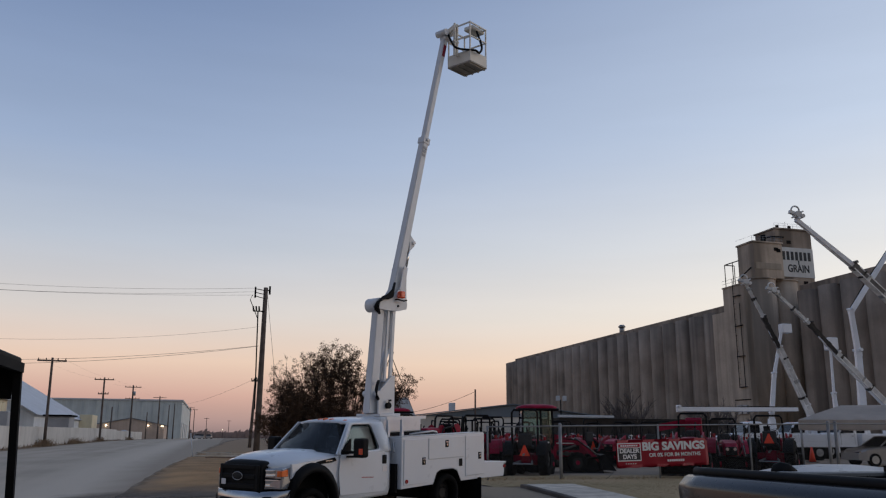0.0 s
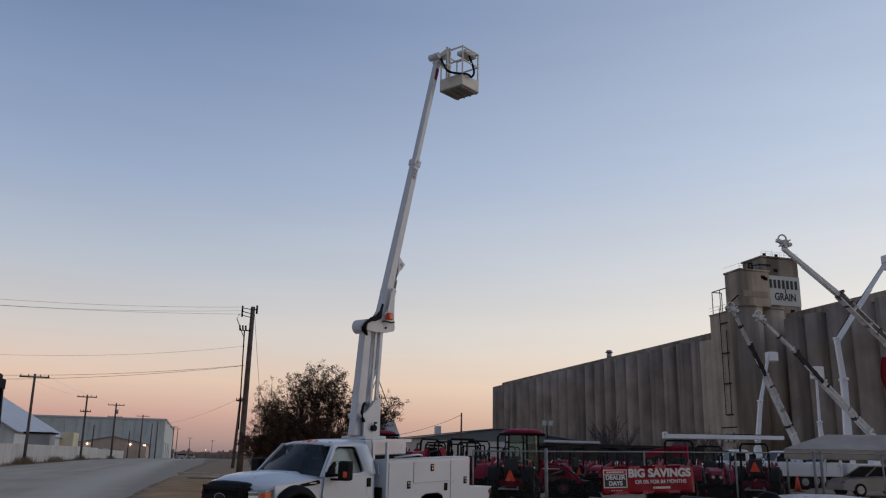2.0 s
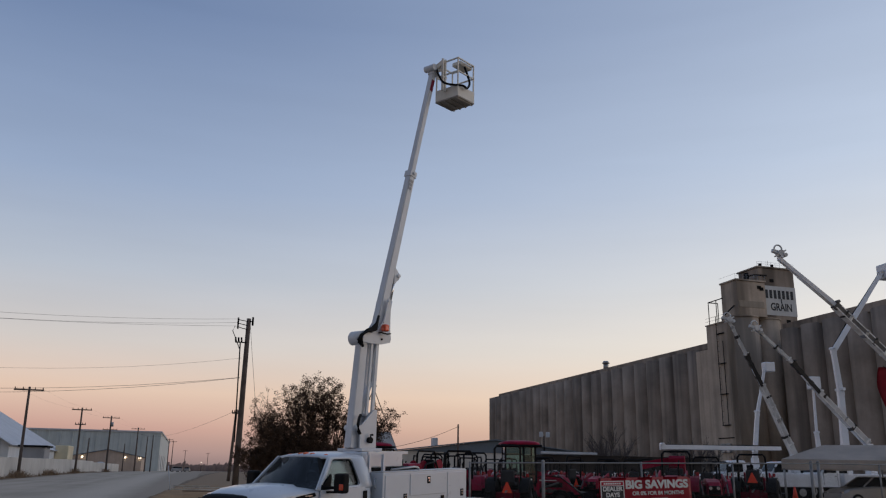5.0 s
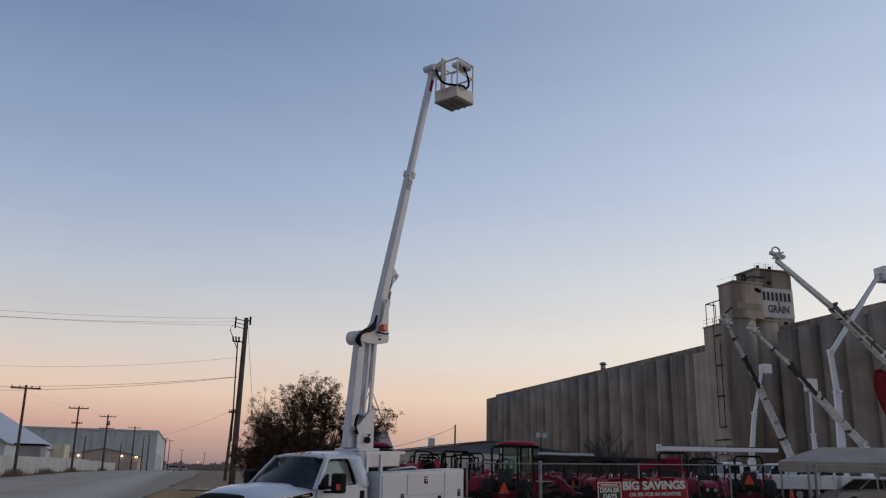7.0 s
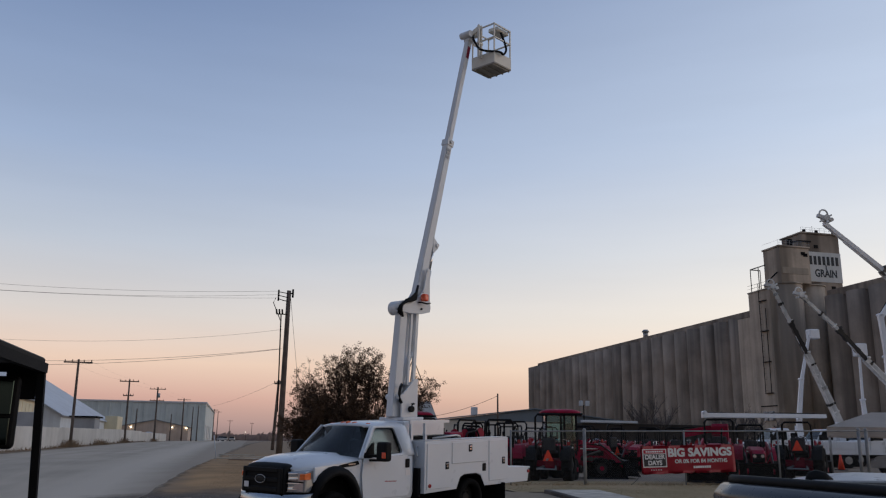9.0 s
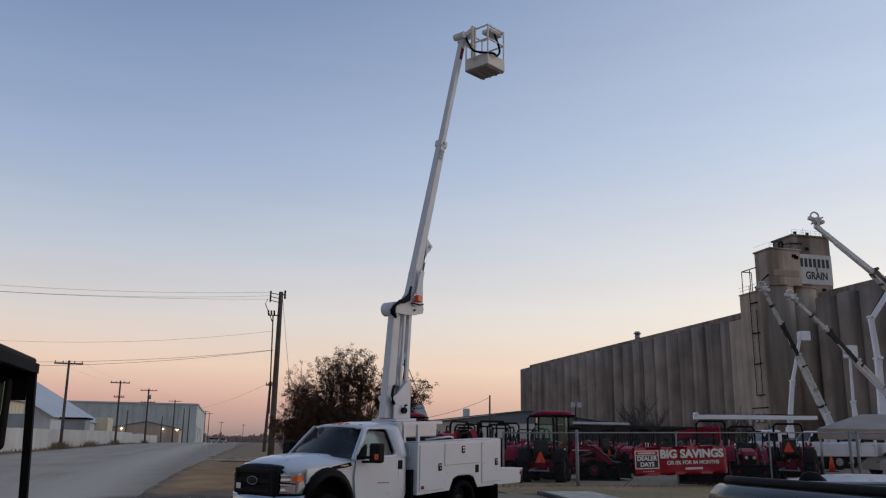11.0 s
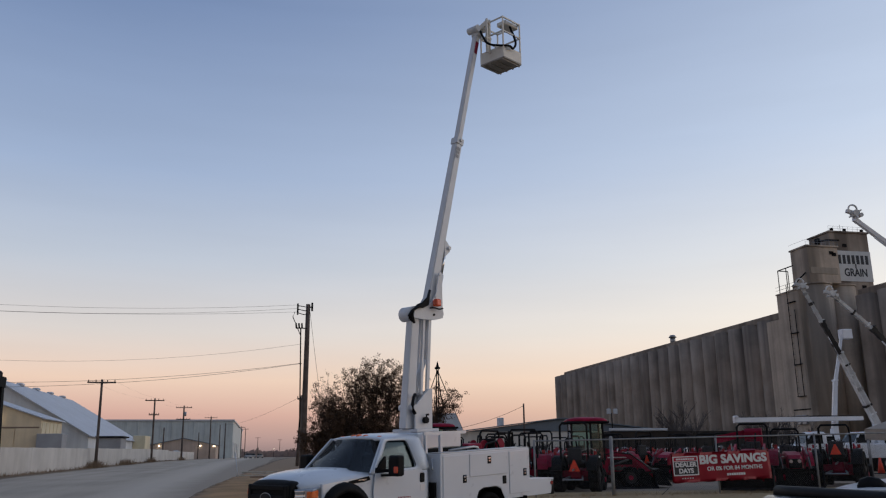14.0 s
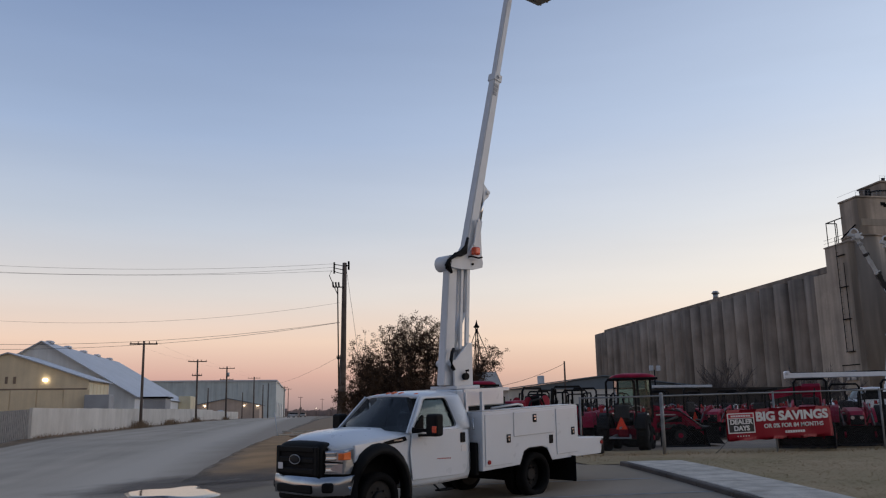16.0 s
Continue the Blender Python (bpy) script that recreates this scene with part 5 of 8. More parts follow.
# the truck stands nose-down on the slope; keep its upright parts plumb
plumb = Matrix(((1, 0, -0.0438, 0), (0, 1, -0.0097, 0), (0, 0, 1, 0), (0, 0, 0, 1)))
for o in truck.children_recursive:
    for v in o.data.vertices:          # blunt nose
        if v.co.x > 0.5:
            v.co.y *= 1 - 0.05 * min(1, (v.co.x - 0.5) / 0.3)
            v.co.x = 0.5 + (v.co.x - 0.5) * 0.84
            v.co.x -= 0.45 * max(0, abs(v.co.y) - 0.58) * min(1, (v.co.x - 0.5) / 0.25)      # corners swept back
        if v.co.x > 0.5 and v.co.z < 0.80 and abs(v.co.y) > 0.6:      # bumper ends
            v.co.y = math.copysign(0.6 + (abs(v.co.y) - 0.6) * 0.86, v.co.y)
        if o == g or o.parent == g:
            v.co.y += 0.035
    o.data.transform(plumb)


# ---- tractors ----
def tractor_wheel(parent, name, cx, cy, r, w, side):
    bm = B()
    prof = [(0.55, -0.5), (0.9, -0.5), (1.0, -0.36), (1.0, 0.36), (0.9, 0.5), (0.55, 0.5)]
    n = 44
    vs = []
    for i in range(n):
        a = 2 * math.pi * i / n
        row = []
        for j, (q, v) in enumerate(prof):
            lug = 1.07 if (i + j * 2 // 3) % 4 < 2 and 1 <= j <= 4 else 1.0      # raised tread bars
            row.append(bm.verts.new((cx + r * q * lug * math.cos(a), cy + w * v, r + r * q * lug * math.sin(a))))
        vs.append(row)
    for k in range(n):
        for j in range(len(prof)):
            bm.faces.new((vs[k][j], vs[(k + 1) % n][j], vs[(k + 1) % n][(j + 1) % 6], vs[k][(j + 1) % 6]))
    bmesh.ops.recalc_face_normals(bm, faces=bm.faces[:])
    t = part(name, bm, RUBBER, parent)
    bm = B()
    cyl(bm, (cx, cy + side * w * 0.1, r), (cx, cy + side * w * 0.34, r), r * 0.5, r * 0.57, 16)
    cyl(bm, (cx, cy + side * w * 0.3, r), (cx, cy + side * w * 0.5, r), r * 0.2, r * 0.16, 10)
    part("rim", bm, TRIM, t, "dull grey steel rim")


def make_tractor(label, cab=False, k=1.0, loader=True, sign=True, bar=2.30, wing=None):
    """A compact tractor: x forward, from the ground under the rear axle."""
    t = thing("cab_tractor" if cab else "compact_tractor", label, "tractor", pose(0, 0, -50), "tractors in the dealer's yard")
    bm = B()
    loft(bm, [[(x, h, z0), (x, h, z1 - 0.1), (x, h * 0.8, z1), (x, -h * 0.8, z1), (x, -h, z1 - 0.1), (x, -h, z0)] for x, h, z0, z1 in
              ((0.62 * k, 0.27 * k, 0.75 * k, 1.22 * k), (1.3 * k, 0.27 * k, 0.72 * k, 1.20 * k), (1.85 * k, 0.26 * k, 0.68 * k, 1.10 * k), (2.0 * k, 0.21 * k, 0.70 * k, 0.98 * k))], smooth=False)
    part("hood", bm, TRED, t)
    bm = B()
    box(bm, 1.90 * k, 2.03 * k, -0.2 * k, 0.2 * k, 0.68 * k, 0.98 * k, 0.02)
    part("front_grille", bm, PLASTIC, t)
    for s in (1, -1):
        bm = B()
        box(bm, 0.95 * k, 1.7 * k, s * 0.272 * k - 0.008, s * 0.272 * k + 0.008, 0.80 * k, 0.98 * k, 0.004)
        part("hood_vent", bm, PLASTIC, t)
        bm = B()
        box(bm, 0.72 * k, 1.5 * k, s * 0.274 * k - 0.006, s * 0.274 * k + 0.006, 1.03 * k, 1.07 * k)
        part("stripe_decal", bm, BANWHT, t)
        bm = B()
        cyl(bm, (1.99 * k, s * 0.13 * k, 0.90 * k), (2.045 * k, s * 0.13 * k, 0.90 * k), 0.06 * k, n=10)
        part("headlamp", bm, CHROME, t)
        bm = B()
        box(bm, 0.2 * k, 0.62 * k, min(s * 0.36 * k, s * 0.62 * k), max(s * 0.36 * k, s * 0.62 * k), 0.42 * k, 0.47 * k, 0.01)
        beam(bm, (0.4 * k, s * 0.5 * k, 0.44 * k), (0.4 * k, s * 0.3 * k, 0.62 * k), 0.05, 0.03)
        part("foot_step", bm, STEELBLK, t)
        bm = B()
        box(bm, -0.30 * k, -0.22 * k, s * 0.68 * k - 0.05, s * 0.68 * k + 0.05, 1.22 * k, 1.34 * k, 0.01)
        part("rear_lamp", bm, REDLENS, t)
        bm = B()
        tube(bm, [(0.5 * k, s * 0.34 * k, 0.7 * k), (0.72 * k, s * 0.46 * k, 1.15 * k), (1.1 * k, s * 0.47 * k, 1.22 * k), (1.6 * k, s * 0.47 * k, 1.16 * k), (2.1 * k, s * 0.46 * k, 0.8 * k)], 0.02, 5)
        part("hydraulic_hose", bm, PLASTIC, t)
    bm = B()
    box(bm, 0.75 * k, 1.55 * k, -0.25 * k, 0.25 * k, 0.62 * k, 0.80 * k, 0.02)
    for s in (1, -1):
        cyl(bm, (0.85 * k, s * 0.27 * k, 0.70 * k), (1.05 * k, s * 0.27 * k, 0.70 * k), 0.06 * k, n=8)
        box(bm, 1.15 * k, 1.28 * k, min(s * 0.22 * k, s * 0.31 * k), max(s * 0.22 * k, s * 0.31 * k), 0.60 * k, 0.76 * k, 0.01)
        cyl(bm, (1.42 * k, s * 0.24 * k, 0.68 * k), (1.42 * k, s * 0.32 * k, 0.68 * k), 0.07 * k, n=10)
    part("engine_block", bm, ENGM, t)
    for s in (1, -1):
        bm = B()
        tube(bm, [(0.28 * k, s * 0.60 * k, 1.02 * k), (0.30 * k, s * 0.60 * k, 1.34 * k), (0.12 * k, s * 0.62 * k, 1.38 * k), (-0.12 * k, s * 0.62 * k, 1.28 * k)], 0.014, 5)
        part("grab_handle", bm, CHROME if s > 0 else GALV, t)
        bm = B()
        box(bm, -0.10 * k, 0.14 * k, min(s * 0.762 * k, s * 0.768 * k), max(s * 0.762 * k, s * 0.768 * k), 1.12 * k, 1.17 * k)
        part("fender_decal", bm, BANWHT, t)
        bm = B()
        cyl(bm, (1.55 * k, s * 0.66 * k, 0.36 * k), (1.55 * k, s * 0.70 * k, 0.36 * k), 0.08 * k, n=10)
        part("hub_cap", bm, TRED, t)
    bm = B()
    box(bm, 2.0 * k, 2.14 * k, -0.24 * k, 0.24 * k, 0.42 * k, 0.66 * k, 0.02)
    part("front_weight", bm, STEELBLK, t)
    bm = B()
    for y in (-0.06, 0.0, 0.06):
        tube(bm, [(0.72 * k, 0.36 * k + y, 1.0 * k), (0.60 * k, 0.40 * k + y, 0.80 * k), (0.40 * k, 0.36 * k + y, 0.66 * k), (0.0, 0.30 * k + y, 0.74 * k)], 0.012, 5)
    part("hose_bundle", bm, PLASTIC, t)
    bm = B()
    box(bm, 0.50 * k, 0.66 * k, 0.30 * k, 0.44 * k, 0.92 * k, 1.04 * k, 0.01)
    part("loader_valve", bm, ENGM, t)
    bm = B()
    cyl(bm, (1.15 * k, 0.20 * k, 1.15 * k), (1.15 * k, 0.20 * k, 1.5 * k), 0.035, n=8)
    cyl(bm, (1.15 * k, 0.20 * k, 1.5 * k), (1.08 * k, 0.22 * k, 1.68 * k), 0.03, n=8)
    part("exhaust_pipe", bm, STEELBLK, t)
    bm = B()
    box(bm, 0.30 * k, 0.62 * k, -0.22 * k, 0.22 * k, 0.78 * k, 1.20 * k, 0.03)
    part("dash_console", bm, PLASTIC, t)
    for y in (-0.28, 0.28, 0.33):
        bm = B()
        cyl(bm, (-0.02 * k, y * k, 0.95 * k), (0.08 * k, y * k, 1.32 * k), 0.012, n=5)
        part("control_lever", bm, PLASTIC, t)
    bm = B()
    beam(bm, (-0.2 * k, 0, 0.78 * k), (-0.80 * k, 0, 0.72 * k), 0.05, 0.05)
    cyl(bm, (-0.80 * k, -0.33 * k, 0.42 * k), (-0.80 * k, 0.33 * k, 0.42 * k), 0.025, n=6)
    part("top_link", bm, GALV, t)
    bm = B()
    box(bm, -0.3 * k, 1.9 * k, -0.18 * k, 0.18 * k, 0.45 * k, 0.78 * k, 0.04)
    box(bm, 1.45 * k, 1.65 * k, -0.5 * k, 0.5 * k, 0.32 * k, 0.46 * k, 0.03)
    box(bm, -0.12 * k, 0.12 * k, -0.5 * k, 0.5 * k, 0.48 * k, 0.70 * k, 0.03)
    part("chassis", bm, TRED, t)
    for s in (1, -1):
        bm = B()
        pts = [(0.66 * k * math.cos(a), 0.55 * k + 0.66 * k * math.sin(a)) for a in (radians(15 + 150 * i / 9) for i in range(10))]
        inner = [(0.60 * k * math.cos(a), 0.55 * k + 0.60 * k * math.sin(a)) for a in (radians(165 - 150 * i / 9) for i in range(10))]
        prism(bm, pts + inner, min(s * 0.42 * k, s * 0.76 * k), max(s * 0.42 * k, s * 0.76 * k), "y")
        part("fender", bm, wing or TRED, t)
        tractor_wheel(t, "rear_wheel", 0, s * 0.62 * k, 0.56 * k, 0.34 * k, s)
        tractor_wheel(t, "front_wheel", 1.55 * k, s * 0.56 * k, 0.36 * k, 0.24 * k, s)
    bm = B()
    box(bm, -0.28 * k, 0.22 * k, -0.24 * k, 0.24 * k, 0.92 * k, 1.04 * k, 0.04)
    box(bm, -0.36 * k, -0.24 * k, -0.23 * k, 0.23 * k, 1.0 * k, 1.45 * k, 0.04)
    part("seat", bm, SEAT, t)
    bm = B()
    cyl(bm, (0.62 * k, 0, 1.1 * k), (0.45 * k, 0, 1.36 * k), 0.03, n=6)
    tube(bm, [(0.44 * k + 0.08 * math.cos(a), 0.19 * k * math.sin(a), 1.37 * k + 0.12 * k * math.cos(a)) for a in (2 * math.pi * i / 12 for i in range(13))], 0.015, 5)
    part("steering_wheel", bm, PLASTIC, t)
    if cab:
        bm = B()
        for s in (1, -1):
            for x in (-0.45, 0.25, 0.70):
                beam(bm, (x * k, s * 0.52 * k, 0.95 * k), (x * k * 0.95, s * 0.47 * k, 2.25 * k), 0.06, 0.07, up=(1, 0, 0))
        box(bm, -0.47 * k, 0.70 * k, -0.52 * k, 0.52 * k, 0.80 * k, 0.98 * k, 0.03)
        part("cab_frame", bm, PLASTIC, t)
        bm = B()
        for s in (1, -1):
            sheet(bm, [(-0.45 * k, s * 0.515 * k, 0.98 * k), (0.68 * k, s * 0.515 * k, 0.98 * k), (0.66 * k, s * 0.475 * k, 2.23 * k), (-0.43 * k, s * 0.475 * k, 2.23 * k)], 0.01)
        sheet(bm, [(0.70 * k, -0.5 * k, 0.98 * k), (0.70 * k, 0.5 * k, 0.98 * k), (0.67 * k, 0.46 * k, 2.23 * k), (0.67 * k, -0.46 * k, 2.23 * k)], 0.01)
        sheet(bm, [(-0.46 * k, -0.5 * k, 0.98 * k), (-0.46 * k, 0.5 * k, 0.98 * k), (-0.44 * k, 0.46 * k, 2.23 * k), (-0.44 * k, -0.46 * k, 2.23 * k)], 0.01)
        g_ = part("cab_glass", bm, GLASSCAB, t)
        g_.visible_shadow = False
        bm = B()
        box(bm, -0.62 * k, 0.92 * k, -0.64 * k, 0.64 * k, 2.24 * k, 2.32 * k, 0.04, 2)
        part("roof_rim", bm, PLASTIC, t)
        bm = B()
        rings = []
        for q, z in ((1.0, 2.31), (0.99, 2.36), (0.90, 2.415), (0.72, 2.45), (0.45, 2.475), (0.2, 2.48)):
            rings.append([((0.14 + 0.76 * q * math.copysign(abs(math.cos(u)) ** 0.5, math.cos(u))) * k, 0.62 * q * k * math.copysign(abs(math.sin(u)) ** 0.5, math.sin(u)), z * k) for u in (2 * math.pi * i / 24 for i in range(24))])
        loft(bm, rings)
        part("roof", bm, TRED, t)
        bm = B()
        for y in (0.3, -0.3):
            cyl(bm, (0.86 * k, y * k, 2.28 * k), (0.92 * k, y * k, 2.28 * k), 0.06, n=10)
        part("work_lamp", bm, CHROME, t)
    else:
        bm = B()
        tube(bm, [(-0.35 * k, 0.46 * k, 0.8 * k), (-0.40 * k, 0.46 * k, 1.6 * k), (-0.42 * k, 0.46 * k, (bar - 0.1) * k), (-0.42 * k, 0.38 * k, bar * k), (-0.42 * k, -0.38 * k, bar * k), (-0.42 * k, -0.46 * k, (bar - 0.1) * k),
                  (-0.40 * k, -0.46 * k, 1.6 * k), (-0.35 * k, -0.46 * k, 0.8 * k)], 0.038 * k, 6)
        part("roll_bar", bm, PLASTIC, t, "tall black folding roll bar")
    if sign:
        bm = B()
        sz = sign
        sheet(bm, [(-0.52 * k, -0.19, sz + 0.06), (-0.52 * k, 0.19, sz + 0.06), (-0.52 * k, 0.025, sz + 0.43), (-0.52 * k, -0.025, sz + 0.43)], 0.012)
        part("slow_vehicle_triangle", bm, ORANGE, t, "bright orange reflective triangle")
        bm = B()
        beam(bm, (-0.25 * k, 0, sign + 0.1), (-0.515 * k, 0, sign + 0.2), 0.05, 0.03)
        part("sign_bracket", bm, STEELBLK, t)
    bm = B()
    for s in (1, -1):
        beam(bm, (-0.2 * k, s * 0.2 * k, 0.5 * k), (-0.85 * k, s * 0.33 * k, 0.42 * k), 0.05, 0.06)
    part("lift_arm", bm, GALV, t)
    if loader:
        for s in (1, -1):
            bm = B()
            y = s * 0.42 * k
            beam(bm, (0.75 * k, y, 0.55 * k), (0.75 * k, y, 1.35 * k), 0.06, 0.12, up=(1, 0, 0))
            beam(bm, (0.70 * k, y, 1.32 * k), (1.75 * k, y, 1.05 * k), 0.06, 0.13)
            beam(bm, (1.70 * k, y, 1.08 * k), (2.45 * k, y, 0.35 * k), 0.06, 0.12)
            part("loader_arm", bm, TRED, t)
            bm = B()
            cyl(bm, (0.85 * k, y, 0.75 * k), (1.55 * k, y, 0.98 * k), 0.035 * k, n=8)
            cyl(bm, (1.5 * k, y * 1.02, 1.25 * k), (2.35 * k, y * 1.02, 0.62 * k), 0.028 * k, n=8)
            part("loader_cylinder", bm, ENGM, t)
        bm = B()
        for a, b in (((2.40, 0.12), (2.95, 0.08)), ((2.40, 0.12), (2.38, 0.62)), ((2.38, 0.62), (2.55, 0.66))):
            beam(bm, ((a[0] + b[0]) / 2 * k, -0.72 * k, (a[1] + b[1]) / 2 * k), ((a[0] + b[0]) / 2 * k, 0.72 * k, (a[1] + b[1]) / 2 * k), math.hypot(b[0] - a[0], b[1] - a[1]) * k, 0.02,
                 up=(-(b[1] - a[1]), 0, b[0] - a[0]))
        for s in (1, -1):
            prism(bm, [(2.38 * k, 0.10 * k), (2.95 * k, 0.08 * k), (2.55 * k, 0.66 * k), (2.38 * k, 0.62 * k)], s * 0.72 * k - 0.012, s * 0.72 * k + 0.012, "y")
        part("loader_bucket", bm, STEELBLK, t, "black steel loader bucket")
    return t


open_tractor = make_tractor("red compact tractor with black roll bar and front loader", False, 1.10, True, 0.7, 2.0)
plain_tractor = make_tractor("small red tractor with black roll bar in the dealer's row", False, 1.04, True, 0, 2.0)
big_tractor = make_tractor("large red tractor with loader and orange triangle under its roll bar", False, 1.12, True, 1.08, 1.96, PLASTIC)
cab_tractor = make_tractor("red tractor with glazed cab and rounded red roof", True, 1.05, True, 0)
front_tractor = make_tractor("dark red tractor with roll bar and orange triangle behind the fence", False, 1.0, False, 0.62, 2.27, PLASTIC)
hoe_tractor = make_tractor("red tractor with black roll bar and an upright folded backhoe", False, 1.12, True, 0, 2.0)
# folded backhoe standing behind the seat
bm = B()
beam(bm, (-0.75, 0, 0.75), (-0.95, 0, 2.05), 0.22, 0.34, up=(1, 0, 0))
part("backhoe_boom", bm, TRED, hoe_tractor)
bm = B()
prism(bm, [(-1.10, 1.45), (-0.72, 1.25), (-0.70, 2.0), (-0.82, 2.10), (-1.0, 2.06)], -0.30, 0.30, "y", 0.03)
part("backhoe_guard", bm, TRED, hoe_tractor)
bm = B()
beam(bm, (-1.0, -0.1, 1.95), (-0.7, -1.35, 1.70), 0.16, 0.26)
part("dipper_arm", bm, TRED, hoe_tractor)
bm = B()
box(bm, -1.075, -1.045, -0.12, 0.12, 1.82, 1.95)
part("maker_label", bm, BANWHT, hoe_tractor)
bm = B()
for s in (1, -1):
    beam(bm, (-0.75, s * 0.25, 0.7), (-1.0, s * 0.62, 0.05), 0.07, 0.09, up=(1, 0, 0))
part("stabiliser_leg", bm, GALV, hoe_tractor)
rnd = random.Random(5)
front_tractor.matrix_world = pose(10.85, 28.2, ground_z(10.85, 28.2), 0, 0, 58)
open_tractor.matrix_world = pose(12.4, 36.4, ground_z(12.4, 36.4), 0, 0, 62)
cab_tractor.matrix_world = pose(12.25, 31.2, ground_z(12.25, 31.2), 0, 0, -14)
big_tractor.matrix_world = pose(21.25, 28.6, ground_z(21.25, 28.6), 0, 0, 46)
hoe_tractor.matrix_world = pose(17.35, 27.95, ground_z(17.35, 27.95), 0, 0, 233)
plain_tractor.matrix_world = pose(8.1, 30.5, ground_z(8.1, 30.5), 0, 0, 120)
# rows of tractors parked side by side behind the fence
for src, x, y, yaw in ((plain_tractor, 19.3, 28.8, 240), (plain_tractor, 9.3, 29.4, 75), (plain_tractor, 9.2, 32.0, 150), (plain_tractor, 9.6, 33.8, 110), (open_tractor, 7.2, 33.4, 130), (plain_tractor, 10.0, 36.0, 95),
                       (plain_tractor, 6.6, 36.2, 140), (plain_tractor, 11.2, 34.2, 70), (plain_tractor, 11.4, 37.8, 200), (open_tractor, 13.9, 36.2, 215), (plain_tractor, 15.9, 37.6, 222),
                       (open_tractor, 17.7, 38.2, 118), (plain_tractor, 19.6, 38.0, 226), (plain_tractor, 21.5, 38.4, 60), (open_tractor, 23.4, 38.2, 66), (plain_tractor, 25.6, 37.6, 200),
                       (plain_tractor, 13.4, 40.4, 190), (plain_tractor, 15.3, 41.2, 200), (plain_tractor, 17.3, 41.4, 205), (plain_tractor, 19.5, 41.6, 190), (plain_tractor, 21.6, 41.6, 200), (open_tractor, 23.8, 41.8, 195),
                       (plain_tractor, 26.2, 42.2, 200), (plain_tractor, 10.2, 40.6, 160), (plain_tractor, 12.2, 43.5, 80), (plain_tractor, 14.6, 44.4, 76), (plain_tractor, 17.0, 44.6, 85), (open_tractor, 19.2, 44.6, 75),
                       (plain_tractor, 21.4, 45.0, 74), (plain_tractor, 23.8, 45.2, 70), (plain_tractor, 26.2, 45.6, 74), (plain_tractor, 10.5, 46.0, 90), (plain_tractor, 13.6, 48.0, 84), (plain_tractor, 17.4, 48.4, 80),
                       (plain_tractor, 21.4, 48.6, 80), (plain_tractor, 25.2, 48.8, 80), (plain_tractor, 7.6, 40.4, 100)):
    copy_thing(src, pose(x, y, ground_z(x, y), 0, 0, yaw + rnd.uniform(-7, 7)))
copy_thing(cab_tractor, pose(8.0, 37.5, ground_z(8.0, 37.5), 0, 0, 100))

# a spare bucket set down behind the fence
bk = thing("loader_bucket", "black steel loader bucket standing on the ground", "loader bucket", pose(13.75, 30.0, ground_z(13.75, 30.0), 0, 0, -8))
bm = B()
prism(bm, [(-0.30, 0.02), (0.32, 0.0), (0.30, 0.025), (-0.24, 0.06), (-0.27, 0.52), (-0.08, 0.58), (-0.08, 0.60), (-0.31, 0.55)], -0.78, 0.78, "x")
bmesh.ops.rotate(bm, cent=(0, 0, 0), matrix=Matrix.Rotation(radians(180), 3, "Z"), verts=bm.verts[:])
part("shell", bm, STEELBLK, bk)
for s in (1, -1):
    bm = B()
    prism(bm, [(0.30, 0.02), (-0.32, 0.0), (0.08, 0.58), (0.31, 0.55)], s * 0.77 - 0.012, s * 0.77 + 0.012, "x")
    part("side_plate", bm, STEELBLK, bk)

# ---- chain-link fence with banner ----
FY = 25.0
fence = thing("chain_link_fence", "galvanised chain-link fence with steel posts and top rail", "fence", kind="structure")
posts = [8.3, 10.75, 14.25, 17.74, 20.95, 21.25, 23.9, 26.2, 29.3, 32.4, 35.5]


def rail_z(x):
    return ground_z(x, FY) + 1.80 + max(-0.17, min(0.05, -0.17 + 0.0165 * (x - 8.3)))


for x in posts:
    bm = B()
    r = 0.055 if x in (10.75, 20.95, 21.25) else 0.03
    cyl(bm, (x, FY, ground_z(x, FY) - 0.1), (x, FY, rail_z(x) + (0.04 if r > 0.04 else 0.01)), r, n=10)
    bmesh.ops.create_uvsphere(bm, u_segments=8, v_segments=5, radius=r * 1.15, matrix=Matrix.Translation((x, FY, rail_z(x) + (0.04 if r > 0.04 else 0.01))))
    part("post", bm, FENCEP, fence)
bm = B()
tube(bm, [(x, FY, rail_z(x)) for x in posts], 0.022, 8)
part("top_rail", bm, FENCEP, fence)
bm = B()
pitch, x0, x1, hh_ = 0.075, 8.3, 35.5, 1.64
k = 0
x = x0 - hh_
while x < x1:
    for sgn in (1, -1):
        a, b = (x, 0.0), (x + hh_, hh_)
        if a[0] < x0:
            a = (x0, x0 - x)
        if b[0] > x1:
            b = (x1, x1 - x)
        za, zb = (a[1], b[1]) if sgn > 0 else (hh_ - a[1], hh_ - b[1])
        beam(bm, (a[0], FY + 0.004 * sgn, ground_z(a[0], FY) + 0.03 + za), (b[0], FY + 0.004 * sgn, ground_z(b[0], FY) + 0.03 + zb), 0.002, 0.002)
    x += pitch
tagged(part("wire_mesh", bm, FENCEW, fence), kind="stuff")

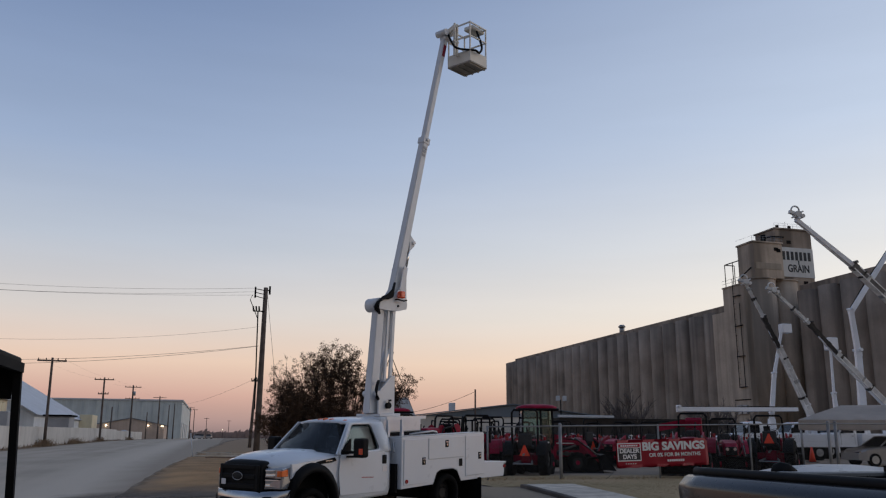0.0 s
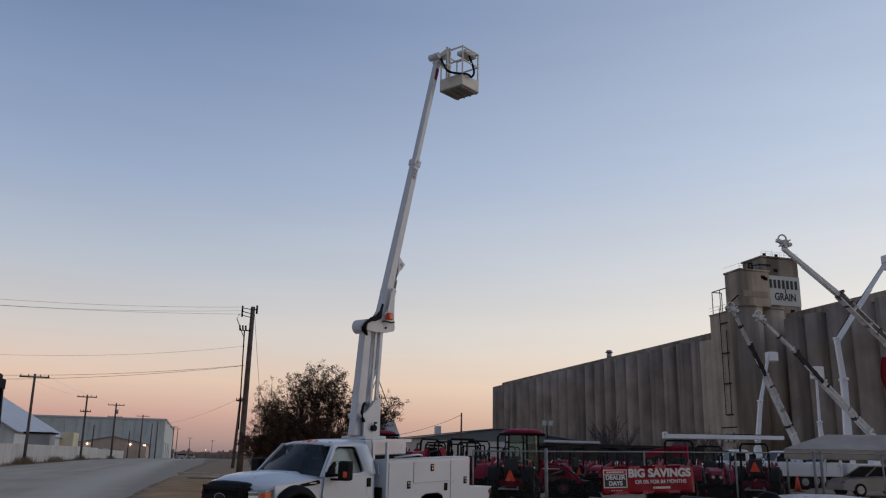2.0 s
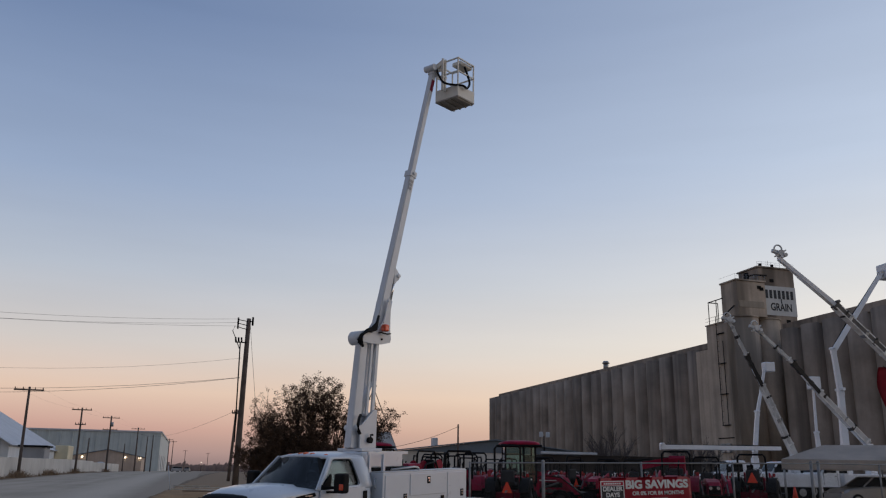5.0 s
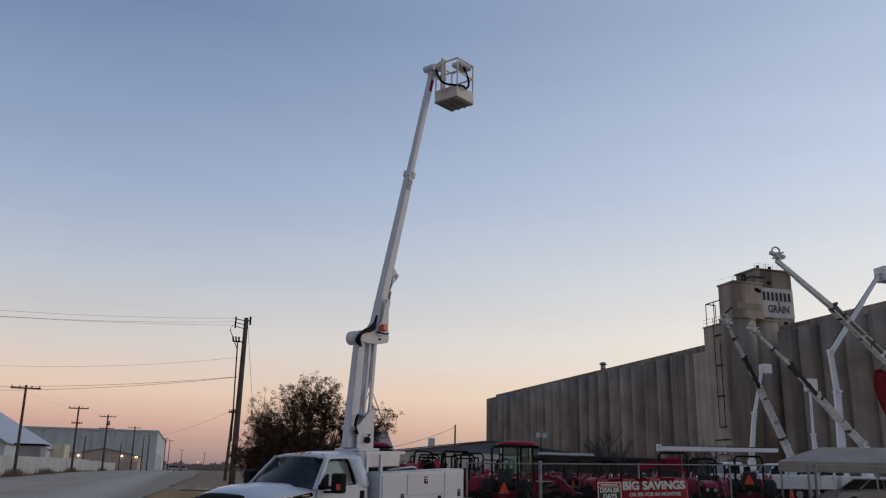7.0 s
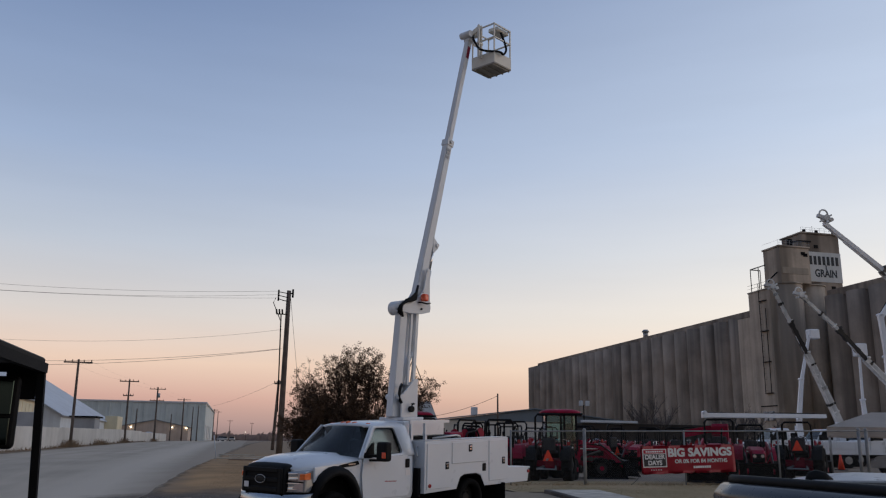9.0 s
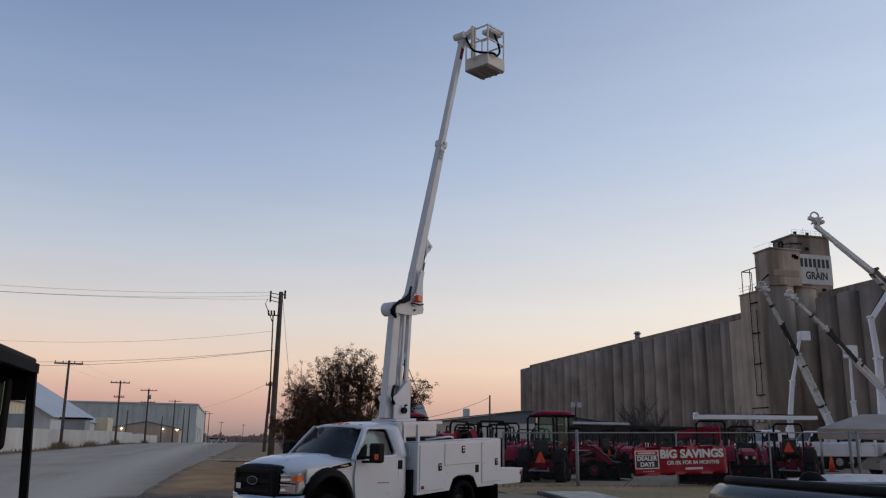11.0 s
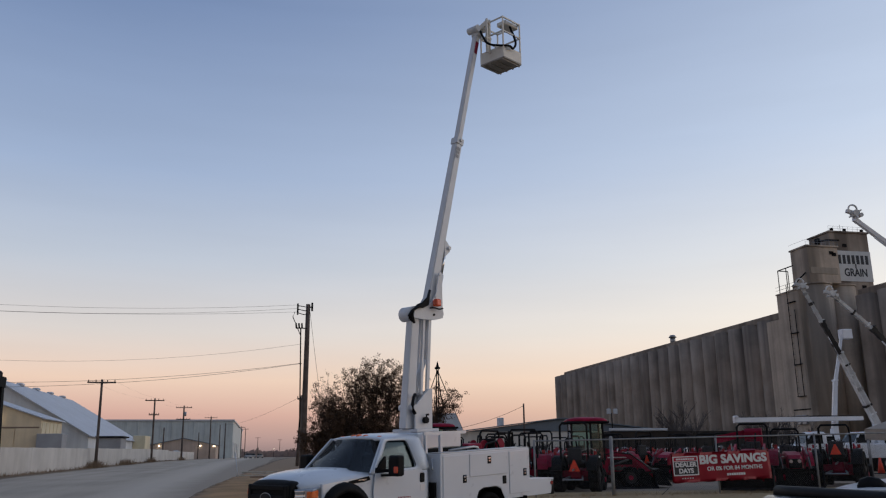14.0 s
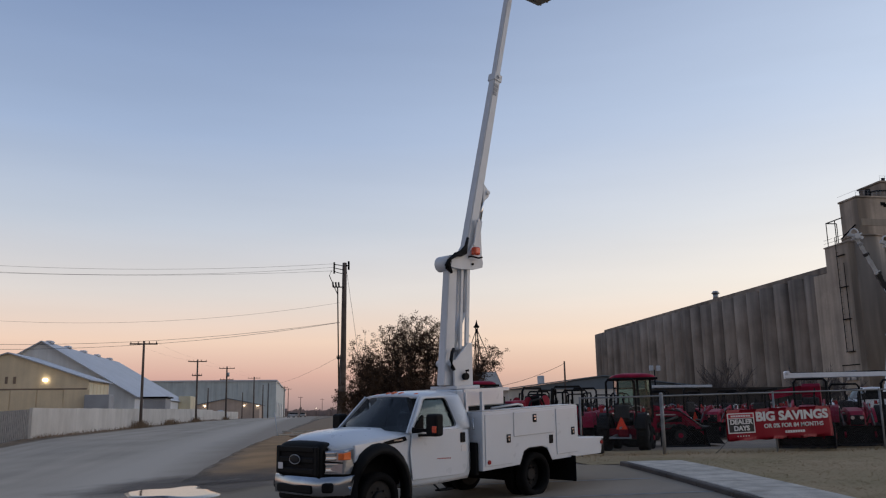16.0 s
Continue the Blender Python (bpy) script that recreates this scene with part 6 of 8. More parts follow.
BX0, BX1, BZ0, BZ1 = 12.66, 16.04, 0.825, 1.705
banner = thing("sale_banner", "red vinyl sale banner with white print tied to the fence", "banner", pose((BX0 + BX1) / 2, FY - 0.06, (BZ0 + BZ1) / 2, 90, 0, 0) @ pose(0, 0, 0, 0, 0, 1.8))
bm = B()
BW, BH = BX1 - BX0, BZ1 - BZ0
rows_ = []
for j in range(9):
    v = j / 8 - 0.5
    rows_.append([bm.verts.new(((i / 32 - 0.5) * BW, v * BH - 0.012 * math.sin(i * 1.2) * (0.5 - v), 0.012 * math.sin(i * 0.7 + v * 3))) for i in range(33)])
for a, b in zip(rows_, rows_[1:]):
    for i in range(32):
        bm.faces.new((a[i], a[i + 1], b[i + 1], b[i])).smooth = True
bmesh.ops.solidify(bm, geom=bm.faces[:], thickness=0.004)
part("vinyl", bm, BANRED, banner)
up_ = 0.022
lettering("headline", "BIG SAVINGS", 0.355, BANWHT, banner, pose(0.405, 0.205, up_), bold=0.004, squeeze=1.13, heavy=0.010)
lettering("subline", "OR 0% FOR 84 MONTHS", 0.168, BANWHT, banner, pose(0.435, -0.065, up_), bold=0.001, squeeze=1.05, heavy=0.0028)
for i in range(8):
    bm = B()
    box(bm, 0.14 + i * 0.08, 0.14 + i * 0.08 + 0.064, -0.285, -0.215, up_ - 0.004, up_ + 0.002)
    part("brand_bar", bm, BANWHT, banner)
bm = B()
box(bm, -1.645, -0.80, -0.23, 0.345, up_ - 0.006, up_ - 0.002)
part("badge_frame", bm, BANWHT, banner)
bm = B()
box(bm, -1.61, -0.835, -0.195, 0.185, up_ - 0.002, up_ + 0.002)
part("badge_panel", bm, BANBLK, banner)
bm = B()
box(bm, -1.61, -0.835, 0.205, 0.315, up_ - 0.002, up_ + 0.002)
part("badge_strip", bm, BANRED, banner)
for i in range(8):
    bm = B()
    box(bm, -1.53 + i * 0.078, -1.53 + i * 0.078 + 0.062, 0.235, 0.285, up_ + 0.002, up_ + 0.005)
    part("badge_bar", bm, BANWHT, banner)
lettering("badge_word", "DEALER", 0.19, BANWHT, banner, pose(-1.222, 0.09, up_ + 0.004), bold=0.002, squeeze=1.05, heavy=0.005)
lettering("badge_word", "DAYS", 0.19, BANWHT, banner, pose(-1.222, -0.095, up_ + 0.004), bold=0.002, squeeze=1.05, heavy=0.005)
bm = B()
for i in range(5):
    box(bm, -1.38 + i * 0.085, -1.345 + i * 0.085, -0.325, -0.295, up_ - 0.002, up_ + 0.002)
part("small_bars", bm, BANWHT, banner)
bm = B()
tube(bm, [(-BW / 2, -BH / 2 + 0.02, 0), (-BW / 2 - 0.25, -BH / 2 - 0.2, 0.0), (-BW / 2 - 0.5, -BH / 2 - 0.36, 0.02)], 0.008, 5)
part("tie_rope", bm, WIRE, banner)


# ---- boom trucks in the yard ----
def truck_body(t, size=1.0, w=2.3):
    """Medium-duty truck: x forward, front axle at 3.95, service body behind the cab."""
    bm = B()
    box(bm, -3.2, 1.45, -w / 2, w / 2, 0.85, 1.72, 0.03)
    sb = part("service_body", bm, YARDW, t)
    for s in (1, -1):
        for x0, x1, z0 in ((0.62, 1.36, 0.92), (-0.2, 0.56, 0.92), (-1.1, -0.26, 1.22), (-2.3, -1.16, 1.22), (-3.12, -2.36, 0.92)):
            bm = B()
            box(bm, x0, x1, min(s * w / 2, s * (w / 2 + 0.022)), max(s * w / 2, s * (w / 2 + 0.022)), z0, 1.66, 0.008)
            part("compartment_door", bm, YARDW, sb)
    bm = B()
    loft(bm, [[(x, h, z0), (x, h, zw), (x, h * 0.93, z1 - 0.07), (x, h * 0.8, z1), (x, -h * 0.8, z1), (x, -h * 0.93, z1 - 0.07), (x, -h, zw), (x, -h, z0)] for x, h, z0, zw, z1 in
              ((1.72, 1.0, 0.85, 1.7, 2.42), (1.8, 1.02, 0.8, 1.7, 2.5), (2.3, 1.02, 0.8, 1.7, 2.53), (2.66, 1.01, 0.8, 1.7, 2.47), (2.72, 1.01, 0.8, 1.7, 2.40), (3.14, 1.0, 0.8, 1.69, 1.78), (3.2, 0.99, 0.9, 1.6, 1.71))], smooth=False)
    part("cab", bm, YARDW, t)
    bm = B()
    loft(bm, [[(x, h, z0), (x, h, z1 - 0.22), (x, h * 0.93, z1 - 0.08), (x, h * 0.7, z1 - 0.01), (x, 0, z1 + 0.02), (x, -h * 0.7, z1 - 0.01), (x, -h * 0.93, z1 - 0.08), (x, -h, z1 - 0.22), (x, -h, z0)] for x, h, z0, z1 in
              ((3.14, 0.97, 1.0, 1.75), (3.5, 0.92, 1.0, 1.73), (4.1, 0.84, 0.95, 1.66), (4.55, 0.78, 0.9, 1.55), (4.75, 0.72, 0.9, 1.42), (4.84, 0.64, 0.9, 1.25))])
    part("hood", bm, YARDW, t)
    bm = B()
    sheet(bm, [(3.15, -0.90, 1.80), (3.15, 0.90, 1.80), (2.755, 0.80, 2.38), (2.755, -0.80, 2.38)], 0.02)
    part("windshield", bm, GLASS, t)
    bm = B()
    box(bm, 4.72, 4.87, -0.52, 0.52, 0.78, 1.30, 0.03)
    part("front_grille", bm, PLASTIC, t)
    bm = B()
    box(bm, 4.70, 4.98, -1.08, 1.08, 0.48, 0.74, 0.04)
    part("front_bumper", bm, STEELBLK, t)
    bm = B()
    for y in (-0.25, 0.0, 0.25):
        box(bm, 2.35, 2.42, y - 0.03, y + 0.03, 2.515, 2.545, 0.008)
    part("roof_marker", bm, AMBER, t)
    for s in (1, -1):
        bm = B()
        sheet(bm, [(1.98, s * 1.022, 1.76), (3.0, s * 1.012, 1.76), (2.68, s * 0.962, 2.34), (1.98, s * 0.966, 2.34)], 0.012)
        part("side_window", bm, PLASTIC, t)
        bm = B()
        box(bm, 1.90, 1.915, min(s * 1.0, s * 1.024), max(s * 1.0, s * 1.024), 0.92, 1.72)
        box(bm, 3.02, 3.035, min(s * 0.98, s * 1.014), max(s * 0.98, s * 1.014), 0.92, 1.72)
        box(bm, 1.98, 2.14, min(s * 1.015, s * 1.05), max(s * 1.015, s * 1.05), 1.52, 1.56)
        part("door_trim", bm, STEELBLK, t)
        bm = B()
        box(bm, 2.98, 3.10, s * 1.24 - 0.10, s * 1.24 + 0.10, 1.72, 2.12, 0.03)
        beam(bm, (3.04, s * 0.99, 1.75), (3.04, s * 1.2, 1.85), 0.03, 0.03)
        part("wing_mirror", bm, PLASTIC, t)
        bm = B()
        box(bm, 4.66, 4.84, min(s * 0.56, s * 0.80), max(s * 0.56, s * 0.80), 1.0, 1.22, 0.03)
        part("headlight", bm, HEADL, t)
        bm = B()
        cyl(bm, (3.95, s * 0.60, 0.55), (3.95, s * 0.97, 0.55), 0.60, n=24)
        part("wheel_well", bm, STEELBLK, t)
        bm = B()
        loft(bm, [[(3.95 + r * math.cos(a), y, 0.55 + r * math.sin(a)) for r, y in ((0.78, s * 0.78), (0.74, s * 1.04), (0.70, s * 1.12), (0.60, s * 1.12), (0.60, s * 0.78))] for a in (radians(-12 + 204 * k / 14) for k in range(15))])
        part("front_fender", bm, YARDW, t)
        bm = B()
        prism(bm, [(3.35, 1.30), (4.05, 1.44), (4.12, 1.39), (3.4, 1.22)], min(s * 0.86, s * 0.955), max(s * 0.86, s * 0.955), "y")
        part("hood_vent", bm, PLASTIC, t)
        for x, y0, y1 in ((3.95, 0.80, 1.08), (-1.9, 0.62, 1.12)):
            bm = B()
            cyl(bm, (x, s * y0, 0.5), (x, s * y1, 0.5), 0.5, n=22)
            wh = part("wheel", bm, RUBBER, t)
            bm = B()
            cyl(bm, (x, s * (y1 - 0.02), 0.5), (x, s * (y1 + 0.012), 0.5), 0.27, 0.24, n=16)
            part("rim", bm, GALV, wh)
    bm = B()
    box(bm, -3.1, 4.6, -0.45, 0.45, 0.5, 0.85)
    part("chassis", bm, STEELBLK, t)
    for o in t.children_recursive:
        o.data.transform(Matrix.Scale(size, 4))


def boom_truck(label, x, y, yaw, sections, size=0.95):
    """sections: (start, end, width, width at the end, material) in world metres."""
    t = thing("boom_truck", label, "boom truck", pose(x, y, ground_z(x, y), 0, 0, yaw), "boom trucks in the yard")
    truck_body(t, size)
    inv = t.matrix_world.inverted()
    first = Vector(sections[0][0])
    bm = B()
    beam(bm, inv @ Vector((first.x, first.y, ground_z(x, y) + 0.8)), inv @ first, 0.6, 0.6, up=(1, 0, 0), w2=0.45, h2=0.45)
    part("turret", bm, YARDW, t)
    for a, b, w0, w1, m in sections:
        a_, b_ = inv @ Vector(a), inv @ Vector(b)
        bm = B()
        beam(bm, a_, b_, w0, w0 * 1.1, up=(0.3, 1, 0.1), w2=w1, h2=w1 * 1.1)
        part("boom_section", bm, m, t)
        bm = B()
        d = (b_ - a_).normalized()
        beam(bm, b_ - d * 0.2, b_ + d * 0.12, w1 * (1.1 if m is YARDW else 1.3), w1 * (1.2 if m is YARDW else 1.35), up=(0.3, 1, 0.1))
        cyl(bm, b_ + Vector((0, -w1 * 1.2, w1 * 0.7)), b_ + Vector((0, w1 * 1.2, w1 * 0.7)), w1 * 0.32, n=8)
        part("boom_joint", bm, m, t)
        for q in (() if m is YARDW else (0.35, 0.75)):
            bm = B()
            c = a_.lerp(b_, q)
            w = w0 + (w1 - w0) * q
            beam(bm, c - d * 0.12, c + d * 0.12, w * 1.18, w * 1.28, up=(0.3, 1, 0.1))
            part("boom_strap", bm, m, t)
        bm = B()
        off2 = Vector((0, -w0 * 0.45, w0 * 0.62))
        tube(bm, [a_ + off2, a_.lerp(b_, 0.33) + off2 * 1.3, a_.lerp(b_, 0.66) + off2 * 0.9, b_ + off2 * (w1 / w0)], 0.035, 5)
        part("boom_hose", bm, PLASTIC, t)
        if w0 > 0.25:
            bm = B()
            off = Vector((0, 0, -w0 * 0.75))
            cyl(bm, a_ + off + d * 0.3, a_ + off * 0.9 + (b_ - a_) * 0.7, 0.07, n=8)
            part("boom_cylinder", bm, YARDW, t)
        if m is GREYB or m is TRUSSB:
            n = d.cross(Vector((0, 1, 0))).normalized()
            if w0 > 0.3:
                for sgn, mm in ((1, PALEB), (-1, PALEB)):
                    bm = B()
                    o0, o1 = n * (sgn * w0 * 0.52), n * (sgn * w1 * 0.52)
                    beam(bm, a_ + o0 - Vector((0, 0.02, 0)), b_ + o1 - Vector((0, 0.02, 0)), w0 * 1.15, 0.07, up=tuple(n))
                    part("boom_rail", bm, mm, t)
            steps_ = max(3, int((b_ - a_).length / 0.9))
            for k in range(steps_):
                f_ = (k + 0.5 + 0.3 * math.sin(k * 2.7 + a_.x)) / steps_
                c = a_.lerp(b_, f_)
                w = w0 + (w1 - w0) * f_
                lx = 0.05 + 0.07 * (math.sin(k * 4.1 + a_.z) ** 2)
                bm = B()
                beam(bm, c - d * lx, c + d * lx, w * 1.22, w * (1.2 + 0.35 * (k % 2)), up=tuple(n))
                cyl(bm, c + n * w * 0.5 + Vector((0, -w * 0.9, 0)), c + n * w * 0.5 + Vector((0, w * 0.9, 0)), 0.06, n=8)
                part("boom_bracket", bm, (PALEB, DARKB, GALV)[k % 3], t)
    return t, inv


GREYB = mat("dirty_grey_boom_paint", (0.70, 0.69, 0.665), 0.5, 0, 0.2, 1.5, 20)
PALEB = mat("chipped_pale_boom_paint", (0.82, 0.81, 0.78), 0.5, 0, 0.2, 2.5, 20)
TRUSSB = mat("shadowed_boom_core", (0.14, 0.13, 0.12), 0.6, 0, 0.2, 2, 20)
DARKB = mat("dark_boom_insert", (0.02, 0.018, 0.017), 0.5, 0, 0.15, 2, 20)
t1, i1 = boom_truck("white boom truck with raised grey and black telescopic boom", 41.67, 50.25, 170, [((40.6, 50, 3.4), (38.5, 50, 7.96), 0.34, 0.28, GREYB), ((38.5, 50, 7.96), (37.4, 50, 10.1), 0.27, 0.25, DARKB), ((37.4, 50, 10.1), (36.1, 50, 12.6), 0.22, 0.17, GREYB)])
t2, i2 = boom_truck("white crane truck with long raised lattice-grey boom", 43.08, 47.67, 178, [((45.2, 48, 4.2), (41.6, 48, 7.5), 0.34, 0.28, GREYB), ((41.6, 48, 7.5), (39.6, 48, 9.5), 0.27, 0.25, DARKB), ((39.6, 48, 9.5), (36.9, 48, 11.7), 0.22, 0.17, GREYB)])
t3, i3 = boom_truck("white digger truck with a long diagonal boom", 47.5, 40, 175, [((46.5, 40, 3.6), (36.46, 40, 11.86), 0.38, 0.31, TRUSSB), ((36.46, 40, 11.86), (32.8, 40, 14.4), 0.27, 0.21, YARDW)])
t4, i4 = boom_truck("white knuckle-boom truck with a folded upper arm", 48.0, 52, 175, [((46.8, 52, 3.4), (46.95, 52, 8.1), 0.5, 0.40, YARDW), ((46.95, 52, 8.1), (46.7, 52, 11.3), 0.36, 0.32, YARDW), ((46.7, 52, 11.3), (52.2, 52, 17.9), 0.36, 0.26, YARDW)])
t5, i5 = boom_truck("white bucket truck with a steep white boom", 46.0, 60, 175, [((44.8, 60, 3.4), (45.4, 60, 7.0), 0.36, 0.3, YARDW), ((45.4, 60, 7.0), (46.5, 60, 10.8), 0.26, 0.2, YARDW)])
t6, i6 = boom_truck("white bucket truck with an upright slim boom", 49.0, 56, 175, [((47.9, 56, 3.4), (47.8, 56, 5.2), 0.36, 0.26, YARDW), ((47.8, 56, 5.2), (47.9, 56, 8.9), 0.18, 0.15, YARDW)])
t7, i7 = boom_truck("white bucket truck with its long boom stowed level", 34.49, 45.2, 166, [((33.91, 45.35, 2.3), (33.91, 45.35, 3.2), 0.3, 0.26, YARDW), ((35.47, 44.9, 3.57), (27.91, 46.3, 3.51), 0.22, 0.27, YARDW)], 0.92)
for t_, inv_, p, w, d, h in ((t5, i5, (46.9, 60, 11.0), 0.9, 0.7, 0.8), (t6, i6, (48.0, 56, 9.3), 0.9, 0.7, 1.0), (t4, i4, (53.0, 52, 18.1), 1.3, 1.2, 1.2)):
    bm = B()
    q = inv_ @ Vector(p)
    box(bm, q.x - w / 2, q.x + w / 2, q.y - d / 2, q.y + d / 2, q.z - h / 2, q.z + h / 2, 0.06)
    part("bucket", bm, YARDW, t_, "white fibreglass bucket")
for t_, inv_, p in ((t1, i1, (36.1, 50, 12.7)), (t2, i2, (36.8, 48, 11.8)), (t3, i3, (32.8, 40, 14.8))):
    bm = B()
    q = inv_ @ Vector(p)
    tube(bm, [(q.x + 0.1 + 0.26 * math.cos(a), q.y, q.z + 0.25 + 0.26 * math.sin(a)) for a in (radians(-60 + 300 * i / 14) for i in range(15))], 0.05, 6)
    cyl(bm, (q.x, q.y - 0.2, q.z), (q.x, q.y + 0.2, q.z), 0.2, n=14)
    beam(bm, (q.x, q.y, q.z), (q.x + 0.5, q.y, q.z + 0.15), 0.2, 0.2)
    cyl(bm, (q.x - 0.25, q.y - 0.25, q.z - 0.12), (q.x - 0.25, q.y + 0.25, q.z - 0.12), 0.12, n=12)
    beam(bm, (q.x - 0.35, q.y, q.z + 0.2), (q.x + 0.3, q.y, q.z - 0.2), 0.28, 0.08)
    part("sheave_head", bm, GREYB, t_, "grey sheave and pole claw at the boom tip")

# canopy over a parked car
can = thing("carport_canopy", "tan canvas hip-roofed canopy on slim steel posts", "canopy", pose(34.4, 35.5, ground_z(32.8, 36.7), 0, 0, -38))
gc = ground_z(32.8, 36.7)
CW, CD, CZ, CP, CB = 5.0, 2.2, 2.72 - gc, 3.50 - gc, 2.25 - gc
bm = B()
rows_ = []
for f, z in ((1.0, CB), (1.0, CZ), (0.86, CZ + 0.14 * (CP - CZ)), (0.6, CZ + 0.42 * (CP - CZ)), (0.28, CZ + 0.75 * (CP - CZ)), (0.02, CP)):
    q = []
    for i in range(40):
        u = i / 10
        ex, ey = ((-1 + 2 * (u % 1), -1), (1, -1 + 2 * (u % 1)), (1 - 2 * (u % 1), 1), (-1, 1 - 2 * (u % 1)))[int(u)]
        sag = 0.03 * math.sin(math.pi * (u % 1)) if f > 0.9 else 0.0
        q.append(bm.verts.new((ex * (CW - CD * (1 - f)), ey * CD * f, z - (sag if z == CZ else 0.05 * math.sin(i * 1.57) ** 2 if z == CB else 0))))
    rows_.append(q)
for a, b in zip(rows_, rows_[1:]):
    for i in range(40):
        bm.faces.new((a[i], a[(i + 1) % 40], b[(i + 1) % 40], b[i]))
bmesh.ops.solidify(bm, geom=bm.faces[:], thickness=-0.015)
part("canvas_roof", bm, CANVAS, can)
for x in (-CW + 0.1, 0, CW - 0.1):
    for y in (-CD + 0.1, CD - 0.1):
        bm = B()
        cyl(bm, (x, y, 0), (x, y, CZ), 0.045, n=8)
        part("canopy_post", bm, GALV, can)


# ---- left side of the street ----
wall = thing("street_wall", "long whitewashed wall of stained precast panels along the street", "wall", kind="structure")
WX, PAN = -15.8, 4.88
bm = B()
box(bm, -0.09, 0.09, 0.004, PAN - 0.004, -0.25, 1.80, 0.006)
panel = part("panel", bm, WALLW, wall)
rnd = random.Random(8)
y = 56.0
first = True
while y < 205:
    gz = ground_z(WX, y + PAN / 2)
    m = pose(WX + rnd.uniform(-0.008, 0.008), y, gz + rnd.uniform(-0.012, 0.012) - (0.15 if y > 150 else 0), rnd.uniform(-0.1, 0.1), rnd.uniform(-0.2, 0.2), 0)
    if first:
        panel.matrix_basis, first = m, False
    else:
        again(panel, m)
    y += PAN
bm = B()
for k in range(60):
    y = 46.5 + k * 0.155
    z = ground_z(WX, y)
    box(bm, WX - 0.02 - 0.03 * (k % 2), WX + 0.02 - 0.03 * (k % 2), y, y + 0.16, z + 0.05, z + 1.75)
gate = tagged(obj("sheet_metal_gate", bm, GALV), "grey corrugated sheet-metal gate beside the wall", "gate", "", "structure")
bm = B()
for k in range(34):
    y = 20 + k * 0.78
    box(bm, WX - 0.05, WX + 0.0, y, y + 0.77, ground_z(WX, y) + 0.02, ground_z(WX, y) + 1.6)
tagged(obj("near_street_wall", bm, WALLW), "pale boundary wall further down the street", "wall", "", "structure")


# tan hangar
hangar = thing("tan_hangar", "tan metal hangar with gable front and sliding doors", "hangar")
hx0, hx1, hy0, hy1, hz, ha = -53.4, -30.9, 130.0, 142.6, 7.15, 11.05
mid = (hx0 + hx1) / 2
bm = B()
prism(bm, [(hx0, 0.5), (hx0, hz), (mid, ha), (hx1, hz), (hx1, 0.5)], hy0, hy1, "y")
part("wall", bm, TAN, hangar)
bm = B()
for s, xe in ((-1, hx0), (1, hx1)):
    beam(bm, (mid, (hy0 + hy1) / 2, ha + 0.1), (xe + s * 0.5, (hy0 + hy1) / 2, hz - 0.05), hy1 - hy0 + 0.8, 0.14)
part("roof", bm, ROOFW, hangar)
bm = B()
box(bm, hx0 + 1, hx1 - 0.2, hy0 - 0.12, hy0 - 0.02, 5.78, 6.0)
part("door_track", bm, TANB, hangar)
for k in range(6):
    bm = B()
    box(bm, hx0 + 1.2 + k * 3.6, hx0 + 1.2 + k * 3.6 + 3.5, hy0 - 0.10 - 0.05 * (k % 2), hy0 - 0.02, 0.8, 5.78, 0.03)
    part("sliding_door", bm, TAN, hangar)
for k in range(5):
    bm = B()
    box(bm, hx1 - 0.02, hx1 + 0.06, hy0 + 0.6 + k * 2.2, hy0 + 2.3 + k * 2.2, 4.4, 6.7, 0.02)
    part("side_panel", bm, CREAM, hangar)
bm = B()
for k in range(4):
    box(bm, -44.5 + k * 1.1, -44.15 + k * 1.1, hy0 - 0.08, hy0 - 0.01, 6.7, 7.7)
part("sign_bars", bm, TANB, hangar)
bm = B()
box(bm, -37.1, -36.5, hy0 - 0.5, hy0 - 0.1, 7.02, 7.36, 0.05)
fl = part("floodlight", bm, LAMP, hangar, "lit wall floodlight")
bm = B()
box(bm, -31.0, -27.6, 128.5, 131.5, 0.5, 5.0, 0.05)
lt = tagged(obj("grey_lean_to", bm, GREYM), "grey sheet-metal lean-to beside the hangar", "shed")
# white warehouse with long roof
wh = thing("white_gable_warehouse", "large white metal warehouse with a long gabled roof", "warehouse")
WRX, WEX, WEZ, WRZ = -43.64, 15.4, 5.25, 14.4
bm = B()
prism(bm, [(WRX - WEX, 0.5), (WRX - WEX, WEZ), (WRX, WRZ), (WRX + WEX, WEZ), (WRX + WEX, 0.5)], 150, 207, "y")
part("wall", bm, GABLEW, wh)
for s in (-1, 1):
    bm = B()
    beam(bm, (WRX, 178.5, WRZ + 0.12), (WRX + s * (WEX + 0.5), 178.5, WEZ - 0.2), 58.5, 0.16)
    rf = part("roof", bm, ROOFW, wh)
    for k in range(23):
        bm = B()
        yk = 150.5 + k * 2.5
        beam(bm, (WRX, yk, WRZ + 0.20), (WRX + s * (WEX + 0.5), yk, WEZ - 0.12), 0.05, 0.04)
        part("roof_rib", bm, ROOFW, rf)
for k in range(5):
    bm = B()
    yk = 154 + k * 11
    box(bm, WRX - 0.6, WRX + 0.6, yk - 0.9, yk + 0.9, WRZ + 0.05, WRZ + 0.55, 0.2)
    part("ridge_vent", bm, ROOFW, wh)
bm = B()
box(bm, -28.2, -25.6, 198, 206.5, 0.5, 6.3, 0.05)
part("cream_annex", bm, CREAM, wh)
bm = B()
box(bm, -19.8, -17.1, 112, 116, 0.6, 4.05, 0.04)
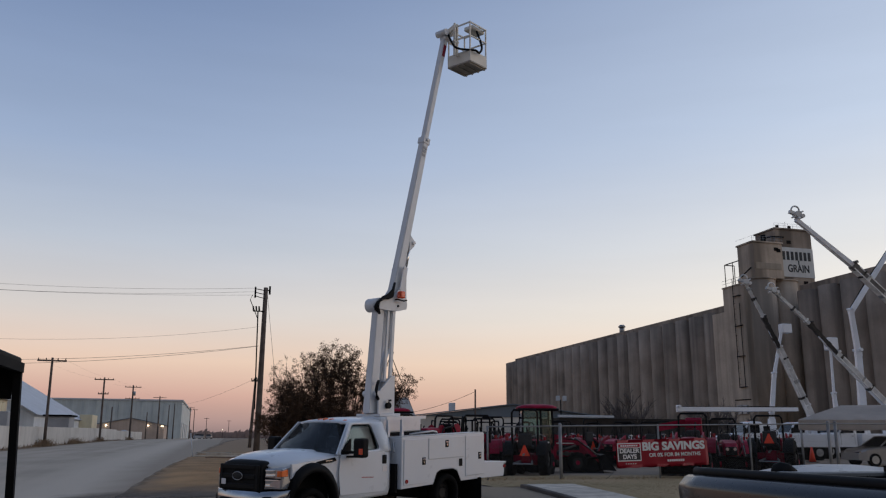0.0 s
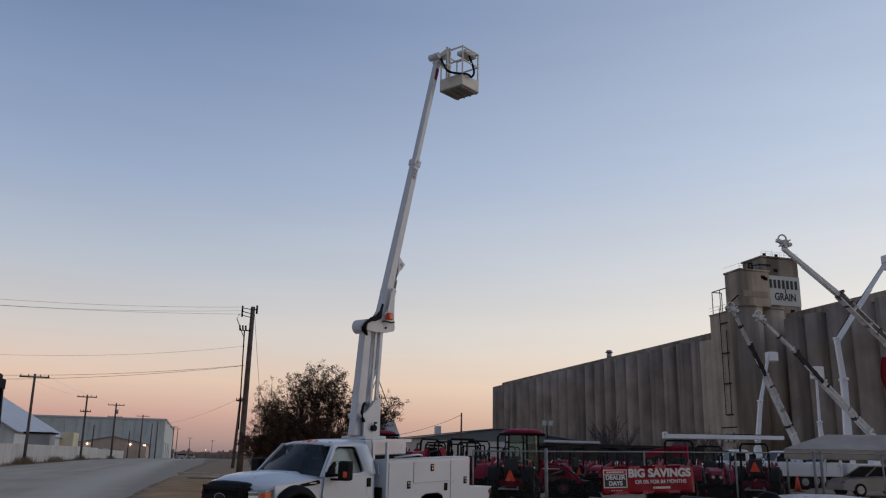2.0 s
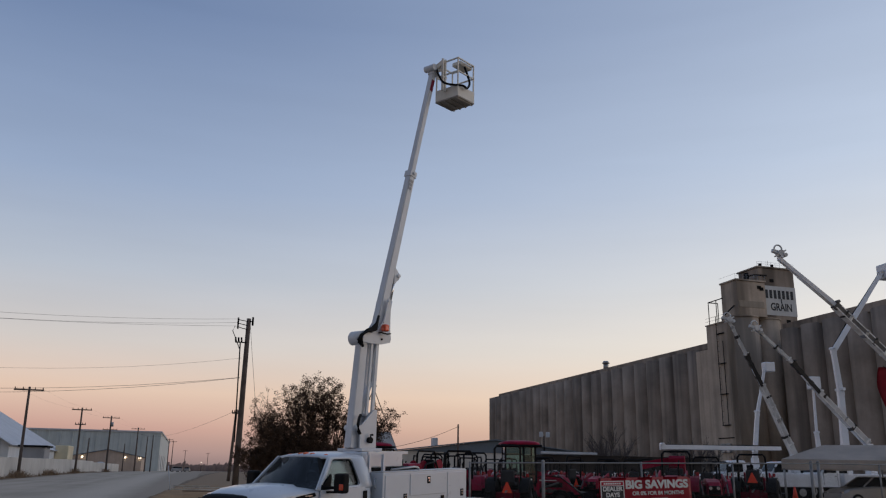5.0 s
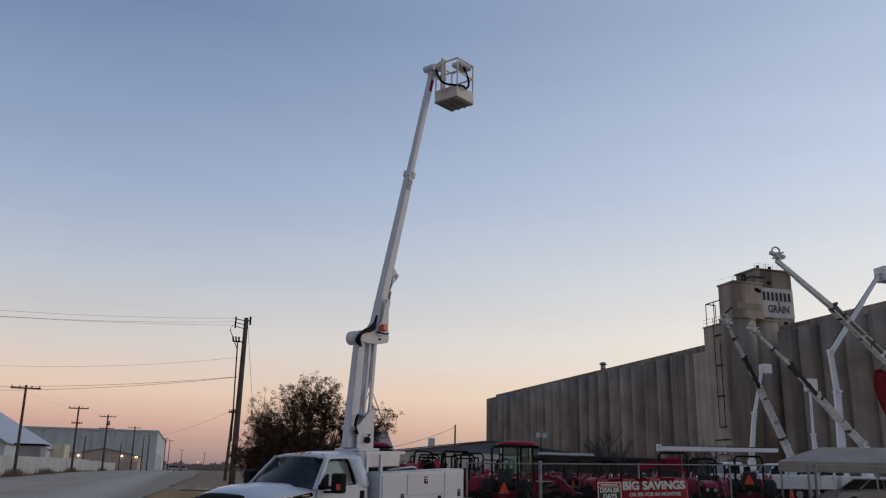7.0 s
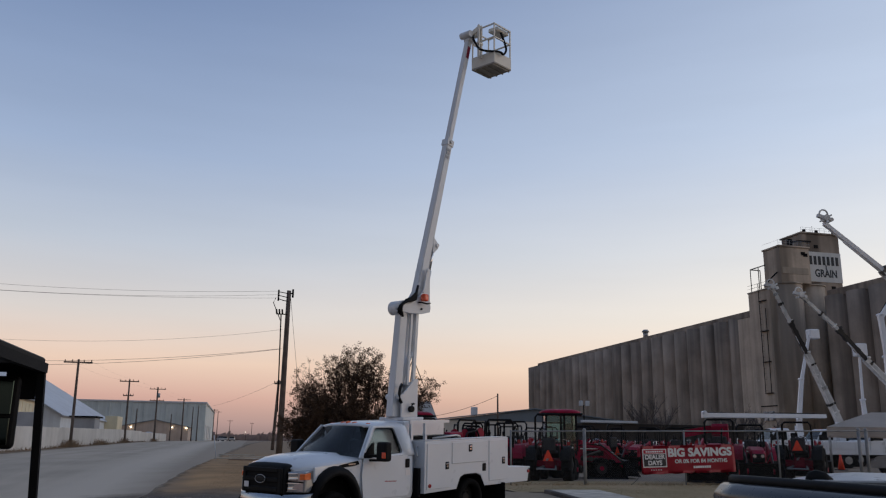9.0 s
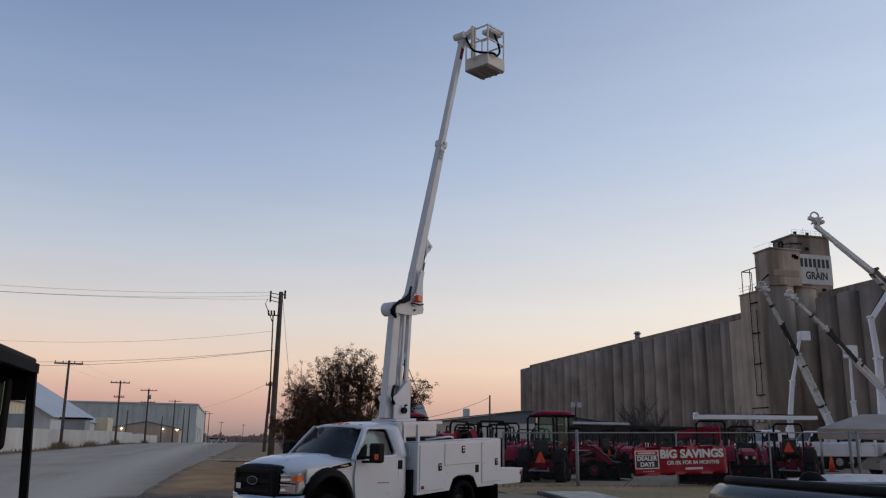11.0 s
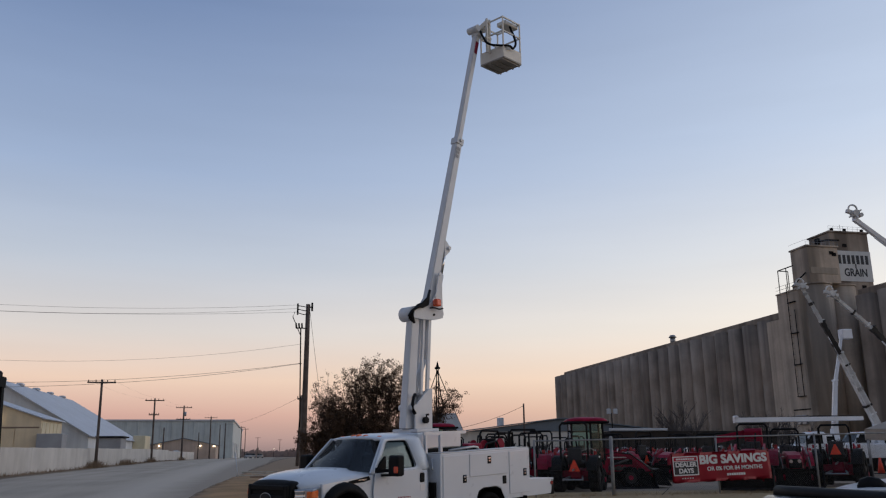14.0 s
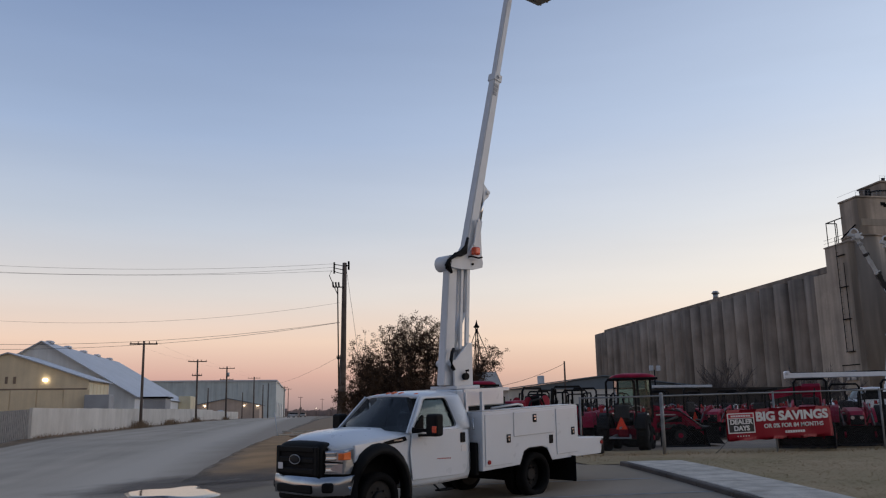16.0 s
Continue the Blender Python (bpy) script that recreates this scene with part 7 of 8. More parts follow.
sh = tagged(obj("small_grey_shed", bm, GREYM), "small grey shed with a flat dark roof behind the wall", "shed")
bm = B()
box(bm, -20.1, -16.8, 111.7, 116.3, 4.06, 4.25, 0.03)
r_ = obj("shed_roof", bm, STEELBLK)
r_.parent = sh
r_.name = "roof"
# pale teal warehouse; the siding colour carries the distance haze
teal = thing("pale_teal_warehouse", "big flat-roofed warehouse with teal metal siding, haze put into its colour", "warehouse")
bm = B()
box(bm, -78, -10.9, 312, 435, 0.3, 13.9)
part("wall", bm, TEAL, teal)
bm = B()
box(bm, -78.4, -10.5, 311.6, 435, 13.9, 14.5, 0.06)
part("parapet", bm, ROOFW, teal)
for k in range(18):
    bm = B()
    box(bm, -77.3 + k * 3.77, -77.1 + k * 3.77, 311.75, 312.05, 0.4, 13.9)
    part("siding_rib", bm, TEAL, teal)
for k in range(4):
    bm = B()
    box(bm, -10.85, -10.65, 316 + k * 20, 321 + k * 20, 0.8, 6.6, 0.03)
    part("dock_door", bm, SHEETW, teal)
# brown low building
br = thing("brown_low_building", "low brown metal building with wall lights under its eaves", "building")
bm = B()
prism(bm, [(-33.0, 0.3), (-33.0, 4.9), (-23.2, 6.85), (-13.8, 4.9), (-13.8, 0.3)], 261.5, 284, "y")
part("wall", bm, BRICKB, br)
for xe in (-33.5, -13.3):
    bm = B()
    beam(bm, (-23.2, 272.8, 6.98), (xe, 272.8, 4.92), 23.4, 0.18)
    part("roof", bm, ROOFG, br)
for x, z, r in ((-29.9, 4.75, 0.17), (-18.3, 4.8, 0.15), (-14.55, 4.65, 0.1), (-14.1, 4.65, 0.1)):
    bm = B()
    box(bm, x - r, x + r, 261.0, 261.42, z - r, z + r, 0.05)
    part("wall_light", bm, LAMP, br, "lit wall light")
bm = B()
cyl(bm, (-16.9, 178, 0.9), (-16.9, 178, 2.5), 1.6, 1.3, 20)
cyl(bm, (-16.9, 178, 2.5), (-16.9, 178, 2.9), 1.3, 0.3, 20)
tagged(obj("white_tank", bm, SHEETW), "rounded white storage tank behind the wall", "tank")


# ---- utility poles and wires ----
def pole(label, x, y, top, r, arms=(), lean=(0, 0), gear=False):
    p = thing("utility_pole", label, "utility pole", pose(x, y, ground_z(x, y)), "utility poles")
    h = top - ground_z(x, y)
    bm = B()
    tube(bm, [(lean[0] * f, lean[1] * f, h * f - (0.1 if f == 0 else 0)) for f in (0, 0.25, 0.5, 0.75, 1)], r, 12, r * 0.68)
    part("shaft", bm, WOODP, p)
    for dz, w in arms:
        bm = B()
        f = (h - dz) / h
        c = (lean[0] * f, lean[1] * f, h - dz)
        box(bm, c[0] - w / 2, c[0] + w / 2, c[1] - 0.2, c[1] - 0.08, c[2] - 0.07, c[2] + 0.07, 0.01)
        arm = part("crossarm", bm, WOODP, p)
        for q in (-0.46, -0.2, 0.2, 0.46):
            bm = B()
            cyl(bm, (c[0] + q * w, c[1] - 0.14, c[2] + 0.07), (c[0] + q * w, c[1] - 0.14, c[2] + 0.26), 0.05, 0.035, n=8)
            part("insulator", bm, PLASTIC, arm)
    if gear:
        bm = B()
        cyl(bm, (lean[0] * 0.9 + 0.32, lean[1] - 0.2, h - 2.0), (lean[0] * 0.9 + 0.32, lean[1] - 0.2, h - 1.2), 0.22, n=12)
        part("transformer", bm, GALV, p)
    return p


near_pole = pole("tall dark timber utility pole with insulators beside the street", 3.0, 59.4, 12.15, 0.225, (), (0.06, 0.0))
hN = 12.15 - ground_z(3.0, 59.4)
bm = B()
for k in range(3):
    tube(bm, [(0.0, -0.2, hN - 0.25 - 0.28 * k), (-0.35, -0.25, hN - 0.2 - 0.28 * k), (-0.67, -0.2, hN - 0.15 - 0.25 * k)], 0.03, 6)
    cyl(bm, (-0.67, -0.2, hN - 0.3 - 0.25 * k), (-0.67, -0.2, hN + 0.0 - 0.25 * k), 0.06, n=8)
part("insulator_bracket", bm, STEELBLK, near_pole)
bm = B()
cyl(bm, (0.34, -0.1, hN - 0.5), (0.34, -0.1, hN + 0.1), 0.07, n=8)
box(bm, 0.0, 0.36, -0.12, -0.04, hN - 0.25, hN - 0.17)
part("arrester", bm, STEELBLK, near_pole)
bm = B()
tube(bm, [(-0.85, -0.2, hN - 0.6), (-1.0, -0.2, hN - 0.95), (-0.75, -0.2, hN - 1.5), (-0.45, -0.2, hN - 2.2)], 0.03, 6)
part("jumper_lead", bm, WIRE, near_pole)
bm = B()
for k in range(3):
    cyl(bm, (-0.72 + 0.2 * k, -0.2, hN - 1.75), (-0.76 + 0.2 * k, -0.2, hN - 1.4), 0.06, n=8)
cyl(bm, (-0.75, -0.2, hN - 1.75), (0.0, -0.2, hN - 1.75), 0.045, n=6)
part("fuse_cutout", bm, STEELBLK, near_pole)
bm = B()
cyl(bm, (-0.28, -0.28, 3), (-0.42, -0.28, hN - 1.8), 0.045, n=8)
part("conduit", bm, STEELBLK, near_pole)
pole("leaning bare timber service pole beside the street", 3.45, 81, 7.25, 0.16, ((0.35, 0.8),), (0.25, 0))
WPX = -15.08
lp = [(86, 9.0, 0.155, ((0.3, 2.6),), False), (126, 9.8, 0.16, ((0.3, 2.6), (2.3, 1.4)), False), (170, 11.3, 0.2, ((0.4, 3.0), (2.6, 2.6)), True), (254, 13.0, 0.24, ((0.4, 3.6),), False)]
for y, top, r, arms, gear in lp:
    pole("weathered timber utility pole with crossarm along the wall", WPX, y, top, r, arms, (-0.1, 0), gear)
for x, y, top in ((-11.0, 225, 9.6), (-9.8, 228, 10.1), (-19.5, 178, 7.4), (-17.0, 236, 8.0), (-7.6, 300, 11.7), (-6.9, 330, 12.0), (-2.9, 420, 10.6), (9, 500, 11), (60, 520, 12)):
    pole("thin far utility pole against the dusk sky", x, y, top, 0.17, ((0.4, 2.4),) if y > 290 else ())
farp = pole("slim timber pole behind the tractors", 28.75, 90.9, 7.15, 0.13)
mastp = thing("twin_floodlight_pole", "slim pole carrying two pale floodlight heads", "light pole", pose(39.4, 91.2, ground_z(39.4, 91.2)))
bm = B()
cyl(bm, (0, 0, 0), (0, 0, 5.4), 0.09, 0.07, n=8)
part("shaft", bm, STEELBLK, mastp)
for dx in (-0.42, 0.42):
    bm = B()
    box(bm, dx - 0.26, dx + 0.22, -0.3, -0.1, 5.25, 5.85, 0.05)
    part("floodlight_head", bm, SHEETW, mastp)


def wire(pts, sag, r=0.016, label="black overhead line between poles"):
    bm = B()
    for a, b in zip(pts, pts[1:]):
        a, b = Vector(a), Vector(b)
        tube(bm, [a.lerp(b, f) - Vector((0, 0, sag * 4 * f * (1 - f))) for f in (k / 14 for k in range(15))], r, 4)
    return tagged(obj("overhead_line", bm, WIRE), label, "overhead line", "overhead lines")


NP = (3.05, 59.2)
for k, (z, z2, sag) in enumerate(((12.05, 12.9, 0.75), (11.8, 12.5, 0.8), (11.55, 12.3, 0.55))):
    wire([(NP[0] - 0.67, NP[1], z), (-32, 62 + k * 0.5, z2)], sag, 0.008)
wire([(NP[0] - 0.3, NP[1], 9.3), (-32, 62, 9.6)], 1.45, 0.007)
wire([(NP[0] - 0.3, NP[1], 7.95), (-30, 62, 7.15)], 0.92, 0.011)
wire([(NP[0] - 0.3, NP[1], 7.93), (-30, 62, 6.75)], 0.98, 0.011)
wire([(3.2, 59.3, 11.6), (4.2, 64, 7.0), (4.9, 69, 2.0)], 0.05, 0.012, "steel guy wire running down from the pole")
for dx in (-1.1, 1.1):
    wire([(WPX + dx - 0.1, y, top - 0.1) for y, top, *_ in lp], 0.3, 0.004)
wire([(WPX, 254, 11.5), (3.4, 81, 7.0)], 1.6, 0.012)
wire([(28.75, 90.9, 6.9), (21, 92, 4.4), (12, 93, 3.4)], 0.3, 0.02)

# ---- low buildings and mast behind the tractors ----
DARKWALL = mat("dark_brown_siding", (0.05, 0.042, 0.037), 0.8, 0, 0.2, 0.5, 8, spec=0.1)
lb = thing("low_metal_building", "long low pale metal building with a grey-blue gable roof", "building")
bm = B()
box(bm, 23.5, 48.0, 96, 108, 0.6, 4.2)
part("wall", bm, WALLW, lb)
bm = B()
prism(bm, [(23.2, 4.2), (35.0, 5.65), (48.3, 4.2)], 95.9, 108, "y")
part("gable", bm, ROOFG, lb)
for xe in (22.8, 48.5):
    bm = B()
    beam(bm, (35.0, 102, 5.75), (xe, 102, 4.28), 12.9, 0.12)
    part("roof", bm, ROOFG, lb)
bm = B()
box(bm, 36.2, 55.8, 84.3, 90, 0.5, 3.9, 0.03)
part("front_annex", bm, DARKWALL, lb)
bm = B()
box(bm, 36, 42.6, 84, 84.28, 3.95, 4.2, 0.03)
part("fascia", bm, SHEETW, lb)
bm = B()
box(bm, 27.85, 28.45, 98, 99.0, 4.9, 5.9, 0.06)
part("rooftop_unit", bm, SHEETW, lb)
gb = thing("white_gable_shed", "small white gabled metal shed behind the yard", "shed")
bm = B()
prism(bm, [(22.2, 0.6), (22.4, 4.0), (23.6, 7.0), (25.2, 7.0), (26.6, 4.0), (26.8, 0.6)], 110, 118, "y")
part("wall", bm, SHEETW, gb)
mast = thing("guyed_grain_leg", "slim grain leg tower with a small cap and fanned spouts", "tower", pose(24.85, 120, 0.6))
bm = B()
for dx, dy in ((-0.25, -0.25), (0.25, -0.25), (0.25, 0.25), (-0.25, 0.25)):
    cyl(bm, (dx, dy, 0), (dx * 0.5, dy * 0.5, 13.3), 0.05, n=6)
for k in range(13):
    s = 1 if k % 2 else -1
    cyl(bm, (-0.2 * s, -0.22, k), (0.2 * s, -0.22, k + 1), 0.03, n=5)
part("lattice", bm, STEELBLK, mast)
bm = B()
box(bm, -0.38, 0.38, -0.25, 0.25, 13.25, 13.55, 0.05)
cyl(bm, (0, 0, 13.55), (0, 0, 13.95), 0.26, 0.14, n=8)
cyl(bm, (0, 0, 13.95), (0, 0, 14.4), 0.13, 0.03, n=8)
part("head", bm, STEELBLK, mast)
for q in ((-1.25, 0.3, 9.6), (-0.65, -0.6, 8.2), (0.75, -0.4, 7.2), (1.65, 0.3, 9.4), (1.2, 1.0, 6.0), (4.9, 1.5, 2.6)):
    bm = B()
    cyl(bm, (0, 0, 13.1), q, 0.06, n=5)
    part("spout", bm, TANB if q[0] > 4 else STEELBLK, mast)

# marker stake and planks on the verge
bm = B()
cyl(bm, (-0.95, 51, 0.3), (-1.2, 51, 1.9), 0.028, n=8)
tagged(obj("marker_stake", bm, SHEETW), "leaning white marker stake at the street's edge", "stake")
for k, (x, y, w, a) in enumerate(((0.3, 52, 2.6, 8), (0.8, 49, 2.2, -12), (1.2, 56, 3.0, 4), (1.9, 50.5, 1.8, 20), (0.2, 60, 2.4, -6))):
    bm = B()
    box(bm, -w / 2, w / 2, -0.1, 0.1, 0, 0.07, 0.01)
    o = obj("timber_plank", bm, TANB if k == 1 else SLABC)
    o.matrix_world = pose(x, y, ground_z(x, y) + 0.03, 0, 0, a)
    tagged(o, "weathered plank lying on the dry grass", "plank", "planks")
for x, y in ((4.3, 62, ), (5.0, 62)):
    bm = B()
    box(bm, x - 0.28, x + 0.28, y - 0.2, y + 0.2, ground_z(x, y), ground_z(x, y) + 2.1, 0.03)
    tagged(obj("utility_cabinet", bm, GREYM), "grey steel utility cabinet on the verge", "cabinet", "utility cabinets")


# ---- trees ----
def grow(bm, tips, p, d, length, r, depth, rnd, spread, bend=0.18):
    """One limb with its side limbs; tips takes the ends of the finest ones."""
    pts, cur, dd = [p.copy()], p.copy(), d.copy()
    n = 4
    for k in range(n):
        dd = (dd + Vector((rnd.uniform(-1, 1), rnd.uniform(-1, 1), rnd.uniform(-0.6, 1))) * bend).normalized()
        cur = cur + dd * (length / n)
        pts.append(cur.copy())
    tube(bm, pts, r, 6 if r > 0.03 else 4, r * 0.6)
    if depth == 0:
        tips.append((pts[-1], dd)), tips.append((pts[-2], dd)), tips.append((pts[2], dd))
        return
    for k in range(rnd.choice((2, 3, 3)) if depth > 1 else rnd.choice((2, 3))):
        f = rnd.uniform(0.45, 1.0)
        q = pts[min(n, int(f * n))]
        side = Vector((rnd.uniform(-1, 1), rnd.uniform(-1, 1), rnd.uniform(-0.35, 0.75)))
        nd = (dd * 0.75 + side * spread).normalized()
        grow(bm, tips, q, nd, length * rnd.uniform(0.58, 0.8), r * rnd.uniform(0.5, 0.66), depth - 1, rnd, spread, bend)
    grow(bm, tips, pts[-1], dd, length * 0.68, r * 0.6, depth - 1, rnd, spread, bend)


def tree(name, label, x, y, stems, seed, depth, spread=0.6):
    rnd = random.Random(seed)
    t = thing(name, label, "tree", pose(x, y, ground_z(x, y) - 0.05))
    bm, tips = B(), []
    for (dx, dy, dz), length, r, off in stems:
        grow(bm, tips, Vector(off), Vector((dx, dy, dz)).normalized(), length, r, depth, rnd, spread)
    part("trunk", bm, HAZEBARK, t)


def lobed_tree(name, label, x, y, lobes, seed, leaf_size, mats=(BARK, LEAF)):
    """A many-stemmed tree: limbs reach from the base into each lobe of the crown, fork into twigs and carry leaves in clumps.
    A lobe is its middle, its half sizes, the number of limbs and the leaves a twig."""
    rnd = random.Random(seed)
    t = thing(name, label, "tree", pose(x, y, ground_z(x, y) - 0.05))
    bm = B()
    verts, faces = [], []

    def run(p, q, r0, r1, sway, n=5, sides=5):
        pts = [p.lerp(q, k / n) + Vector((rnd.gauss(0, sway), rnd.gauss(0, sway), rnd.gauss(0, sway * 0.6))) * math.sin(math.pi * k / n) for k in range(n + 1)]
        tube(bm, pts, r0, sides, r1)
        return pts

    def leaves(c, count, spread):
        for _ in range(count):
            m = c + Vector((rnd.gauss(0, spread), rnd.gauss(0, spread), rnd.gauss(0, spread * 0.9)))
            u = Vector((rnd.uniform(-1, 1), rnd.uniform(-1, 1), rnd.uniform(-1, 1))).normalized()
            v = u.cross(Vector((rnd.uniform(-1, 1), rnd.uniform(-1, 1), rnd.uniform(-1, 1)))).normalized()
            w = leaf_size * rnd.uniform(0.6, 1.5)
            i = len(verts)
            verts.extend([m - u * w, m + v * w * 0.45, m + u * w, m - v * w * 0.45])
            faces.append((i, i + 1, i + 2, i + 3))

    for (cx, cy, cz), (ax, ay, az), limbs, per in lobes:
        mid = Vector((cx, cy, cz))
        foot = Vector((cx * 0.30, cy * 0.3, 0))
        fork = foot.lerp(mid, 0.45) + Vector((0, 0, 0.15))
        run(foot, fork, 0.09, 0.06, 0.06, 5, 7)
        for _ in range(limbs):
            d = Vector((rnd.gauss(0, 1), rnd.gauss(0, 1), rnd.gauss(0.1, 1))).normalized()
            f = rnd.uniform(0.55, 1.0)
            end = mid + Vector((d.x * ax, d.y * ay, d.z * az)) * f
            limb = run(fork.lerp(mid, rnd.uniform(0.0, 0.8)), end, 0.020, 0.006, 0.10)
            for k in range(5):
                at = limb[rnd.randint(2, 5)]
                way = (end - fork).normalized() * 0.35 + Vector((rnd.gauss(0, 0.7), rnd.gauss(0, 0.7), rnd.gauss(0.1, 0.6)))
                tip = at + way.normalized() * rnd.uniform(0.2, 0.62)
                run(at, tip, 0.0045, 0.0025, 0.03, 3, 4)
                leaves(tip, int(per * rnd.choice((0.4, 1.6, 2.6, 4.2))), rnd.uniform(0.05, 0.09))
                leaves(at.lerp(tip, 0.6), int(per * rnd.uniform(0.1, 0.5)), 0.06)
    part("trunk", bm, mats[0], t)
    me = bpy.data.meshes.new("crown")
    me.from_pydata(verts, [], faces)
    me.materials.append(mats[1])
    o = new("crown", me)
    o.parent = t
    tagged(o, kind="stuff")
    return t


lobed_tree("shrubby_tree", "broad multi-stemmed tree with sparse brown winter leaves", 5.2, 40.0,
           [((-0.65, 0.0, 4.45), (0.78, 0.9, 1.05), 46, 8), ((0.2, 0.2, 4.75), (0.85, 1.0, 1.1), 52, 8), ((1.05, 0.0, 4.5), (0.85, 0.9, 1.15), 46, 8),
            ((-2.1, 0.1, 3.75), (0.75, 0.8, 1.1), 40, 8), ((-1.5, 0.0, 2.9), (1.15, 0.9, 0.9), 56, 12), ((0.0, -0.1, 2.9), (1.25, 0.9, 1.0), 60, 12),
            ((1.95, 0.1, 3.8), (0.95, 0.9, 1.1), 46, 9), ((3.7, 0.1, 3.75), (0.75, 0.6, 0.72), 34, 7), ((2.9, 0.0, 3.0), (0.9, 0.6, 0.8), 28, 8)], 17, 0.035)
lobed_tree("low_thicket", "dense low brush at the foot of the tree", 4.6, 39.4,
           [((-1.8, 0, 1.9), (0.85, 0.7, 1.0), 52, 20), ((-0.7, 0, 2.3), (1.0, 0.7, 1.15), 60, 20), ((0.5, 0, 2.2), (1.0, 0.7, 1.15), 60, 20), ((1.7, 0, 1.8), (0.9, 0.7, 0.9), 44, 20), ((2.7, 0, 1.5), (0.8, 0.6, 0.7), 30, 16)], 23, 0.034)
for x, y, seed, big in ((45.2, 86.0, 21, 1.2), (57.0, 88.0, 22, 1.1), (50.5, 92.0, 25, 0.9), (63.5, 92.0, 27, 1.0), (39.8, 90.0, 29, 0.7)):
    tree("bare_tree", "small bare winter tree in front of the silos", x, y,
         [((0, 0, 1), 2.2 * big, 0.13 * big, (0, 0, 0)), ((-0.4, 0, 1), 2.2 * big, 0.10 * big, (-0.3, 0, 0)), ((0.45, 0, 1), 2.0 * big, 0.10 * big, (0.3, 0, 0)), ((-0.8, 0.2, 0.8), 1.6 * big, 0.08 * big, (-0.3, 0, 0)), ((0.8, 0.2, 0.8), 1.6 * big, 0.08 * big, (0.3, 0, 0))], seed, 4, 0.7)

# far woods along the horizon: countless ragged twig clumps, paled in colour to show haze
rnd = random.Random(31)
verts, faces = [], []
for k in range(2600):
    y = rnd.uniform(430, 640)
    x = rnd.uniform(-120, 190)
    h = rnd.uniform(1.6, 3.6) * (1.5 if rnd.random() < 0.06 else 1)
    for j in range(7):
        w = rnd.uniform(0.3, 1.1)
        cx, cy = x + rnd.gauss(0, 1.8), y + rnd.gauss(0, 1.8)
        i = len(verts)
        z0 = 0.9 + rnd.uniform(0, 0.4) * h
        z1 = 0.9 + h * rnd.uniform(0.55, 1.0)
        verts += [(cx - w, cy, z0), (cx + w, cy + rnd.uniform(-0.5, 0.5), z0), (cx + w * rnd.uniform(0.5, 1.3), cy, z1), (cx - w * rnd.uniform(0.5, 1.3), cy, z1 * rnd.uniform(0.8, 1))]
        faces.append((i, i + 1, i + 2, i + 3))
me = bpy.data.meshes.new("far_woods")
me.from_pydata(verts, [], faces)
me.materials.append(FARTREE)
tagged(new("far_woods", me), "low line of bare woods on the horizon, haze put into its colour", "woods", "", "stuff")


# grass blades
def blades(name, label, n, region, hmin, hmax, material, seed, width=0.012, lean=0.35):
    rnd = random.Random(seed)
    verts, faces = [], []
    while len(faces) < n:
        x, y = region(rnd)
        z = ground_z(x, y) + 0.025
        h, a = rnd.uniform(hmin, hmax), rnd.uniform(0, 6.28)
        dx, dy = math.cos(a) * width, math.sin(a) * width
        lx, ly = rnd.gauss(0, h * lean), rnd.gauss(0, h * lean)
        i = len(verts)
        verts += [(x - dx, y - dy, z), (x + dx, y + dy, z), (x + lx, y + ly, z + h)]
        faces.append((i, i + 1, i + 2))
    me = bpy.data.meshes.new(name)
    me.from_pydata(verts, [], faces)
    me.materials.append(material)
    return tagged(new(name, me), label, "grass", "", "stuff")


def verge(rnd):
    y = 25.0 + 31 * rnd.random() ** 1.3
    return -1.0 + 0.03 * (y - 24) + 6.4 * rnd.random() ** 0.8, y


def lawn(rnd):
    y = rnd.uniform(12, 26.5)
    return (8.6 + 0.063 * (y - 6.6) if y < 21.9 else 7.6) + abs(rnd.gauss(0, 6)), y


def wallfoot(rnd):
    y = 56 + 100 * rnd.random() ** 1.3
    return -15.6 + abs(rnd.gauss(0, 0.35)), y


def fencefoot(rnd):
    return rnd.uniform(7.2, 30), 25 + rnd.gauss(0, 0.35)


blades("verge_grass", "short dormant tan grass blades on the verge", 22000, verge, 0.01, 0.03, VERGEM, 41, 0.009, 2.5)
blades("lawn_grass", "short dormant grass blades in front of the fence", 18000, lawn, 0.01, 0.028, GRASSG, 42, 0.008, 2.5)
blades("wall_weeds", "tall dead brown weeds along the foot of the wall", 1000, wallfoot, 0.06, 0.32, WEEDM, 43, 0.025)
blades("fence_weeds", "dead weeds along the foot of the fence", 1800, fencefoot, 0.03, 0.15, GRASSG, 44, 0.010, 0.8)
blades("pole_weeds", "tall dead weeds round the pole feet", 1900, lambda r: (WPX + r.gauss(0, 0.3), r.choice((86, 86, 126, 170, 104)) + r.gauss(0, 1.3)), 0.15, 0.8, WEEDM, 45, 0.022)


# ---- black pickup beside the camera, seen over its bed ----
pk = thing("black_pickup", "glossy black pickup parked nose towards the camera's side", "pickup truck", pose(4.05, 1.68, ground_z(4.15, 1.9) - 0.015, 0, 0, 90))
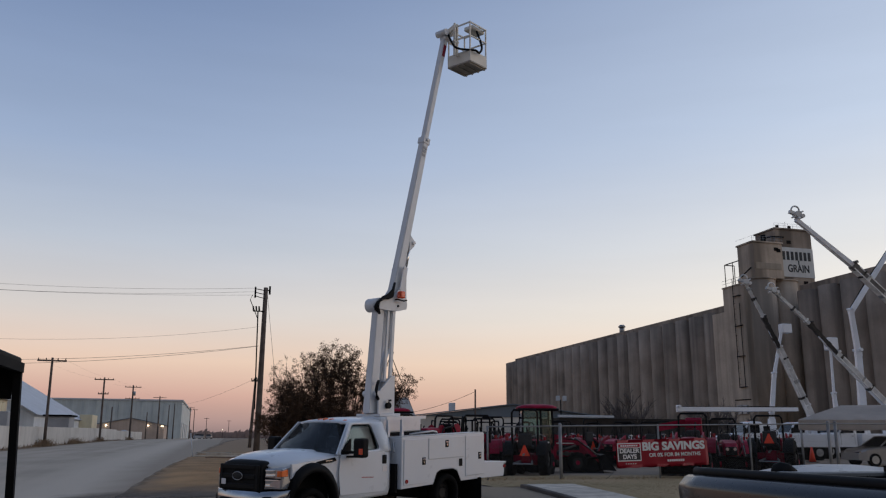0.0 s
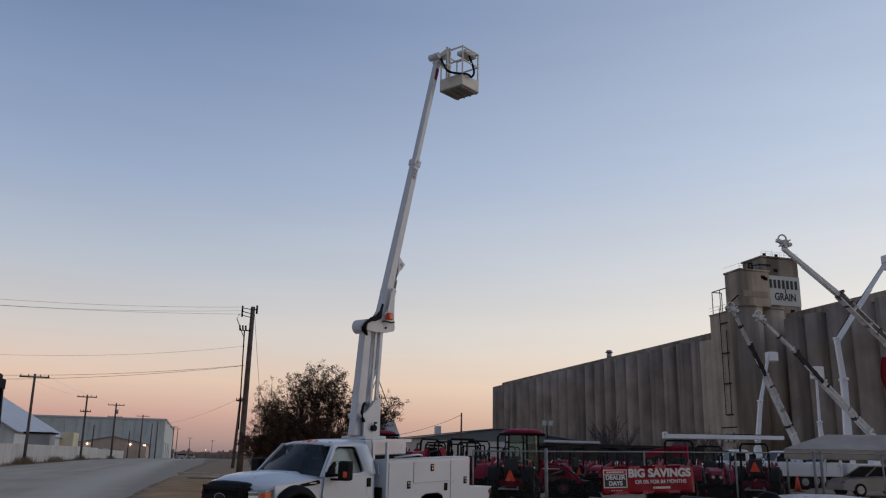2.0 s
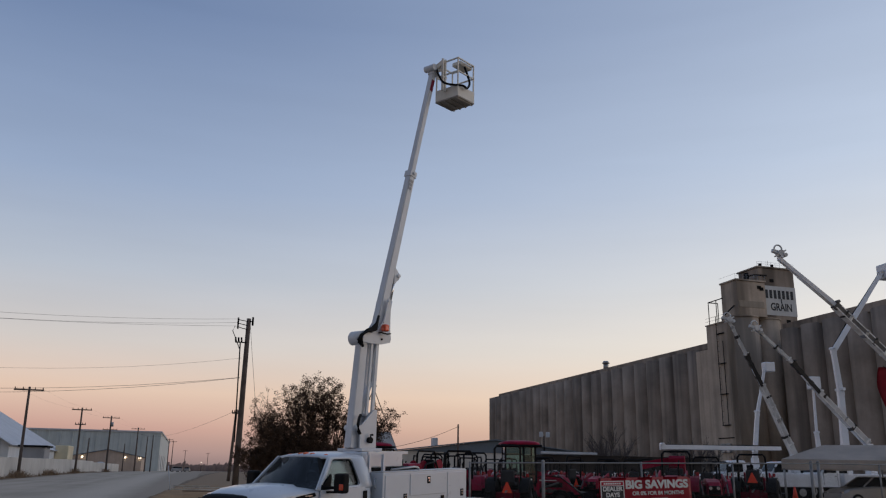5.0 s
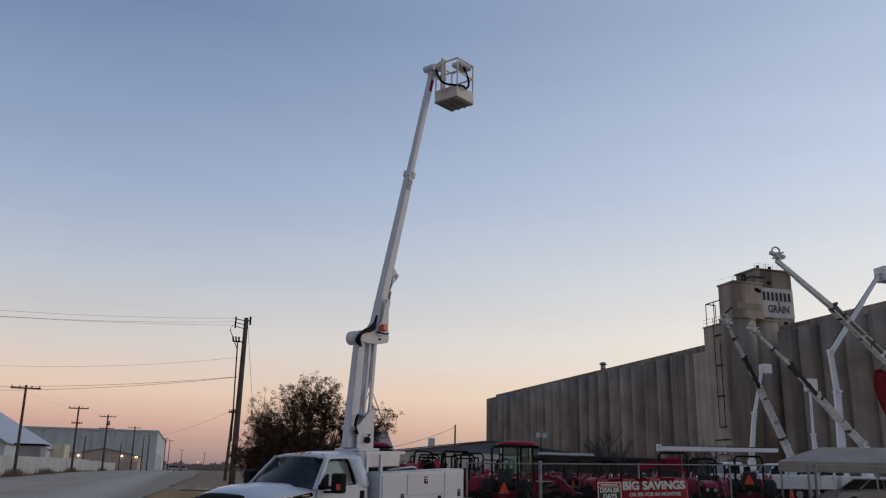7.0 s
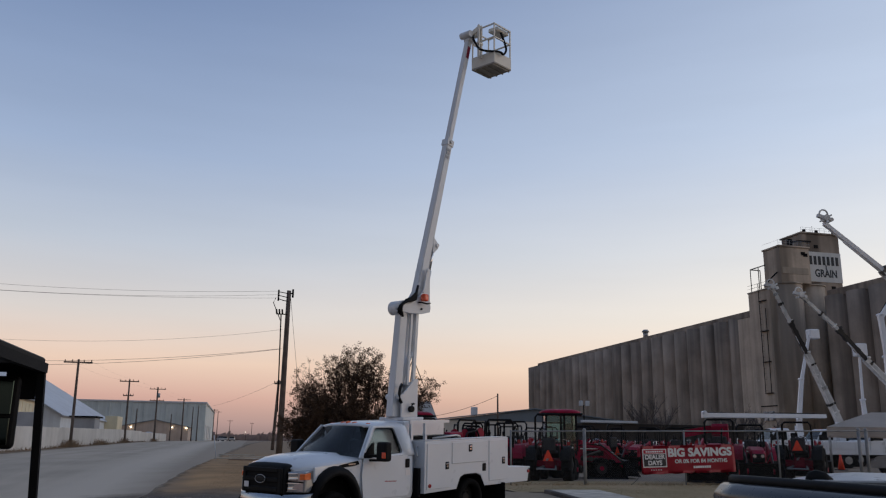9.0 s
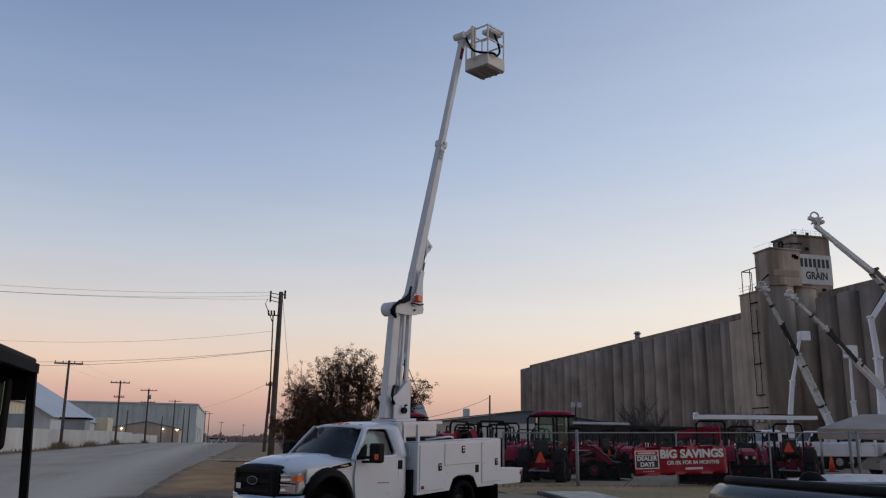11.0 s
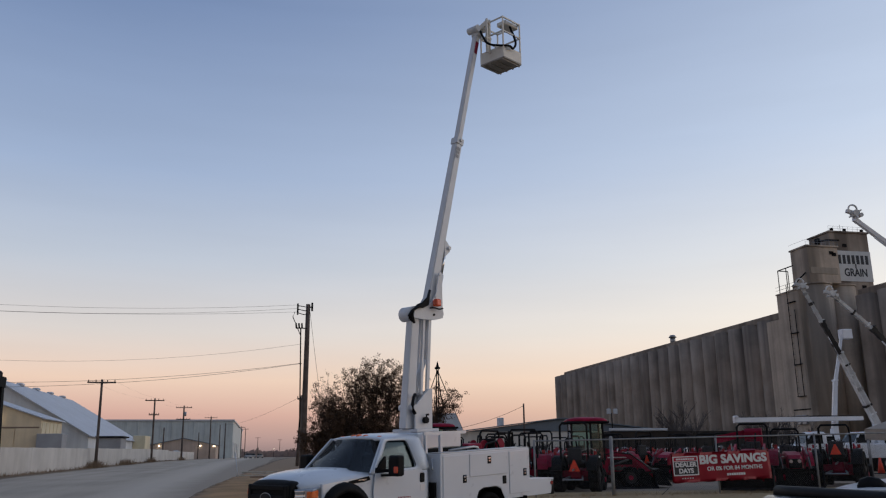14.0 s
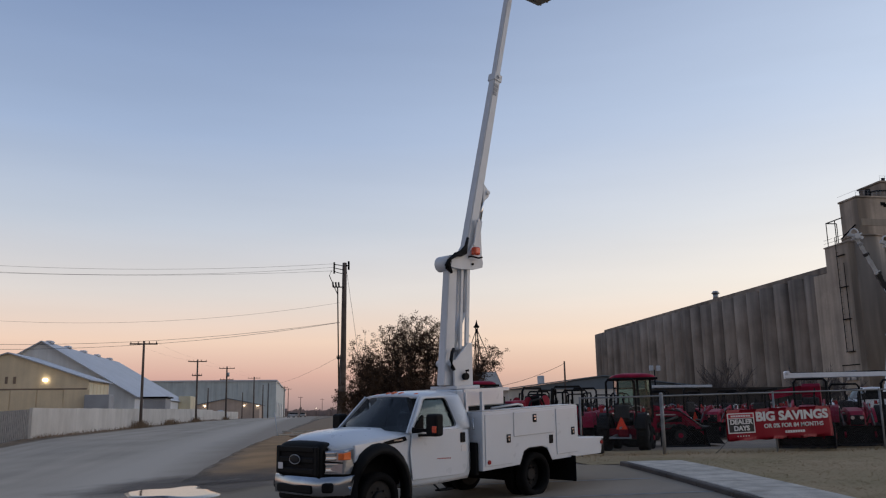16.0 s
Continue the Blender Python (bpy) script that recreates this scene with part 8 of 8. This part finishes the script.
# x forward (north here), y to the west
bm = B()
for s in (1, -1):
    rings = []
    for x in (0.4, 1.4, 2.6, 3.3, 3.52, 3.60):
        o = 0.0 if x < 3.4 else (0.03 if x < 3.55 else 0.10)
        zt = 1.61 if x < 3.4 else (1.605 if x < 3.55 else 1.56)
        rings.append([(x, s * (0.88 - o), 0.55), (x, s * (0.93 - o), 0.75), (x, s * (0.955 - o), 1.15), (x, s * (0.985 - o), zt - 0.13), (x, s * (0.978 - o), zt - 0.105), (x, s * (0.93 - o), zt - 0.058), (x, s * (0.90 - o), zt - 0.045), (x, s * (0.89 - o), zt - 0.045), (x, s * (0.82 - o * 0.3), zt - 0.045), (x, s * 0.80, 1.35), (x, s * 0.80, 0.55)])
    loft(bm, rings)
part("bed_side", bm, NAVY, pk)
for s in (1, -1):
    bm = B()
    rings = []
    for x in (0.42, 1.4, 2.6, 3.3, 3.48, 3.55):
        o = 0.0 if x < 3.4 else (0.03 if x < 3.5 else 0.09)
        rings.append([(x, s * (0.895 - o), 1.562), (x, s * (0.89 - o), 1.595), (x, s * (0.875 - o), 1.61), (x, s * 0.80, 1.61), (x, s * 0.785, 1.595), (x, s * 0.785, 1.55)])
    loft(bm, rings)
    part("rail_cap", bm, PLASTIC, pk, "matt black plastic bed rail cap")
bm = B()
box(bm, 3.48, 3.60, -0.80, 0.80, 0.75, 1.57, 0.03, 2)
part("tailgate", bm, NAVY, pk)
bm = B()
box(bm, 0.4, 3.48, -0.80, 0.80, 0.80, 0.86)
part("bed_floor", bm, PLASTIC, pk)
for s in (1, -1):
    bm = B()
    box(bm, 3.50, 3.605, s * 0.86 - 0.045, s * 0.86 + 0.045, 1.02, 1.36, 0.02)
    part("tail_light", bm, REDLENS, pk, "red tail light")
bm = B()
loft(bm, [[(x, h, 0.55), (x, h, z - 0.1), (x, h * 0.75, z), (x, -h * 0.75, z), (x, -h, z - 0.1), (x, -h, 0.55)] for x, h, z in ((0.4, 0.95, 1.45), (0.3, 0.92, 1.95), (-1.2, 0.92, 1.97), (-1.9, 0.95, 1.35), (-3.0, 0.93, 1.25), (-3.2, 0.85, 1.0))], smooth=False)
part("cab", bm, NAVY, pk)
bm = B()
sheet(bm, [(0.36, -0.7, 1.5), (0.36, 0.7, 1.5), (0.31, 0.62, 1.88), (0.31, -0.62, 1.88)], 0.08)
part("rear_window", bm, GLASS, pk)
for s in (1, -1):
    for x in (-2.2, 2.2):
        bm = B()
        cyl(bm, (x, s * 0.70, 0.40), (x, s * 0.97, 0.40), 0.40, n=24)
        part("wheel", bm, RUBBER, pk)
bm = B()
box(bm, 3.58, 3.74, -0.9, 0.9, 0.55, 0.75, 0.03)
part("rear_bumper", bm, CHROME, pk)

# white covered trailer beyond the pickup
tr = thing("covered_trailer", "low white trailer with a smooth glossy lid beside the black pickup", "trailer", pose(3.8, 6.35, ground_z(5.5, 7.6), 0, 0, 43.9))
gt = ground_z(5.5, 7.6)
bm = B()
rings = []
for x, z, o in ((0.0, 1.235, 0.06), (0.06, 1.27, 0.02), (0.4, 1.30, 0), (1.6, 1.345, 0), (3.2, 1.365, 0), (5.2, 1.36, 0)):
    z -= gt
    rings.append([(x, -o, z - 0.10), (x, -o - 0.02, z - 0.03), (x, -o - 0.10, z), (x, -0.45, z + 0.03), (x, -0.9, z + 0.03), (x, -1.25 + o, z), (x, -1.33 + o, z - 0.03), (x, -1.35 + o, z - 0.10)])
loft(bm, rings)
part("lid", bm, WHITE, tr)
bm = B()
box(bm, 0.06, 5.15, -1.30, -0.05, 0.55, 1.13 - gt, 0.03)
part("body", bm, PLASTIC, tr)
for x in (2.3, 3.1):
    for y in (-0.03, -1.32):
        bm = B()
        cyl(bm, (x, y - 0.1, 0.34), (x, y + 0.1, 0.34), 0.34, n=20)
        part("wheel", bm, RUBBER, tr)
bm = B()
rings = []
for x, h, z in ((0.0, 0.10, 0.02), (0.04, 0.13, 0.10), (0.14, 0.15, 0.135), (0.26, 0.14, 0.11), (0.36, 0.10, 0.02)):
    rings.append([(x, -h, 0), (x, -h * 0.8, z), (x, 0, z + 0.01), (x, h * 0.8, z), (x, h, 0)])
loft(bm, rings)
o = obj("rolled_strap", bm, PLASTIC)
o.matrix_world = pose(5.70, 7.72, 1.372, 0, 0, -38) @ Matrix.Scale(0.72, 4)
tagged(o, "black rolled strap lying on the white lid", "strap")

# ---- black utility vehicle with steel canopy and truck mirror ----
uv = thing("canopied_utility_vehicle", "black utility vehicle with steel canopy, posts and large mirror", "utility vehicle", pose(-2.75, 7.65, ground_z(-2.75, 7.65)))
UZ = 2.52
bm = B()
box(bm, -0.95, 0.92, -1.2, 1.17, UZ - 0.07, UZ, 0.015)
part("canopy_roof", bm, PLASTIC, uv)
bm = B()
for a, b in (((-0.95, -1.2), (0.92, -1.2)), ((0.92, -1.2), (0.92, 1.17)), ((0.92, 1.17), (-0.95, 1.17)), ((-0.95, 1.17), (-0.95, -1.2))):
    beam(bm, (*a, UZ - 0.10), (*b, UZ - 0.10), 0.06, 0.09)
part("roof_rail", bm, STEELBLK, uv)
for x, y in ((0.90, 1.14), (0.90, -1.17), (-0.92, 1.14), (-0.92, -1.17)):
    bm = B()
    beam(bm, (x + 0.09, y, 0.6), (x, y, UZ - 0.06), 0.07, 0.07, up=(1, 0, 0))
    part("canopy_post", bm, STEELBLK, uv)
    bm = B()
    sx, sy = (-1 if x > 0 else 1), (-1 if y > 0 else 1)
    prism(bm, [(x + sx * 0.03, UZ - 0.12), (x + sx * 0.30, UZ - 0.12), (x + sx * 0.30, UZ - 0.36), (x + sx * 0.26, UZ - 0.40), (x + sx * 0.03, UZ - 0.40)], y - 0.008, y + 0.008, "y")
    g_ = part("gusset", bm, STEELBLK, uv)
    bm = B()
    cyl(bm, (x + sx * 0.20, y - 0.02, UZ - 0.28), (x + sx * 0.20, y + 0.02, UZ - 0.28), 0.014, n=8)
    part("bolt", bm, CHROME, g_)
bm = B()
box(bm, -0.9, 0.88, -1.5, 1.5, 0.45, 0.95, 0.06, 2)
part("body", bm, PLASTIC, uv)
for x in (-0.78, 0.78):
    for y in (-1.0, 1.0):
        bm = B()
        cyl(bm, (x - 0.12, y, 0.34), (x + 0.12, y, 0.34), 0.34, n=20)
        part("wheel", bm, RUBBER, uv)
bm = B()
box(bm, 0.48, 0.79, 0.88, 0.98, 1.66, 2.32, 0.05, 3)
mr = part("side_mirror", bm, PLASTIC, uv, "tall black truck mirror")
bm = B()
box(bm, 0.51, 0.74, 0.865, 0.879, 1.97, 2.28, 0.005)
part("mirror_glass", bm, MIRROR, mr)
bm = B()
box(bm, 0.51, 0.74, 0.865, 0.879, 1.70, 1.94, 0.005)
part("mirror_glass", bm, MIRROR, mr)
bm = B()
tube(bm, [(0.46, 0.95, 1.68), (0.0, 0.95, 1.58), (-0.5, 0.9, 1.4), (-0.8, 0.9, 0.9)], 0.03, 8)
part("mirror_arm", bm, STEELBLK, mr)
bm = B()
box(bm, -0.55, 0.55, -0.3, 0.25, 0.95, 1.3, 0.06, 2)
box(bm, -0.55, 0.55, -0.45, -0.3, 1.2, 1.75, 0.06, 2)
part("seat", bm, SEAT, uv)


# ---- smaller vehicles and yard clutter ----
def car(label, x, y, yaw, paint, group=""):
    t = thing("parked_car", label, "car", pose(x, y, ground_z(x, y), 0, 0, yaw), group)
    bm = B()
    prof = [(-2.2, 0.35, 0.85, 0.80), (-2.1, 0.30, 0.98, 0.86), (-1.3, 0.28, 1.02, 0.88), (0.6, 0.28, 1.0, 0.88), (1.8, 0.28, 0.86, 0.86), (2.2, 0.32, 0.66, 0.74)]
    loft(bm, [[(a, h, b), (a, h, c - 0.08), (a, h * 0.9, c), (a, -h * 0.9, c), (a, -h, c - 0.08), (a, -h, b)] for a, b, c, h in prof], smooth=False)
    part("body", bm, paint, t)
    bm = B()
    loft(bm, [[(-1.75, 0.78, 1.0), (0.95, 0.78, 0.98), (0.95, -0.78, 0.98), (-1.75, -0.78, 1.0)], [(-1.35, 0.62, 1.42), (0.25, 0.62, 1.45), (0.25, -0.62, 1.45), (-1.35, -0.62, 1.42)]], smooth=False)
    part("window_band", bm, PLASTIC, t, "dark window band")
    bm = B()
    box(bm, -1.40, 0.30, -0.63, 0.63, 1.43, 1.49, 0.02)
    part("roof", bm, paint, t)
    for s in (1, -1):
        bm = B()
        beam(bm, (-0.4, s * 0.785, 1.0), (-0.4, s * 0.63, 1.44), 0.07, 0.06, up=(1, 0, 0))
        part("pillar", bm, paint, t)
        bm = B()
        beam(bm, (0.98, s * 0.78, 0.99), (0.28, s * 0.63, 1.45), 0.06, 0.07, up=(1, 0, 0))
        part("pillar", bm, paint, t)
        for a in (-1.35, 1.4):
            bm = B()
            cyl(bm, (a, s * 0.66, 0.32), (a, s * 0.89, 0.32), 0.32, n=18)
            w_ = part("wheel", bm, RUBBER, t)
            bm = B()
            cyl(bm, (a, s * 0.88, 0.32), (a, s * 0.90, 0.32), 0.2, n=14)
            part("hubcap", bm, ALU, w_)
        bm = B()
        box(bm, 2.0, 2.19, s * 0.62 - 0.14, s * 0.62 + 0.14, 0.62, 0.74, 0.03)
        part("headlamp", bm, CHROME, t)
    return t


car("silver sedan parked under the canopy", 33.4, 35.6, 172, SILVER)
for k, (x, y, yaw) in enumerate(((-4.3, 262, 100), (-3.2, 280, 88), (-0.9, 292, 84))):
    car("pale car parked far down the street", x, y, yaw, SILVER if k else GREYM, "far parked cars")
for x, y, z in ((4.35, 380, 4.6), (26, 480, 4.5)):
    bm = B()
    bmesh.ops.create_uvsphere(bm, u_segments=8, v_segments=6, radius=0.12)
    o = obj("far_lamp", bm, FARLAMP)
    o.matrix_world = Matrix.Translation((x, y, z))
    tagged(o, "small warm lamp glowing far down the street", "lamp", "far lamps")
    bm = B()
    cyl(bm, (0, 0.3, -z + 0.95), (0, 0.3, 0.2), 0.09, n=6)
    o2 = obj("lamp_post", bm, STEELBLK)
    o2.parent = o
cone = thing("traffic_cone", "orange plastic traffic cone in the yard", "traffic cone", pose(33.1, 41.0, ground_z(33.1, 41.0)))
bm = B()
cyl(bm, (0, 0, 0.04), (0, 0, 0.86), 0.19, 0.04, 16)
part("shell", bm, ORANGE, cone)
bm = B()
box(bm, -0.26, 0.26, -0.26, 0.26, 0, 0.045, 0.01)
part("base", bm, PLASTIC, cone)
flag = thing("feather_flag", "tall red feather flag on a bowed pole", "flag", pose(27.86, 28.72, ground_z(27.86, 28.72), 0, 0, -44))
bm = B()
tube(bm, [(1.0, 0, 0), (1.0, 0, 3.4), (0.95, 0, 4.8), (0.8, 0, 5.6), (0.3, 0, 6.05)], 0.025, 6, 0.012)
part("pole", bm, STEELBLK, flag)
bm = B()
rows_ = []
for j in range(15):
    f = j / 14
    z = 3.0 + 3.0 * f
    x0 = max(0.0, 0.72 * (1 - f * 1.35) ** 1.3) if f < 0.74 else 0.9 * (f - 0.74) ** 1.5
    x1 = 0.98 if f < 0.6 else 0.98 - 3.6 * (f - 0.6) ** 2
    rows_.append([bm.verts.new((x0 + (max(x1, x0 + 0.06) - x0) * i / 6, 0.05 * math.sin(i * 1.1 + j * 0.6), z)) for i in range(7)])
for a, b in zip(rows_, rows_[1:]):
    for i in range(6):
        bm.faces.new((a[i], a[i + 1], b[i + 1], b[i])).smooth = True
bmesh.ops.solidify(bm, geom=bm.faces[:], thickness=0.003)
part("cloth", bm, mat("dark_red_flag_cloth", (0.33, 0.02, 0.038), 0.7, 0, 0.1, 3, 40), flag)
